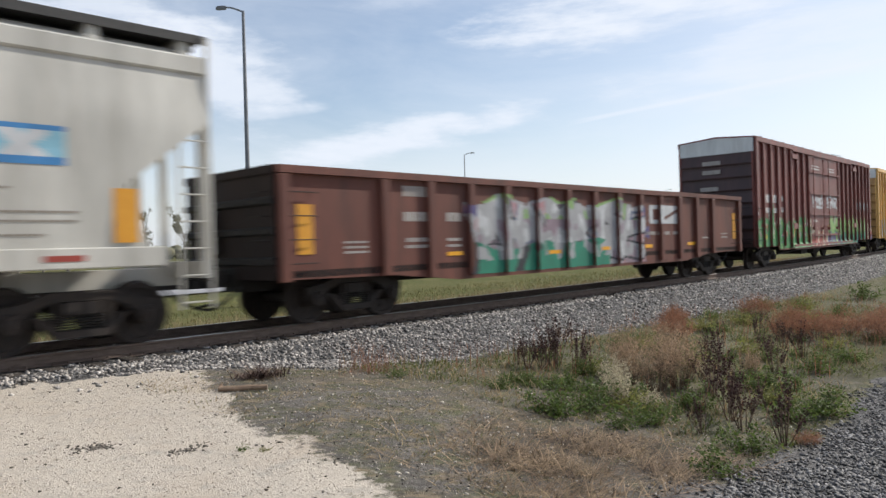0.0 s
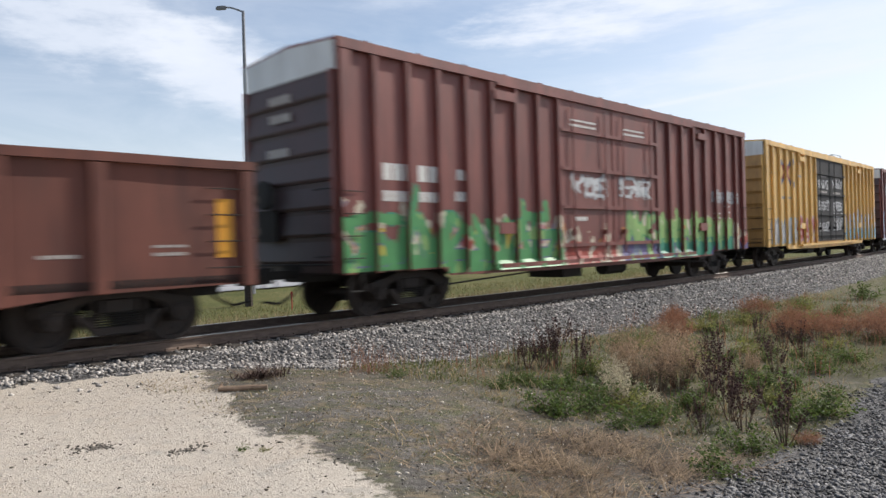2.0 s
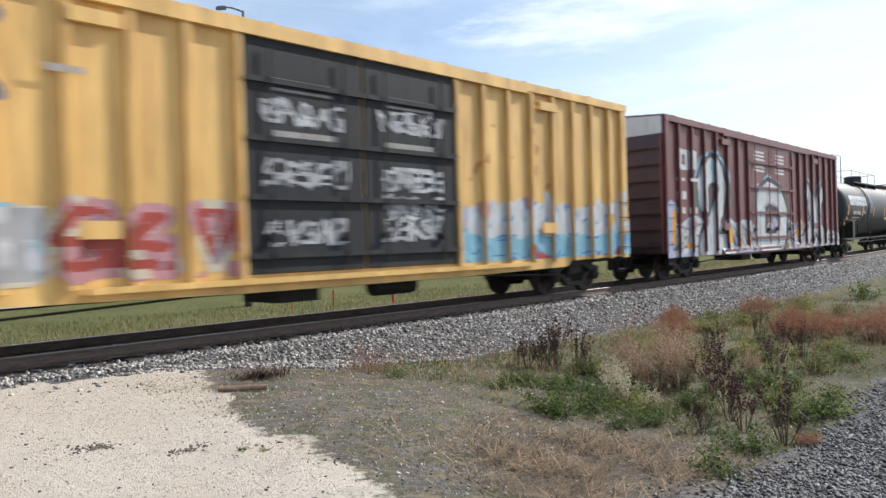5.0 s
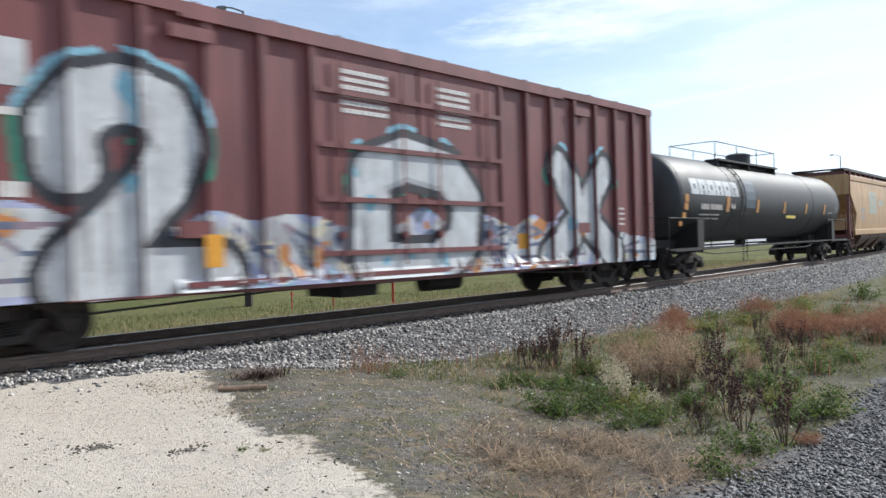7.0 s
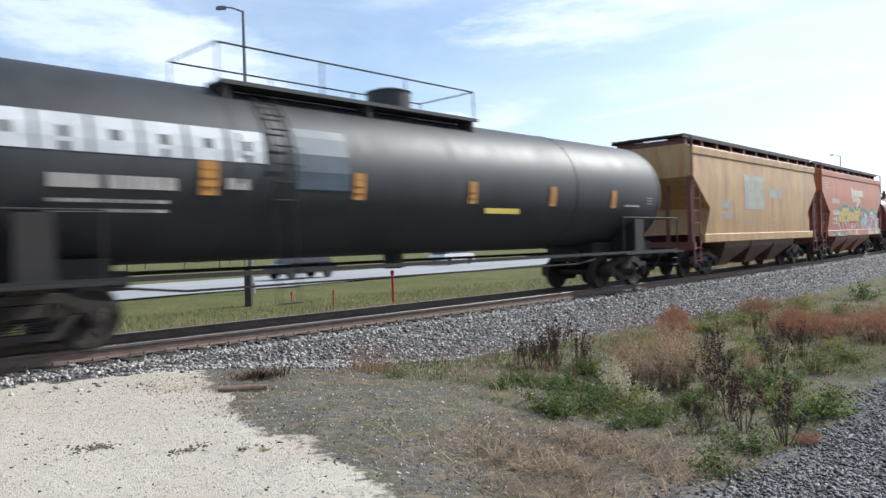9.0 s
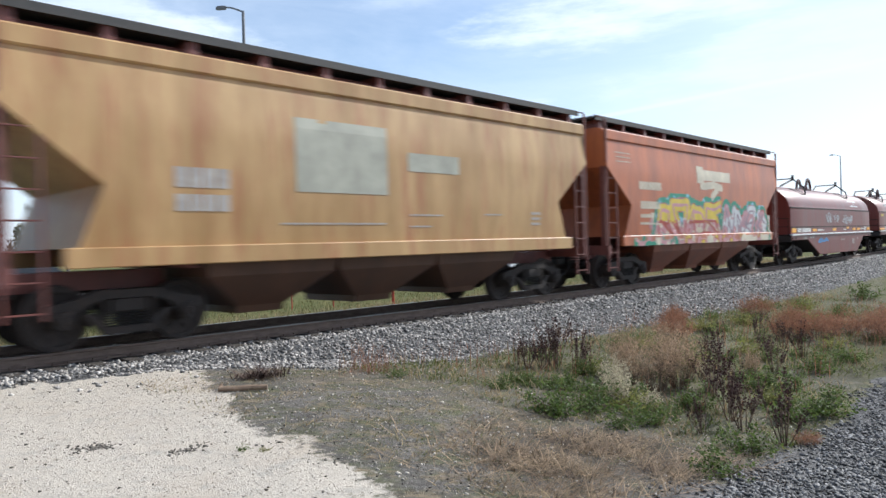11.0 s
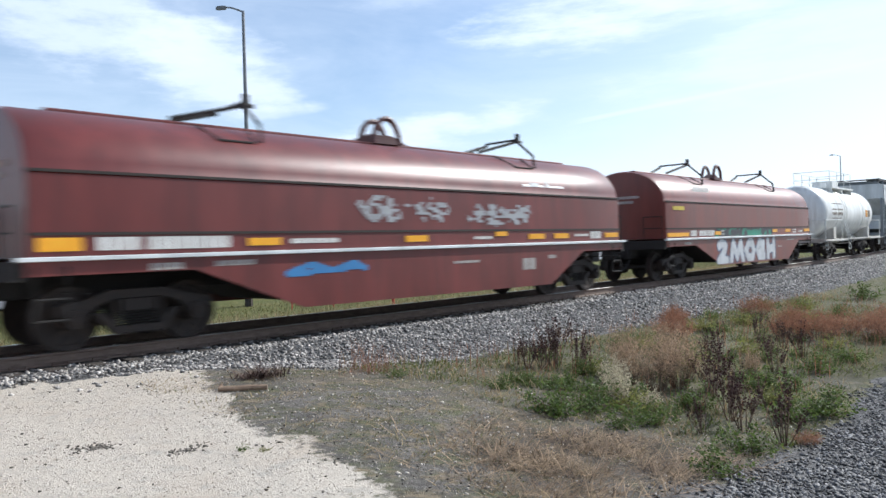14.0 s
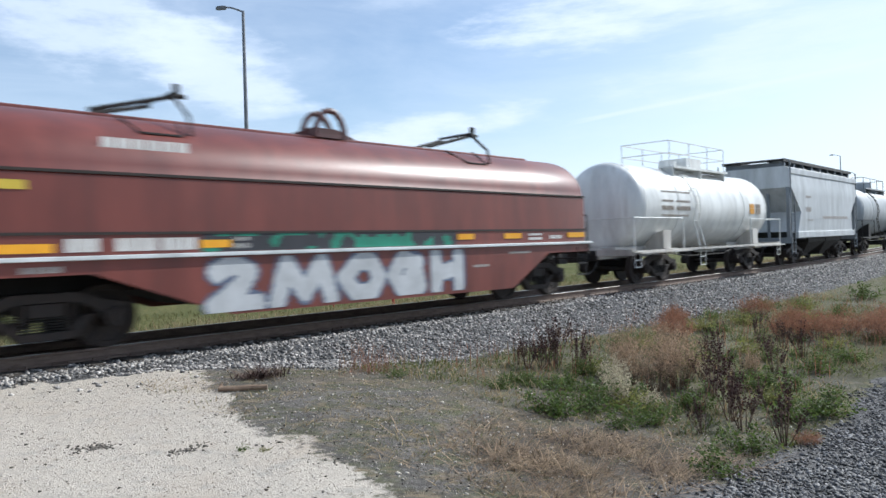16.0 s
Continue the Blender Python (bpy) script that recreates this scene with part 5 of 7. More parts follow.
    if dome == "white":
        box(bm, c - 0.75, c + 0.45, -0.5, 0.5, zt - 0.1, zt + 0.42)
        tube(bm, (c - 1.2, 0, zt - 0.1), (c - 1.2, 0, zt + 0.3), 0.3, 16)
    else:
        tube(bm, (c, 0, zt - 0.1), (c, 0, zt + 0.5), 0.48, 20)
        tube(bm, (c, 0, zt + 0.5), (c, 0, zt + 0.57), 0.51, 20, 0.3)
    part("manway", bm, paint, car, "manway housing on the platform", smooth=True)
    bm = bmesh.new()
    lx = p0 + 0.6
    for q in (lx, lx + 0.4):
        pts = [(q, -(R + 0.06) * math.sin(a), axis_z + (R + 0.06) * math.cos(a)) for a in np.linspace(0.5, 1.9, 9)] + [(q, -1.54, 1.0)]
        pipe(bm, pts, 0.018, 5)
    for a in np.linspace(0.55, 1.9, 8):
        pipe(bm, [(lx, -(R + 0.07) * math.sin(a), axis_z + (R + 0.07) * math.cos(a)), (lx + 0.4, -(R + 0.07) * math.sin(a), axis_z + (R + 0.07) * math.cos(a))], 0.016, 5)
    for z in (0.45, 0.72):
        pipe(bm, [(lx, -1.54, 1.0), (lx, -1.54, z), (lx + 0.4, -1.54, z), (lx + 0.4, -1.54, 1.0)], 0.014, 5)
    part("ladder", bm, rail_paint, car)
    bm = bmesh.new()
    tube(bm, (c, 0, axis_z - R - 0.3), (c, 0, axis_z - R + 0.1), 0.22, 12)
    pipe(bm, [(-h + 3.0, -0.9, 0.85), (-h + 4.0, -1.0, 0.74), (h - 4.0, -1.0, 0.74), (h - 3.0, -0.9, 0.85)], 0.02, 5)
    part("outlet_valve", bm, steel_dark, car)
    running_gear(car, L + 1.1, 2.3)
    return car, L, depth


car, L, depth = tank_car("long black tank car with white block lettering", 89.2, 108.15, 1.49, 2.66, tank_black, steel_dark, (-4.75, 1.55), steel_dark, "black")
h = L / 2


def block_letters(x, z):
    u = x + h - 1.15
    if not (0 <= u < 4.1 and 2.74 < z < 3.24):
        return None
    k, f = divmod(u, 0.684)
    f, v = f / 0.684, (z - 2.74) / 0.5
    if f > 0.9 or 0.36 < f < 0.56 and 0.36 < v < 0.66:
        return None
    if int(k) % 2 and abs(f - 0.46) < 0.08 and v < 0.25:
        return None
    return "white"


sprayed(car, -h + 1.1, -h + 5.3, 2.7, 3.28, depth, block_letters, "row of plain white blocks", "emblem", 0.03)
sprayed(car, -h + 5.75, -h + 6.9, 2.35, 3.4, depth, lambda x, z: "dusk" if fleck(x, z, 2, 4) > -0.6 else None, "dull blue-grey repainted patch", "painted_patch", 0.05)
marks(car, depth, [(-h + 1.95, -h + 2.6, 2.25, 2.48), (-h + 2.7, -h + 3.7, 2.25, 2.48), (-h + 1.95, -h + 3.6, 2.06, 2.11), (-h + 1.95, -h + 3.6, 1.93, 1.98), (-h + 4.5, -h + 4.9, 2.3, 2.5), (h - 2.4, h - 1.6, 2.25, 2.3), (h - 1.2, h - 0.9, 2.5, 2.53), (h - 1.2, h - 0.9, 2.42, 2.45), (h - 1.2, h - 0.9, 2.34, 2.37)], grey_mark)
amber_worn = surface("worn_amber_strip", (0.36, 0.15, 0.018), (0.48, 0.22, 0.03), 6, rough=0.5, bump=0.02)
tank_strips = [(-h + 0.66, -h + 0.92, 1.72, 2.72), (-h + 4.05, -h + 4.33, 2.2, 2.72), (-h + 7.0, -h + 7.25, 2.2, 2.68), (-h + 10.1, -h + 10.35, 2.2, 2.66), (-h + 13.0, -h + 13.25, 2.2, 2.66), (-h + 15.8, -h + 16.05, 2.2, 2.66)]
for x0, x1, z0, z1 in tank_strips:
    plates(car, depth, [(x0, x1, z0 + (z1 - z0) * i / 4, z0 + (z1 - z0) * (i + 1) / 4) for i in range(4)], "reflector", amber_worn, "worn amber reflective strip")
plates(car, depth, [(-h + 10.7, -h + 11.9, 2.0, 2.15)], "placard", SPRAY["yellow"], "yellow warning placard")

car, L, depth = tank_car("white tank car with a railed platform", 173.3, 184.15, 1.34, 2.34, tank_white, coat("tank_frame_white_paint", (0.5, 0.48, 0.44), (0.4, 0.37, 0.33), (0.2, 0.15, 0.1), 0.5), (-2.3, 2.1), tank_white, "white")
h = L / 2
marks(car, depth, [(-h + 1.6, -h + 3.6, 2.75, 2.8), (-h + 1.5, -h + 2.3, 2.45, 2.52), (-h + 2.5, -h + 3.5, 2.45, 2.52), (-h + 1.5, -h + 2.3, 2.2, 2.34), (-h + 2.5, -h + 3.5, 2.2, 2.34), (-h + 1.5, -h + 3.4, 2.02, 2.07)], dark_mark, "lettering", "small dark stencilled lettering")
plates(car, depth, [(h - 2.2, h - 1.75, 2.15, 2.35), (h - 2.2, h - 1.75, 2.36, 2.52)], "placard", amber_dull, "amber placard")
plates(car, depth, [(h - 1.6, h - 1.1, 2.15, 2.35), (h - 1.6, h - 1.1, 2.36, 2.52)], "placard", dark_mark, "dark grey placard")
car, L, depth = tank_car("grey tank car with dark end frames", 199.2, 212.0, 1.4, 2.5, coat("tank_grey_paint", (0.35, 0.37, 0.38), (0.28, 0.3, 0.31), (0.1, 0.09, 0.08), 0.3), steel_dark, (-3.0, 3.0), steel_dark, "black")


# ---------------------------------------------------------------- coil cars
def coil_car(label, front, rear, paint, sloped):
    car, L = car_thing("coil_car", label, front, rear, "freight car")
    h, W = L / 2, 1.5
    a, b, c, d = sloped
    bm = bmesh.new()
    for s in (-1, 1):
        prism(bm, [(-h, 1.08), (a, 1.08), (b, 0.36), (c, 0.33), (d, 1.08), (h, 1.08), (h, 1.3), (-h, 1.3)], s * W, s * (W - 0.05))
    part("side_girder", bm, paint, car, "deep fish-bellied side girder")
    bm = bmesh.new()
    box(bm, -h, h, -W + 0.05, W - 0.05, 1.1, 1.26)
    box(bm, -h - 0.1, h + 0.1, -0.35, 0.35, 0.78, 1.1)
    prism(bm, [(a + 0.3, 1.1), (b + 0.1, 0.45), (c - 0.1, 0.42), (d - 0.3, 1.1)], -W + 0.06, W - 0.06)
    part("underframe", bm, steel_dark, car)
    bm = bmesh.new()
    for s in (-1, 1):
        box(bm, -h - 0.12, h + 0.12, s * (W + 0.02) - 0.05, s * (W + 0.02) + 0.05, 1.27, 1.33)
    part("sill_ledge", bm, white_sheet, car, "pale edge of the sill", bevel=0.008)
    prof = [(1.46, 1.33), (1.46, 2.42), (1.42, 2.47)] + [(1.42 * math.cos(q), 2.47 + 1.0 * math.sin(q)) for q in np.linspace(0.14, math.pi / 2, 11)]
    ring = [(-y, z) for y, z in prof] + [(y, z) for y, z in prof[-2::-1]]

    def hood_depth(x, z):
        zs = [q[1] for q in prof]
        return -float(np.interp(z, zs, [q[0] for q in prof])) - 0.008
    bm = bmesh.new()
    ends = [(-h + 0.05, 0.985), (-h + 0.12, 1.0)] + [(-h + 0.12 + (L - 0.24) * i / 8, 1.0) for i in range(1, 8)] + [(h - 0.12, 1.0), (h - 0.05, 0.985)]
    loft(bm, [[(x, y * k, 1.33 + (z - 1.33) * k) for y, z in ring] for x, k in ends])
    part("hood", bm, paint, car, "removable rounded steel hood", smooth=True)
    for s in (-1, 1):
        for z in (2.44, 1.61):
            bm = bmesh.new()
            box(bm, -h + 0.06, h - 0.06, s * 1.458 - 0.022, s * 1.458 + 0.022, z, z + 0.04)
            part("hood_seam", bm, steel_rust, car)
    bm = bmesh.new()
    box(bm, -h + 0.7, h - 0.7, -0.14, 0.14, 3.42, 3.53)
    part("ridge", bm, paint, car, "flat ridge along the hood's top", bevel=0.02)
    for x in (-h + 3.5, h - 3.5):
        bm = bmesh.new()
        pipe(bm, [(x - 1.0, -0.35, 3.52), (x + 0.3, -0.5, 3.86), (x + 0.45, -0.5, 3.86)], 0.04, 6)
        pipe(bm, [(x - 1.0, 0.35, 3.52), (x + 0.3, 0.5, 3.86)], 0.04, 6)
        pipe(bm, [(x + 0.2, -0.5, 3.9), (x + 0.25, -1.0, 3.45), (x + 0.25, -1.05, 3.15)], 0.03, 6)
        pipe(bm, [(x + 0.25, 0.5, 3.9), (x + 0.25, -0.5, 3.9)], 0.03, 6)
        tube(bm, (x + 0.3, -0.5, 3.9), (x + 0.3, -0.5, 4.05), 0.06, 8)
        pipe(bm, [(x - 0.7, -0.6, 3.42), (x - 0.55, -1.1, 3.12), (x + 0.1, -1.1, 3.12), (x + 0.25, -0.6, 3.42)], 0.02, 5)
        part("lifting_guide", bm, steel_dark, car, "guide bracket for lifting the hood")
    bm = bmesh.new()
    for y in (-0.22, 0.22):
        pts = [(0.36 * math.cos(q), y, 3.5 + 0.55 * math.sin(q)) for q in np.linspace(0, math.pi, 9)]
        pipe(bm, pts, 0.06, 6)
    box(bm, -0.3, 0.3, -0.25, 0.25, 3.5, 3.58)
    prism(bm, [(-0.9, 3.5), (-0.3, 3.72), (0.3, 3.72), (0.9, 3.5)], -0.05, 0.05)
    part("lifting_bail", bm, coat("bail_dark_red_paint", (0.09, 0.03, 0.028), (0.06, 0.02, 0.02)), car, "looped lifting bail")
    for s in (-1, 1):
        for q in ((-h + 0.1, -h + 0.5), (h - 0.5, h - 0.1)):
            bm = bmesh.new()
            for z in (0.5, 0.78):
                pipe(bm, [(q[0], s * W, 1.2), (q[0], s * W, z), (q[1], s * W, z), (q[1], s * W, 1.2)], 0.016, 5)
            part("step", bm, steel_dark, car)
    for s in (-1, 1):
        bm = bmesh.new()
        pipe(bm, [(s * (h + 0.12), -1.4, 1.3), (s * (h + 0.12), -1.4, 2.0), (s * (h + 0.12), -0.8, 2.0), (s * (h + 0.12), -0.8, 1.3)], 0.016, 5)
        pipe(bm, [(s * (h + 0.12), -1.4, 1.65), (s * (h + 0.12), -0.8, 1.65)], 0.014, 5)
        box(bm, s * (h + 0.06) - 0.05, s * (h + 0.06) + 0.05, -1.48, 1.48, 1.02, 1.28)
        part("end_platform", bm, steel_dark, car)
    bm = bmesh.new()
    tube(bm, (-h - 0.2, 0.7, 1.9), (-h - 0.13, 0.7, 1.9), 0.25, 14)
    box(bm, -h - 0.13, -h - 0.03, 0.5, 0.9, 1.3, 2.0)
    part("brake_wheel", bm, steel_dark, car)
    for y0, y1, z in ((-0.6, 0.5, 2.6), (-0.4, 0.2, 2.45)):
        bm = bmesh.new()
        box(bm, -h + 0.035, -h + 0.045, y0, y1, z, z + 0.08)
        part("end_lettering", bm, grey_mark, car)
    running_gear(car, L + 0.2, 1.7)
    return car, L, hood_depth


def on_girder(x, z):
    return -1.508


def on_hood(x, z):
    return -1.47


car, L, hood = coil_car("dark red covered coil car with a rounded hood", 138.95, 153.55, coil_maroon, (-5.0, -3.1, 4.0, 5.4))
h = L / 2
marks(car, on_hood, [(-h + 0.9, -h + 1.5, 1.4, 1.58), (-h + 1.6, -h + 2.9, 1.4, 1.58), (-h + 4.0, -h + 5.0, 1.44, 1.52), (-h + 8.6, -h + 9.2, 1.44, 1.5), (h - 2.2, h - 1.6, 1.46, 1.52), (h - 1.5, h - 1.0, 1.4, 1.58)])
marks(car, on_girder, [(-h + 1.6, -h + 2.1, 1.1, 1.2), (-h + 2.6, -h + 3.3, 1.12, 1.2), (0.6, 1.4, 0.95, 1.0), (h - 4.4, h - 3.9, 0.72, 0.98), (h - 3.4, h - 3.1, 0.95, 1.03)], grey_mark)
plates(car, on_hood, [(-h + 0.15, -h + 0.7, 1.4, 1.58), (-h + 3.2, -h + 3.8, 1.42, 1.54), (-h + 6.6, -h + 7.2, 1.42, 1.54), (-h + 9.3, -h + 9.7, 1.5, 1.6), (-h + 10.5, -h + 11.1, 1.42, 1.54), (h - 3.1, h - 2.5, 1.42, 1.54), (h - 0.8, h - 0.15, 1.42, 1.54)])
sprayed(car, -2.4, 4.4, 1.55, 2.4, lambda x, z: -1.472, lambda x, z: "silver" if (min(((x - q) / r) ** 2 + ((z - v) / 0.24) ** 2 for q, r, v in ((-1.3, 0.65, 2.03), (0.1, 0.5, 2.03), (1.9, 0.75, 1.95), (2.9, 0.5, 1.98))) + 1.1 * fleck(x, z, 4.5, 5) < 0.8 and fleck(x, z * 2.2, 6, 3) > -0.12) else None, "smudged pale scrawl", "scrawl", 0.05)
sprayed(car, 3.0, 5.2, 2.6, 3.1, hood, lambda x, z: "white" if abs(z - 2.82) < 0.16 and (abs(x - 3.55) < 0.4 and max(abs(x - 3.55) / 2, abs(z - 2.82)) > 0.08 or abs(x - 4.4) < 0.36 and fleck(x, z, 5) > -0.4) else None, "plain white block emblem", "emblem", 0.045)
sprayed(car, -3.6, -1.6, 0.85, 1.15, on_girder, lambda x, z: "blue" if stroke(x, z, [[(-3.4, 0.95), (-2.9, 1.08), (-2.5, 0.95), (-2.0, 1.08), (-1.75, 0.96)], [(-3.4, 0.93), (-1.8, 1.0)]]) < 0.05 else None, "bright blue scrawl", "scrawl", 0.035)

car, L, hood = coil_car("red covered coil car with white figures sprayed on its girder", 156.2, 170.35, coil_red, (-5.0, -2.95, 4.0, 5.4))
h = L / 2
SHIFTED = ([(-2.75, 1.02), (-2.5, 1.14), (-2.2, 1.0), (-2.35, 0.78), (-2.8, 0.5), (-2.05, 0.5)], [(-1.7, 0.48), (-1.5, 1.1), (-1.15, 0.6), (-0.8, 1.1), (-0.6, 0.48)], [(0.0, 1.08), (-0.3, 0.8), (0.0, 0.5), (0.35, 0.55), (0.5, 0.8), (0.3, 1.08), (0.0, 1.08)], [(1.5, 1.02), (1.1, 1.1), (0.85, 0.8), (1.1, 0.5), (1.55, 0.55), (1.5, 0.78), (1.25, 0.78)], [(2.0, 1.12), (2.0, 0.5)], [(2.65, 1.12), (2.65, 0.5)], [(2.0, 0.78), (2.65, 0.85)])
GLYPHS = [[(x - 0.45, z) for x, z in line] for line in SHIFTED]
sprayed(car, -3.5, 2.8, 0.4, 1.24, on_girder, lambda x, z: "white" if stroke(x, z, GLYPHS) < 0.15 + 0.02 * fleck(x, z, 5) else ("slate" if stroke(x, z, GLYPHS) < 0.2 else None), "row of thick white sprayed figures", "graffiti", 0.035)
sprayed(car, -3.4, 2.2, 1.34, 1.62, on_hood, lambda x, z: "teal" if fleck(x, z, 3.2, 8) > 0.05 else "black", "black and green sprayed band", "graffiti", 0.045)
marks(car, on_hood, [(-h + 1.75, -h + 2.2, 1.38, 1.56), (-h + 2.4, -h + 3.0, 1.38, 1.56), (-h + 3.05, -h + 3.6, 1.38, 1.56), (-h + 4.2, -h + 4.5, 1.38, 1.46), (-h + 4.2, -h + 4.5, 1.5, 1.56), (h - 2.4, h - 1.9, 1.4, 1.46), (h - 2.4, h - 1.9, 1.5, 1.55), (h - 1.6, h - 1.1, 1.42, 1.5)])
marks(car, hood, [(-h + 2.3, -h + 3.6, 2.72, 2.98)])
marks(car, on_girder, [(-h + 1.2, -h + 1.7, 1.12, 1.2), (h - 4.4, h - 3.9, 0.85, 0.9), (h - 3.2, h - 2.4, 1.1, 1.15)], grey_mark)
plates(car, on_hood, [(-h + 0.1, -h + 1.6, 1.38, 1.5), (-h + 3.65, -h + 4.15, 1.4, 1.52), (2.25, 2.75, 1.44, 1.56), (h - 3.3, h - 2.7, 1.44, 1.56), (h - 0.85, h - 0.1, 1.44, 1.56)])
plates(car, on_hood, [(-h + 0.5, -h + 1.3, 2.2, 2.32)], "placard", SPRAY["yellow"], "faded yellow placard")

# ---------------------------------------------------------------- loose stones, grass and weeds
def joined(name, verts, faces, materials, index=None, flat=True):
    """A mesh out of arrays of corners and of triangles."""
    me = bpy.data.meshes.new(name)
    v, f = np.asarray(verts, dtype=np.float32).reshape(-1, 3), np.asarray(faces, dtype=np.int32).reshape(-1, 3)
    me.vertices.add(len(v))
    me.vertices.foreach_set("co", v.ravel())
    me.loops.add(len(f) * 3)
    me.loops.foreach_set("vertex_index", f.ravel())
    me.polygons.add(len(f))
    me.polygons.foreach_set("loop_start", np.arange(0, len(f) * 3, 3, dtype=np.int32))
    for m in materials if isinstance(materials, (list, tuple)) else [materials]:
        me.materials.append(m)
    if index is not None:
        me.polygons.foreach_set("material_index", np.asarray(index, dtype=np.int32))
    me.update(calc_edges=True)
    return me


G = (1 + 5 ** 0.5) / 2
ICO = np.array([(-1, G, 0), (1, G, 0), (-1, -G, 0), (1, -G, 0), (0, -1, G), (0, 1, G), (0, -1, -G), (0, 1, -G), (G, 0, -1), (G, 0, 1), (-G, 0, -1), (-G, 0, 1)]) / 1.9
ICO_F = np.array([(0, 11, 5), (0, 5, 1), (0, 1, 7), (0, 7, 10), (0, 10, 11), (1, 5, 9), (5, 11, 4), (11, 10, 2), (10, 7, 6), (7, 1, 8), (3, 9, 4), (3, 4, 2), (3, 2, 6), (3, 6, 8), (3, 8, 9), (4, 9, 5), (2, 4, 11), (6, 2, 10), (8, 6, 7), (9, 8, 1)])
rng = np.random.default_rng(5)


def turns(n):
    q = rng.normal(size=(n, 4))
    q /= np.linalg.norm(q, axis=1)[:, None]
    w, x, y, z = q.T
    return np.stack([1 - 2 * (y * y + z * z), 2 * (x * y - z * w), 2 * (x * z + y * w), 2 * (x * y + z * w), 1 - 2 * (x * x + z * z), 2 * (y * z - x * w), 2 * (x * z - y * w), 2 * (y * z + x * w), 1 - 2 * (x * x + y * y)], 1).reshape(n, 3, 3)


def stones(name, places, sizes, material, label, category, sink=0.25):
    """Angular stones, one at each place (x, y), resting on the ground."""
    n = len(places)
    base = ICO[None] * rng.uniform(0.6, 1.35, (n, 12, 1)) * rng.uniform(0.5, 1.3, (n, 1, 3))
    pts = np.einsum("nij,nkj->nki", turns(n), base) * (np.asarray(sizes) / 2)[:, None, None]
    pts[:, :, 2] *= 0.68
    z = np.array([ground_z(x, y) for x, y in places]) + np.asarray(sizes) * sink * 0.7
    pts += np.column_stack([places, z])[:, None, :]
    faces = (ICO_F[None] + 12 * np.arange(n)[:, None, None]).reshape(-1, 3)
    ob = new(name, joined(name, pts, faces, material))
    return tagged(ob, label, category, kind="stuff")


def blades(places, height, width, lean, spread=0.0, top=None):
    """Bent blades of grass at the places (x, y, z): corners and triangles."""
    n = len(places)
    p = np.asarray(places, dtype=float)
    a = rng.uniform(0, 2 * np.pi, n)
    hh = height * rng.uniform(0.5, 1.25, n)
    d = np.column_stack([np.cos(a), np.sin(a), np.zeros(n)])
    side = np.column_stack([-np.sin(a), np.cos(a), np.zeros(n)]) * (width * rng.uniform(0.6, 1.3, n))[:, None]
    k = (lean * rng.uniform(0.3, 1.6, n) * hh)[:, None]
    up = np.column_stack([np.zeros(n), np.zeros(n), hh])
    flop = np.clip(1.0 - 0.5 * lean * rng.uniform(0, 1, n), 0.12, 1)[:, None]
    mid, tip = p + up * 0.55 * flop + d * k * 0.35, p + up * flop + d * k
    v = np.stack([p - side, p + side, mid - side * 0.8, mid + side * 0.8, tip], 1)
    f = np.array([(0, 1, 3), (0, 3, 2), (2, 3, 4)])[None] + 5 * np.arange(n)[:, None, None]
    return v.reshape(-1, 3), f.reshape(-1, 3)


def grass(name, xy, height, width, lean, material, label, category):
    z = np.array([ground_z(x, y) for x, y in xy]) - 0.01
    v, f = blades(np.column_stack([xy, z]), height, width, lean)
    return tagged(new(name, joined(name, v, f, material)), label, category, kind="stuff")


def track_side(x, w):
    return np.column_stack([x, TRACK_Y + CURVE * x * x / 2 + w])


stone_grey = surface("crushed_grey_stone", (0.12, 0.108, 0.098), (0.45, 0.415, 0.378), 14, rough=0.6, bump=0.3, vary=0.7, spec=0.55)
stone_pale = surface("pale_limestone_chips", (0.37, 0.32, 0.265), (0.64, 0.58, 0.5), 18, rough=0.95, bump=0.2, vary=0.35, spec=0.2)
stone_dark = surface("dark_wet_looking_stone", (0.05, 0.047, 0.045), (0.215, 0.205, 0.198), 14, rough=0.62, bump=0.4, vary=0.8, spec=0.4)
clod_brown = surface("dark_soil_clod", (0.1, 0.088, 0.075), (0.22, 0.195, 0.165), 20, rough=1, bump=0.5, vary=0.4, spec=0.1)

x1, x2 = rng.uniform(-3, 15, 19000), rng.uniform(15, 60, 15000)
w1, w2 = -rng.uniform(0.88, 3.35, 19000), -rng.uniform(0.88, 3.4, 15000)
keep1 = ((w1 < -1.32) | (rng.uniform(size=19000) < 0.3)) & (w1 > -1.85 - 1.2 * np.clip((x1 - 3.3) / 3.0, 0, 1)) | (rng.uniform(size=19000) < 0.03)
keep2 = (w2 > -3.1) | (rng.uniform(size=15000) < 0.15)
stones("ballast_stones", track_side(x1[keep1], w1[keep1]), rng.uniform(0.03, 0.078, keep1.sum()), stone_grey, "grey crushed-stone ballast sloping down from the rail", "ballast")
stones("ballast_stones", track_side(x2[keep2], w2[keep2]), rng.uniform(0.05, 0.1, keep2.sum()), stone_grey, "grey crushed-stone ballast along the curving track", "ballast")
xb = rng.uniform(-3, 40, 6000)
stones("ballast_stones", track_side(xb, rng.uniform(-0.6, 3.0, 6000)), rng.uniform(0.04, 0.1, 6000), stone_grey, "grey ballast between and behind the rails", "ballast")
xh, yh = rng.uniform(4.4, 14, 26000), rng.uniform(0.6, 3.5, 26000)
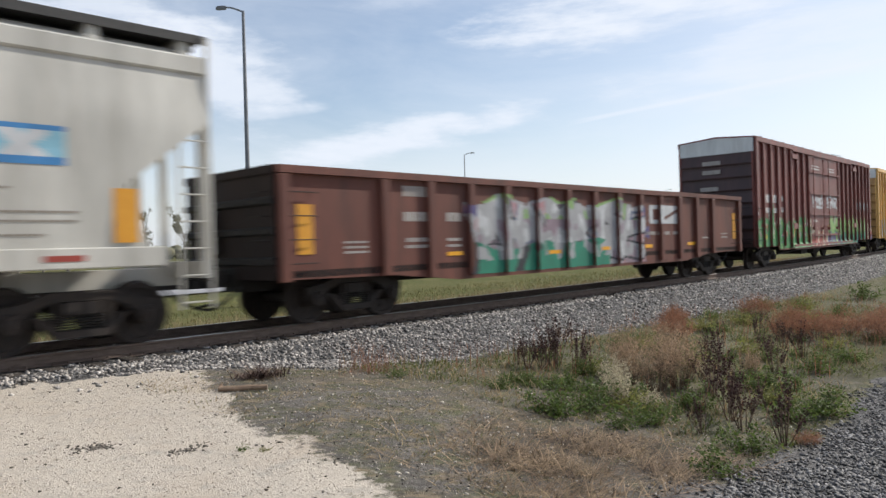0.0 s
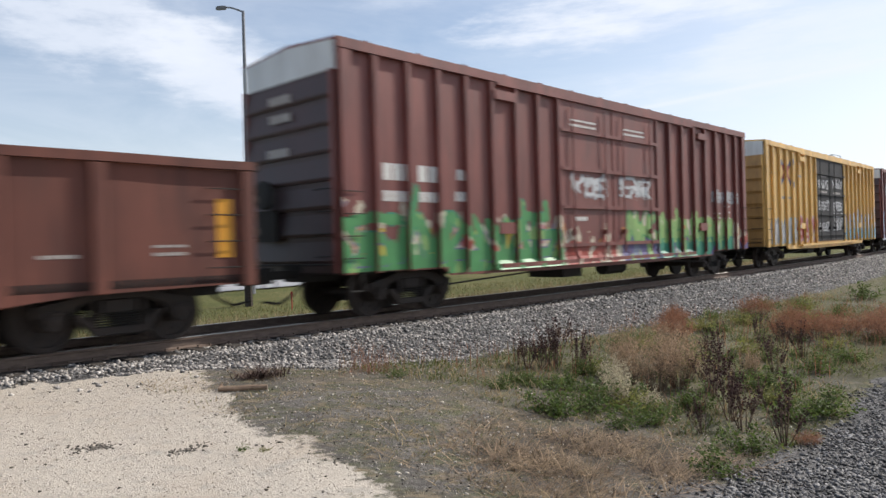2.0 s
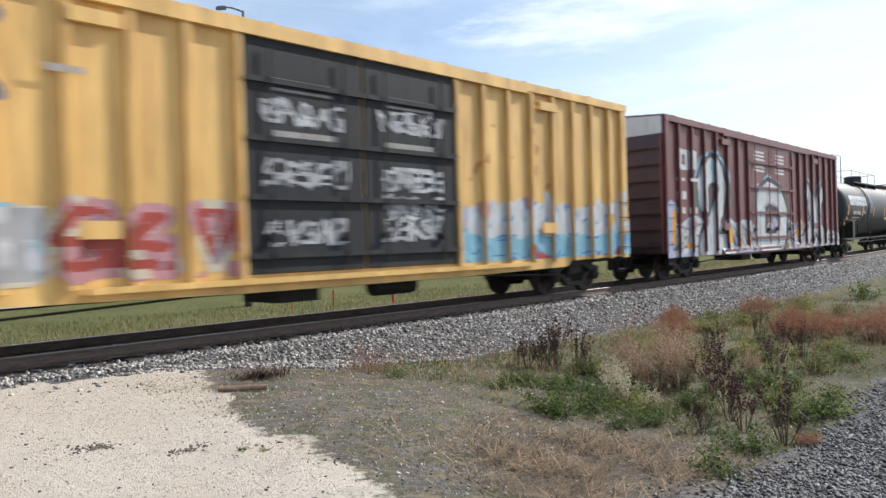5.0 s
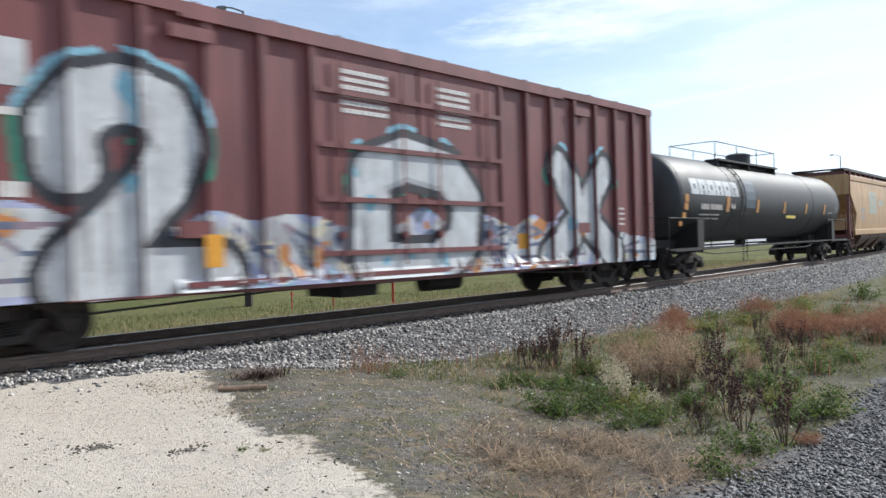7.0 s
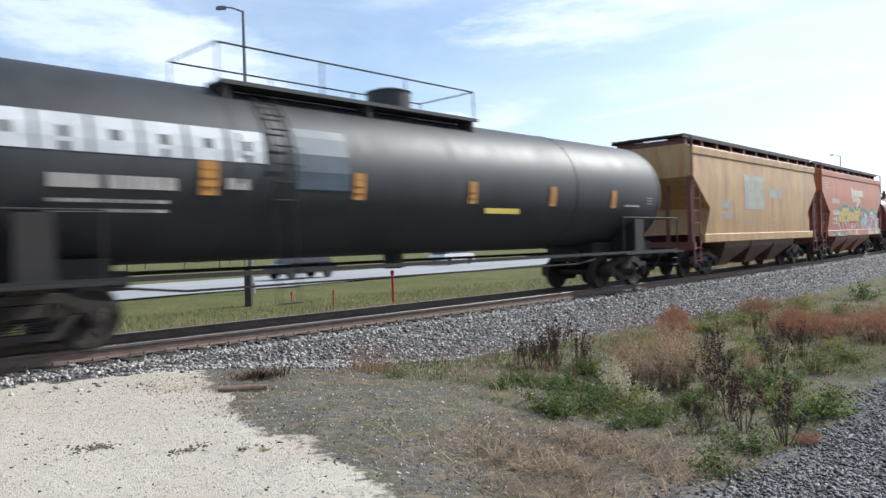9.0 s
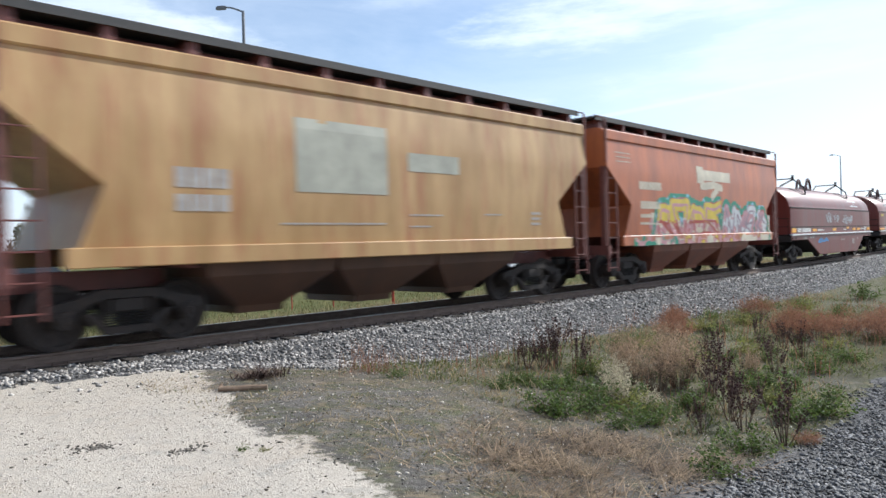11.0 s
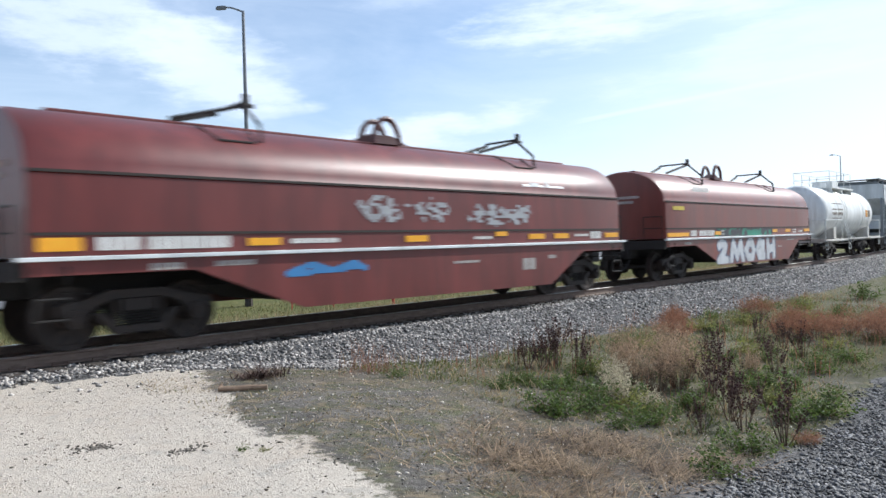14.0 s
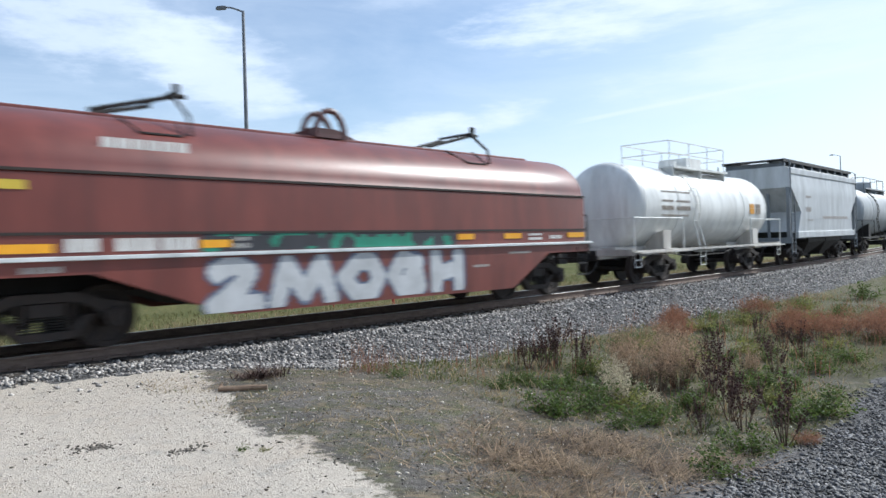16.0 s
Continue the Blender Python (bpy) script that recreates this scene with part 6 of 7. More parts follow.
keep = (yh + rng.normal(0, 0.2, 26000) < 2.5 + 0.09 * np.maximum(0, xh - 8.5) + 0.15 * np.sin(xh * 2.3)) & (xh > 4.7 + 0.5 * (2.4 - yh))
stones("stone_heap", np.column_stack([xh, yh])[keep], rng.uniform(0.016, 0.056, keep.sum()), stone_dark, "dark crushed stone at the edge of the weeds", "stones")
xg, yg = rng.uniform(0.2, 4.2, 15000), rng.uniform(2.6, 9.6, 15000)
keep = xg < np.interp(yg, EDGE_Y, EDGE_X) + 0.08 * np.sin(yg * 5.3 + 1) + rng.normal(0, 0.28, 15000) * (rng.uniform(size=15000) < 0.6)
stones("gravel_chips", np.column_stack([xg, yg])[keep], 0.005 + 0.013 * rng.uniform(0, 1, keep.sum()) ** 1.5, stone_pale, "pale limestone gravel of the crossing", "gravel", 0.15)
xd, yd = rng.uniform(3.4, 9.5, 5200), rng.uniform(2.7, 9.3, 5200)
stones("pebbles", np.column_stack([xd, yd]), 0.008 + 0.034 * rng.uniform(0, 1, 5200) ** 5, stone_pale, "small pale pebbles strewn on the dirt", "pebbles", 0.2)
xc, yc = rng.uniform(0.6, 3.9, 240), rng.uniform(3.0, 9.4, 240)
stones("soil_clods", np.column_stack([xc, yc]), 0.007 + 0.028 * rng.uniform(0, 1, 240) ** 3, clod_brown, "dark crumbs of soil on pale gravel", "soil", 0.2)
for cx, cy, n, r in ((2.17, 6.33, 110, 0.1), (2.66, 5.68, 90, 0.08), (2.0, 6.5, 16, 0.1), (3.45, 6.6, 24, 0.16), (3.2, 5.35, 10, 0.08), (3.3, 4.6, 12, 0.08)):
    pts = np.column_stack([rng.normal(cx, r, n), rng.normal(cy, r * 0.7, n)])
    stones("soil_lump", pts, rng.uniform(0.008, 0.034, n), clod_brown, "small heap of dark soil crumbs", "soil", 0.2)

grass_green = surface("green_grass_blade", (0.075, 0.098, 0.024), (0.18, 0.185, 0.06), 3, rough=0.7, bump=0, vary=0.45, thin=0.45)
grass_tan = surface("dry_tan_grass", (0.26, 0.19, 0.10), (0.42, 0.33, 0.19), 3, rough=0.8, bump=0, vary=0.4, thin=0.45)
straw_brown = surface("dead_brown_straw", (0.12, 0.08, 0.052), (0.41, 0.3, 0.19), 3, rough=0.9, bump=0, vary=0.65, thin=0.25)
leaf_green = surface("weed_leaf_green", (0.06, 0.1, 0.02), (0.15, 0.2, 0.055), 6, rough=0.6, bump=0, vary=0.5, thin=0.45)
dock_maroon = surface("maroon_seed_head", (0.045, 0.022, 0.02), (0.105, 0.05, 0.042), 9, rough=0.9, bump=0, vary=0.4)
stem_brown = surface("brown_weed_stem", (0.07, 0.045, 0.03), (0.14, 0.09, 0.055), 6, rough=0.9, bump=0)
plume_tan = surface("feathery_tan_plume", (0.33, 0.225, 0.145), (0.5, 0.365, 0.25), 6, rough=0.9, bump=0, vary=0.3, thin=0.45)
plume_pale = surface("feathery_pale_plume", (0.5, 0.44, 0.3), (0.68, 0.62, 0.46), 6, rough=0.9, bump=0, vary=0.3, thin=0.45)
brush_red = surface("reddish_dry_brush", (0.22, 0.1, 0.06), (0.4, 0.2, 0.125), 6, rough=0.9, bump=0, vary=0.35, thin=0.45)

# grass behind the track, beside it and among the weeds
xf = rng.uniform(-4, 55, 20000)
grass("tall_grass", track_side(xf, 2.9 + rng.gamma(1.6, 0.8, 20000)), 0.36, 0.010, 0.5, grass_tan, "dry tan grass fringe behind the track", "grass")
xf = rng.uniform(-4, 60, 16000)
grass("field_grass", track_side(xf, rng.uniform(4.4, 13, 16000)), 0.17, 0.011, 0.7, surface("dull_olive_grass", (0.1, 0.1, 0.034), (0.22, 0.19, 0.08), 3, rough=0.8, bump=0, vary=0.4, thin=0.4), "green grass of the verge between track and road", "grass")
xw, yw = rng.uniform(6.5, 26, 27000), rng.uniform(2.8, 9.6, 27000)
patch = np.array([noise.noise(Vector((a * 0.7, b * 0.9, 2.0))) for a, b in zip(xw, yw)])
keep = (patch > -0.2) & (yw < TRACK_Y - 2.9) & (xw + yw * 0.35 > 8.6) & (yw > 2.75 + 0.1 * np.maximum(0, xw - 8))
grass("weedy_grass", np.column_stack([xw, yw])[keep], 0.11, 0.0085, 1.3, grass_green, "low green grass and seedlings among the weeds", "grass")
xw, yw = rng.uniform(6.5, 28, 7000), rng.uniform(2.8, 9.6, 7000)
patch = np.array([noise.noise(Vector((a * 0.6, b * 0.8, 9.0))) for a, b in zip(xw, yw)])
keep = (patch > 0.02) & (yw < TRACK_Y - 2.7) & (xw + yw * 0.35 > 8.2) & (yw > 2.9 + 0.1 * np.maximum(0, xw - 8))
grass("dry_grass", np.column_stack([xw, yw])[keep], 0.2, 0.006, 0.8, grass_tan, "thin dry grass among the weeds", "grass")
xk, yk = rng.uniform(3.3, 8.5, 5200), rng.uniform(2.7, 9.0, 5200)
stones("dirt_crumbs", np.column_stack([xk, yk]), 0.005 + 0.022 * rng.uniform(0, 1, 5200) ** 4, surface("grey_brown_crumbs", (0.10, 0.088, 0.075), (0.24, 0.212, 0.18), 20, rough=1, bump=0.4, vary=0.5, spec=0.1), "grey-brown crumbs of dry soil", "soil", 0.15)
xk, yk = rng.normal(6.2, 0.35, 420), rng.normal(4.05, 0.22, 420)
stones("turned_soil", np.column_stack([xk, yk]), 0.012 + 0.05 * rng.uniform(0, 1, 420) ** 4, surface("turned_dark_soil", (0.045, 0.037, 0.03), (0.11, 0.09, 0.072), 20, rough=1, bump=0.5, vary=0.5, spec=0.1), "ridge of dark turned soil", "soil", 0.2)
xs, ys = rng.normal(5.4, 0.85, 12000), rng.normal(3.5, 0.62, 12000)
mat = np.array([noise.noise(Vector((a * 1.6, b * 2.2, 5.0))) for a, b in zip(xs, ys)])
keep = (ys > 2.6) & (xs > 3.7) & (mat + rng.normal(0, 0.2, 12000) > 0.0)
grass("dead_straw", np.column_stack([xs, ys])[keep], 0.13, 0.0042, 2.5, straw_brown, "matted dead brown straw lying on the dirt", "straw")
xs, ys = rng.uniform(3.5, 9.5, 15000), rng.uniform(2.8, 9, 15000)
keep = np.array([noise.noise(Vector((a * 1.9, b * 1.9, 31.0))) for a, b in zip(xs, ys)]) + rng.normal(0, 0.15, 15000) > 0.08
grass("loose_straw", np.column_stack([xs, ys])[keep], 0.075, 0.0042, 2.8, grass_tan, "thin scattered straw on the dirt", "straw")
tuft = [(rng.uniform(3.6, 8.5), rng.uniform(3.4, 9.0)) for i in range(170)]
wide = rng.uniform(0.05, 0.2, 170)
pts = np.concatenate([np.column_stack([rng.normal(a, q, 34), rng.normal(b, q * 0.8, 34)]) for (a, b), q in zip(tuft, wide)])
grass("grass_tufts", pts, 0.036, 0.005, 1.9, grass_green, "small green tufts on the bare dirt", "grass")


xs, ys = rng.normal(6.6, 0.26, 130), rng.normal(8.05, 0.13, 130)
grass("thin_red_grass", np.column_stack([xs, ys]), 0.55, 0.0026, 0.5, brush_red, "thin upright reddish grass at the foot of the ballast", "grass")
xs, ys = rng.uniform(7.5, 26, 1500), rng.uniform(3, 9.4, 1500)
keep = (xs + ys * 0.35 > 10) & (ys < TRACK_Y - 2.6) & (ys > 3.1 + 0.1 * np.maximum(0, xs - 8))
grass("red_stalks", np.column_stack([xs, ys])[keep], 0.38, 0.004, 0.35, brush_red, "scattered reddish dry stalks among the weeds", "grass")


# ---------------------------------------------------------------- weeds, each a plant of its own
def stems_and_leaves(kind, seed):
    """Corners and triangles of a plant one metre high: its stems, and its leaves or seed heads."""
    r = np.random.default_rng(seed)
    sv, sf, lv, lf = [], [], [], []

    def stem(a, b, t):
        a, b = np.array(a), np.array(b)
        d = b - a
        s = np.cross(d, (0.3, 0.5, 0.1))
        s = s / (np.linalg.norm(s) + 1e-9) * t
        u = np.cross(d, s)
        u = u / (np.linalg.norm(u) + 1e-9) * t
        q = len(sv)
        sv.extend([a + s, a - s * 0.5 + u, a - s * 0.5 - u, b])
        sf.extend([(q, q + 1, q + 3), (q + 1, q + 2, q + 3), (q + 2, q, q + 3)])

    def leaf(c, d, size, wide=0.4):
        d = np.array(d) / (np.linalg.norm(d) + 1e-9)
        s = np.cross(d, r.normal(size=3))
        s = s / (np.linalg.norm(s) + 1e-9) * size * wide
        nrm = np.cross(d, s) * 0.5
        q = len(lv)
        lv.extend([c, c + d * size * 0.5 + s + nrm, c + d * size, c + d * size * 0.5 - s + nrm, c + d * size * 0.5 - nrm * 0.3])
        lf.extend([(q, q + 1, q + 4), (q + 1, q + 2, q + 4), (q + 2, q + 3, q + 4), (q + 3, q, q + 4)])
    if kind == "leafy":
        for i in range(34):
            a = r.uniform(0, 6.28)
            out, hh = r.uniform(0.1, 0.95), r.uniform(0.3, 1.0)
            base = np.array((0.12 * math.cos(a), 0.12 * math.sin(a), 0))
            tip = np.array((out * math.cos(a), out * math.sin(a), hh * (1.05 - 0.5 * out)))
            stem(base, tip, 0.008)
            for k in range(22):
                c = base + (tip - base) * r.uniform(0.2, 1.0) + r.normal(0, 0.05, 3) * (1, 1, 0.6)
                leaf(c, r.normal(size=3) * (1, 1, 0.5) + (0, 0, 0.3), r.uniform(0.05, 0.11), 0.3)
    elif kind == "dock":
        for i in range(9):
            a, out, hh = r.uniform(0, 6.28), r.uniform(0.06, 0.48), r.uniform(0.5, 1.0)
            base = np.array((0.05 * math.cos(a), 0.05 * math.sin(a), 0))
            tip = np.array((out * math.cos(a), out * math.sin(a), hh))
            stem(base, tip, 0.011)
            for k in range(2):
                f = r.uniform(0.35, 0.7)
                b = base + (tip - base) * f
                e = b + np.array((r.normal(0, 0.045), r.normal(0, 0.045), r.uniform(0.16, 0.3)))
                stem(b, e, 0.008)
                for j in range(10):
                    leaf(b + (e - b) * r.uniform(0.25, 1) + r.normal(0, 0.012, 3), r.normal(size=3), r.uniform(0.02, 0.036), 0.6)
            for j in range(34):
                leaf(base + (tip - base) * r.uniform(0.42, 1.04) + r.normal(0, 0.009, 3), r.normal(size=3) + (0, 0, 0.8), r.uniform(0.018, 0.038), 0.5)
    else:
        count, wide = (130, 0.38) if kind == "plume" else (190, 0.72)
        for i in range(count):
            a = r.uniform(0, 6.28)
            out, hh = wide * r.uniform(0, 1) ** 0.7, r.uniform(0.45, 1.0)
            base = np.array((0.08 * math.cos(a), 0.08 * math.sin(a), 0)) * (1 if kind == "plume" else 3)
            tip = np.array((out * math.cos(a), out * math.sin(a), hh * (1 - 0.45 * out)))
            stem(base, tip, 0.0028)
            for k in range(13):
                f = r.uniform(0.45, 1.02)
                leaf(base + (tip - base) * f + r.normal(0, 0.025, 3), (tip - base) * 0.6 + r.normal(0, 0.45, 3), r.uniform(0.025, 0.075) if kind == "plume" else r.uniform(0.035, 0.1), 0.085 if kind == "plume" else 0.09)
    return sv, sf, lv, lf


def weed(kind, seed, leaf_material, label, category):
    sv, sf, lv, lf = stems_and_leaves(kind, seed)
    ob = thing("weed", label, category, "weeds beside the ballast")
    part("stem", joined("stem", sv, sf, stem_brown), None, ob)
    tagged(part("foliage" if kind == "leafy" else "seed_head", joined("foliage", lv, lf, leaf_material), None, ob), kind="stuff")
    return ob


BUSHES = {
    ("leafy", "low leafy green weed", "weed"): (leaf_green, (6.83, 5.03, 0.55), (7.45, 4.98, 0.52), (8.25, 5.12, 0.5), (7.61, 4.24, 0.4), (6.06, 2.72, 0.36), (7.33, 2.95, 0.42), (9.25, 3.23, 0.48), (9.77, 3.04, 0.5), (10.79, 4.16, 0.46), (8.98, 4.34, 0.48), (26.7, 6.9, 0.75),
                                                (17.95, 8.15, 0.4), (21.8, 8.3, 0.45), (12.7, 4.05, 0.52), (6.51, 7.45, 0.2), (7.09, 4.3, 0.34), (8.4, 5.88, 0.35), (11.1, 3.86, 0.46), (14.2, 3.98, 0.46), (21.2, 6.17, 0.4), (23.2, 7.8, 0.36), (2.99, 5.35, 0.09)),
    ("leafy", "bright leafy weed with yellowing leaves", "weed"): (surface("yellowing_leaf_green", (0.17, 0.19, 0.045), (0.30, 0.29, 0.09), 6, rough=0.6, bump=0, vary=0.5, thin=0.45), (8.0, 4.7, 0.4), (9.6, 6.2, 0.4), (11.5, 5.6, 0.45), (13.4, 5.4, 0.45), (10.0, 3.7, 0.4), (15.4, 7.2, 0.5), (17.2, 7.0, 0.45), (19.6, 6.4, 0.45), (12.4, 6.8, 0.4), (3.1, 5.2, 0.07), (22.0, 7.2, 0.5), (15.6, 4.6, 0.4)),
    ("dock", "upright dead dock with maroon seed stalks", "weed"): (dock_maroon, (9.1, 7.2, 0.62), (9.39, 6.84, 0.85), (9.5, 7.0, 0.8), (9.2, 6.95, 0.7), (9.7, 6.7, 0.75), (9.62, 6.41, 0.48), (10.24, 4.64, 0.95), (8.8, 3.78, 0.75), (15.3, 5.99, 0.62), (13.9, 4.62, 0.75), (7.81, 3.68, 0.5), (8.34, 3.45, 0.68), (12.2, 4.5, 0.65), (12.3, 5.44, 0.7), (9.1, 3.95, 0.7), (9.9, 4.5, 0.8), (9.2, 7.5, 0.45), (14.6, 5.2, 0.65), (13.2, 5.0, 0.6), (8.1, 2.9, 0.85)),
    ("plume", "tall feathery tan grass clump", "grass clump"): (plume_tan, (9.55, 5.6, 0.8), (9.9, 5.95, 0.9), (9.9, 5.0, 1.0), (10.6, 5.6, 0.95), (9.5, 5.15, 0.9), (11.63, 4.65, 0.55)),
    ("plume", "small pale bleached grass clump", "grass clump"): (plume_pale, (8.9, 5.5, 0.6), (8.1, 4.95, 0.66), (8.3, 4.6, 0.4), (10.9, 5.1, 0.3)),
    ("brush", "rounded reddish dry brush", "bush"): (brush_red, (19.3, 7.54, 0.75), (16.6, 5.18, 0.75), (17.4, 4.25, 0.9), (13.8, 7.11, 0.6), (17.8, 6.15, 0.7), (18.0, 5.14, 0.7), (8.33, 2.74, 0.22), (16.9, 8.6, 0.55), (16.0, 5.6, 0.7), (18.6, 4.3, 0.9), (15.4, 7.9, 0.55)),
}
seedling = random.Random(19)
low_green = [(x, y, seedling.uniform(0.16, 0.34)) for x, y in ((seedling.uniform(6.8, 19), seedling.uniform(3.0, 7.9)) for i in range(60)) if x + 0.6 * y > 10.6 and y > 2.9 + 0.11 * max(0, x - 8)]
for number, ((kind, label, category), (material, *spots)) in enumerate(BUSHES.items()):
    if number == 0:
        spots = spots + low_green
    kinds = [weed(kind, 40 + number * 7 + i, material, label, category) for i in range(3)]
    for i, (x, y, size) in enumerate(spots):
        m = pose(x, y, ground_z(x, y) - 0.02, 0, 0, random.uniform(0, 360)) @ Matrix.Diagonal((size * random.uniform(0.9, 1.25), size * random.uniform(0.9, 1.25), size, 1))
        if i < 3:
            kinds[i].matrix_basis = m
        else:
            ob = copy_thing(kinds[i % 3], Matrix())
            ob.matrix_basis = m

# a broken branch and a clump of torn roots
bm = bmesh.new()
z0 = ground_z(4.28, 7.62)
pipe(bm, [(4.05, 7.76, z0 + 0.045), (4.2, 7.66, z0 + 0.04), (4.38, 7.57, z0 + 0.035), (4.52, 7.47, z0 + 0.03)], 0.032, 8)
tube(bm, (4.06, 7.75, z0 + 0.04), (4.1, 7.78, z0 + 0.09), 0.022, 7)
me = mesh_of("branch", bm, surface("weathered_bare_wood", (0.16, 0.10, 0.065), (0.34, 0.24, 0.16), 6, (1, 1, 5), 0.85, 0, 0.3), True)
tagged(new("broken_branch", me), "short weathered broken branch lying beside the gravel", "branch")
v, f = blades(np.column_stack([rng.normal(4.95, 0.16, 420), rng.normal(8.35, 0.09, 420), np.full(420, ground_z(4.95, 8.35))]), 0.16, 0.006, 1.6)
tagged(new("root_clump", joined("root_clump", v, f, surface("torn_brown_roots", (0.045, 0.025, 0.02), (0.13, 0.08, 0.06), 5, rough=1, bump=0, vary=0.4))), "torn brown clump of dead roots on the dirt", "roots")

# ---------------------------------------------------------------- the far side: posts, road, lamps, trees
def post(name, x, y, height, radius, material, label):
    bm = bmesh.new()
    z = ground_z(x, y)
    tube(bm, (x, y, z - 0.1), (x, y, z + height), radius, 8, radius * 0.9)
    if radius < 0.06:
        box(bm, x - radius * 1.6, x + radius * 1.6, y - 0.01, y + 0.01, z + height - 0.18, z + height - 0.02)
    return tagged(new(name, mesh_of(name, bm, material, True)), label, "post", "posts in the verge")


post_red = surface("red_marker_paint", (0.36, 0.035, 0.02), (0.46, 0.06, 0.035), 8, rough=0.6)
post("marker_post", 17.2, 19.7, 1.3, 0.05, post_red, "slim red marker post in the grass verge")
post("wooden_post", 14.25, 24.7, 1.45, 0.16, sleeper_wood, "thick weathered wooden post in the grass verge")
post("marker_stake", 14.67, 22.4, 0.68, 0.025, post_red, "thin faded red stake in the grass verge")
post("marker_stake", 15.87, 21.5, 0.64, 0.025, post_red, "thin faded red stake in the grass verge")

road_grey = surface("light_worn_concrete", (0.26, 0.26, 0.265), (0.36, 0.36, 0.36), 0.5, (0.2, 1, 1), 0.85, 0, 0.2, stain=(0.18, 0.18, 0.18), stain_amount=0.4, stain_stretch=(0.05, 0.8, 1))
bm = bmesh.new()
rows = []
for x in list(range(-260, -20, 20)) + list(range(-20, 90, 5)) + list(range(90, 340, 20)):
    rows.append([bm.verts.new((x, y0 + y1 * x, max(ground_z(x, y0 + y1 * x), ground_z(x, y0 + y1 * x + 3)) + 0.06)) for y0, y1 in ((29.2, 0.12), (33.2, 0.126), (37.2, 0.13), (41.5, 0.135))])
for a, b in zip(rows, rows[1:]):
    for i in range(3):
        bm.faces.new((a[i], b[i], b[i + 1], a[i + 1]))
road = tagged(new("road", mesh_of("road", bm, road_grey)), "pale grey paved road running beyond the grass verge", "road", kind="structure")

pole_steel = surface("dull_galvanised_pole", (0.14, 0.15, 0.165), (0.22, 0.23, 0.245), 4, rough=0.55, metal=0.4, bump=0.05)


def street_lamp(x, y, top, aim, pole_steel=pole_steel):
    """A tapered pole with a curved arm towards aim degrees and a flat lamp head."""
    ob = thing("street_lamp", "tall grey street lamp with one curved arm beside the road", "street lamp", "lamps along the road")
    ob.location = (x, y, ground_z(x, y))
    h = top - ob.location.z
    c, s = math.cos(radians(aim)), math.sin(radians(aim))
    bm = bmesh.new()
    tube(bm, (0, 0, -0.1), (0, 0, h - 0.15), 0.13, 12, 0.065)
    tube(bm, (0, 0, 0), (0, 0, 0.5), 0.2, 12, 0.18)
    part("pole", bm, pole_steel, ob, smooth=True)
    bm = bmesh.new()
    pts = [(c * q, s * q, h - 0.2 + 0.28 * math.sin(min(1, q / 0.85) * 1.5)) for q in (0, 0.2, 0.4, 0.6, 0.85)]
    pipe(bm, pts, 0.04, 8)
    part("arm", bm, pole_steel, ob, smooth=True)
    bm = bmesh.new()
    ring = lambda q, w, t: [(c * q - s * w, s * q + c * w, h + 0.08 + t), (c * q + s * w, s * q - c * w, h + 0.08 + t), (c * q + s * w * 0.8, s * q - c * w * 0.8, h + 0.08 - 0.1), (c * q - s * w * 0.8, s * q + c * w * 0.8, h + 0.08 - 0.1)]
    loft(bm, [ring(0.8, 0.05, 0.04), ring(0.92, 0.1, 0.05), ring(1.15, 0.11, 0.045), ring(1.28, 0.06, 0.0)])
    part("lamp_head", bm, pole_steel, ob, "flat oval lamp head", smooth=True)


street_lamp(17.1, 29.4, 12.45, 128)
# far lamps only: distance haze mixed into the steel as a paler grey
hazed_steel = surface("galvanised_pole_with_haze", (0.42, 0.44, 0.46), (0.55, 0.57, 0.6), 4, rough=0.5, bump=0.05)
street_lamp(66.0, 61.3, 12.8, -52, hazed_steel)
street_lamp(103.0, 29.0, 11.7, 120, hazed_steel)
street_lamp(150.0, 78.0, 12.5, -52, hazed_steel)

bark = surface("grey_brown_bark", (0.14, 0.115, 0.1), (0.26, 0.225, 0.195), 4, (1, 1, 0.3), 0.95, 0, 0.3)
leaf_far = surface("thin_autumn_leaves", (0.05, 0.07, 0.02), (0.14, 0.13, 0.045), 2, rough=0.8, bump=0, vary=0.4, thin=0.45)


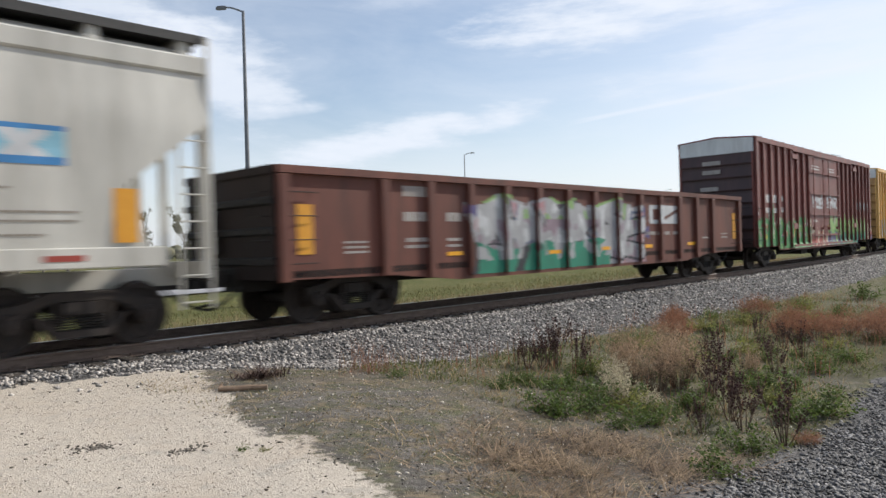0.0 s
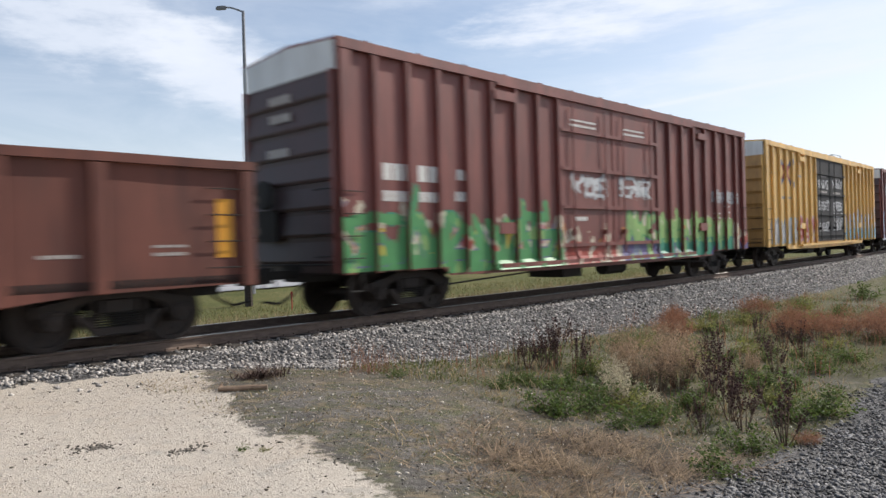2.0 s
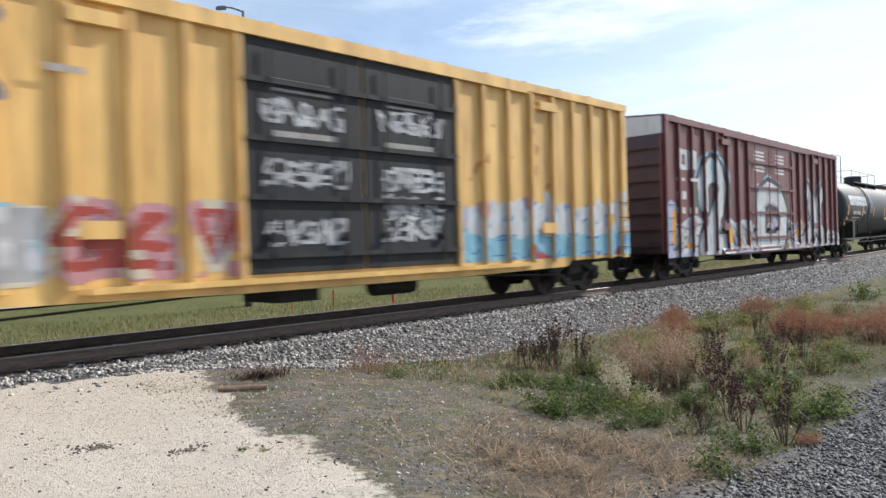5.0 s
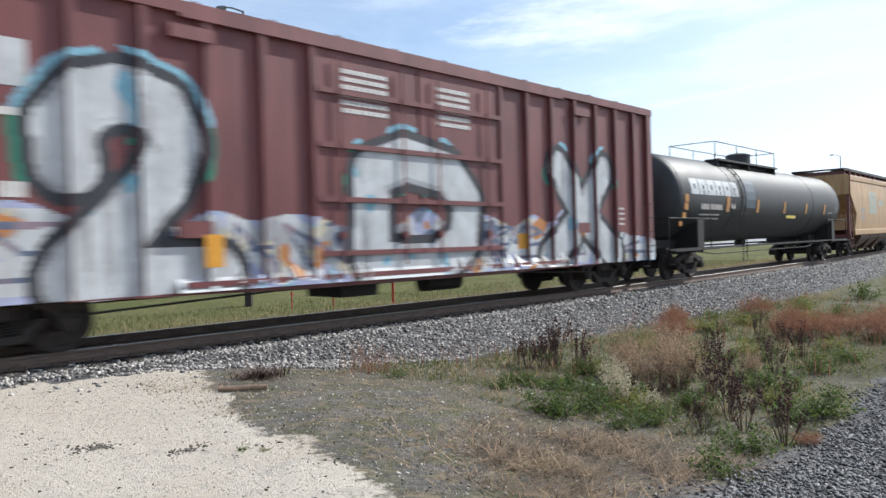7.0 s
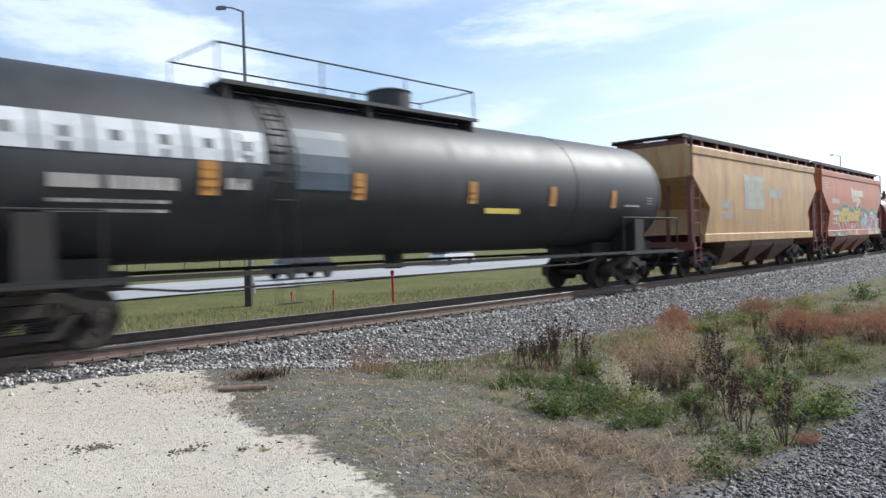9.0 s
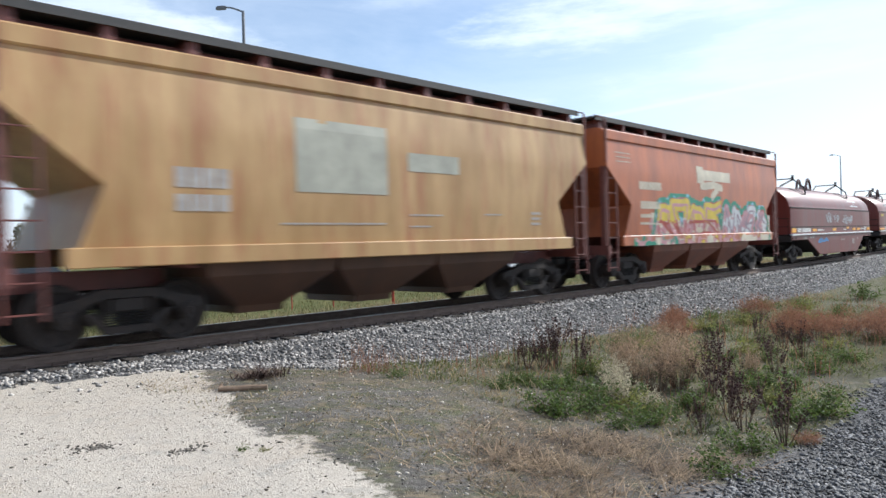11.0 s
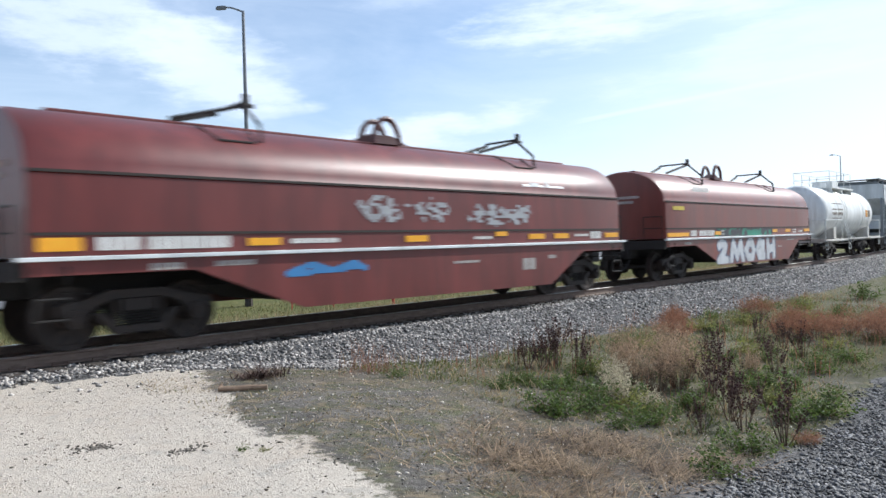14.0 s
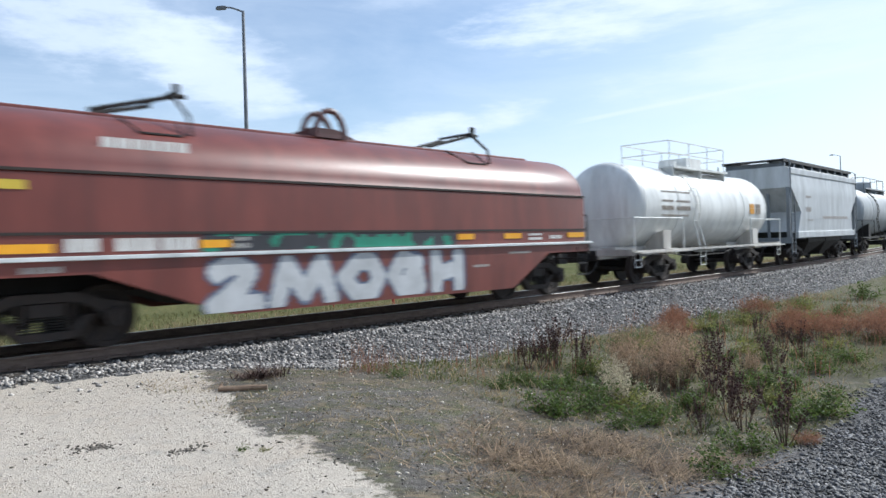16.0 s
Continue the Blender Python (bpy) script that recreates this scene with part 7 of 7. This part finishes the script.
def tree(x, y, height, leaves, seed):
    r = random.Random(seed)
    ob = thing("tree", "sparse autumn tree with bare upright branches beyond the road" if leaves < 400 else "small leafy tree beyond the road", "tree", "trees beyond the road")
    ob.location = (x, y, -0.6)
    bm = bmesh.new()
    tips = []

    def limb(a, d, length, radius, level):
        b = a + d * length
        tube(bm, a, b, radius, 6 if level < 2 else 4, radius * 0.6)
        if level == 3:
            tips.append((a, b))
            return
        for i in range(4 if level else 7):
            f = r.uniform(0.4, 1.0) if level else 0.25 + 0.75 * i / 6
            e = (d + Vector((r.gauss(0, 0.42), r.gauss(0, 0.42), r.gauss(0.15, 0.2)))).normalized()
            limb(a + d * length * f, e, length * r.uniform(0.38, 0.58), radius * (0.5 if level else 0.42), level + 1)
    limb(Vector((0, 0, -0.2)), Vector((0, 0, 1)), height * 0.62, height * 0.016, 0)
    part("trunk", bm, bark, ob, "trunk and forking limbs")
    v, f = [], []
    for i in range(leaves):
        a, b = r.choice(tips)
        c = a.lerp(b, r.random()) + Vector((r.gauss(0, 0.15), r.gauss(0, 0.15), r.gauss(0, 0.15)))
        q = len(v)
        for k in range(3):
            v.append(c + Vector((r.gauss(0, 0.13), r.gauss(0, 0.13), r.gauss(0, 0.13))))
        f.append((q, q + 1, q + 2))
    part("crown", joined("crown", [tuple(p) for p in v], f, leaf_far), None, ob, "thin scattered leaves")


for i, (x, y, height, leaves) in enumerate(((33, 84, 6.2, 900), (36, 86, 8.0, 150), (39, 82, 7.0, 900), (44, 83, 6.0, 150), (48, 84, 6.5, 150), (28, 88, 12.0, 300), (26, 90, 9.5, 200), (24, 92, 6.0, 900), (52, 95, 5.5, 900), (16, 95, 7.0, 300))):
    tree(x, y, height, leaves, i)

# a low wood along the horizon
count = 1500
a = rng.uniform(-0.3, 1.9, count)
d = rng.uniform(230, 300, count)
rise = np.abs(np.array([noise.noise(Vector((q * 9, 0, 3))) for q in a]))
base = ICO[None] * rng.uniform(0.6, 1.3, (count, 12, 1)) * rng.uniform(1.0, 2.6, (count, 1, 1))
pts = base + np.column_stack([d * np.cos(a), d * np.sin(a), -0.6 + rng.uniform(0, 1, count) * (2.0 + 6 * rise)])[:, None, :]
woods = new("far_woods", joined("far_woods", pts, (ICO_F[None] + 12 * np.arange(count)[:, None, None]).reshape(-1, 3), surface("hazy_far_foliage", (0.06, 0.07, 0.04), (0.14, 0.13, 0.075), 0.3, rough=1, bump=0, vary=0.4)))
tagged(woods, "low hazy wood along the far horizon", "woods", kind="stuff")

# ---------------------------------------------------------------- vehicles on the road
glass_dark = surface("tinted_vehicle_glass", (0.015, 0.017, 0.02), (0.02, 0.022, 0.025), 3, rough=0.1, bump=0)
tyre_black = surface("black_tyre_rubber", (0.015, 0.015, 0.015), (0.03, 0.03, 0.03), 8, rough=0.9)


def vehicle(label, paint, length, height):
    ob = thing("passenger_car", label, "car", "vehicles on the road")
    h = length / 2
    bm = bmesh.new()
    prof = [(-h, 0.35), (-h, 0.75), (-h + 0.15, 0.92), (-h + 1.1, 1.0), (h - 0.9, 1.0), (h - 0.05, 0.9), (h, 0.4)]
    prism(bm, prof, -0.9, 0.9)
    part("body", bm, paint, ob, bevel=0.05)
    bm = bmesh.new()
    loft(bm, [[(-h + 0.9 + k, -w, z), (h - 0.4 - k * 0.7, -w, z), (h - 0.4 - k * 0.7, w, z), (-h + 0.9 + k, w, z)] for z, k, w in ((1.0, 0, 0.86), (height - 0.05, 0.75, 0.7), (height, 0.85, 0.62))])
    part("cabin", bm, glass_dark, ob)
    bm = bmesh.new()
    box(bm, -h + 1.75, h - 1.0, -0.66, 0.66, height - 0.01, height + 0.03)
    part("roof", bm, paint, ob, bevel=0.01)
    for x in (-h + 0.85, h - 0.85):
        for y in (-0.8, 0.8):
            bm = bmesh.new()
            tube(bm, (0, -0.11, 0), (0, 0.11, 0), 0.33, 16)
            w = part("wheel", bm, tyre_black, ob)
            w.location = (x, y, 0.33)
    return ob


paint_dark = surface("dark_blue_car_paint", (0.012, 0.014, 0.02), (0.02, 0.023, 0.032), 2, rough=0.25, bump=0)
paint_white = surface("white_car_paint", (0.6, 0.6, 0.6), (0.7, 0.7, 0.7), 2, rough=0.25, bump=0)
dark_car = vehicle("dark blue car driving along the road", paint_dark, 4.7, 1.55)
white_car = vehicle("white car driving along the road", paint_white, 4.8, 1.7)


def on_road(x, y0, slope, way):
    y = y0 + slope * x
    return pose(x, y, max(ground_z(x, y), ground_z(x, y + 2)) + 0.07, 0, 0, math.degrees(math.atan(slope)) + (180 if way < 0 else 0))


# ---------------------------------------------------------------- what moves
def motions():
    times = [i * 0.5 for i in range(33)]
    for ob, place in cars:
        walk(ob, [(t, line_at(place - gone(t))) for t in times])
    walk(dark_car, [(t, on_road(26 + 25 * (t - 9), 35.2, 0.128, 1)) for t in times])
    walk(white_car, [(t, on_road(47 - 18 * (t - 9), 39.3, 0.133, -1)) for t in times])
    ticks = [i * 2 / FPS for i in range(241)]
    for w, x, start in wheelsets:
        walk(w, [(t, pose(x, 0, 0.457, 0, -(start - 0) - math.degrees(gone(t) / 0.457), 0)) for t in ticks])


motions()
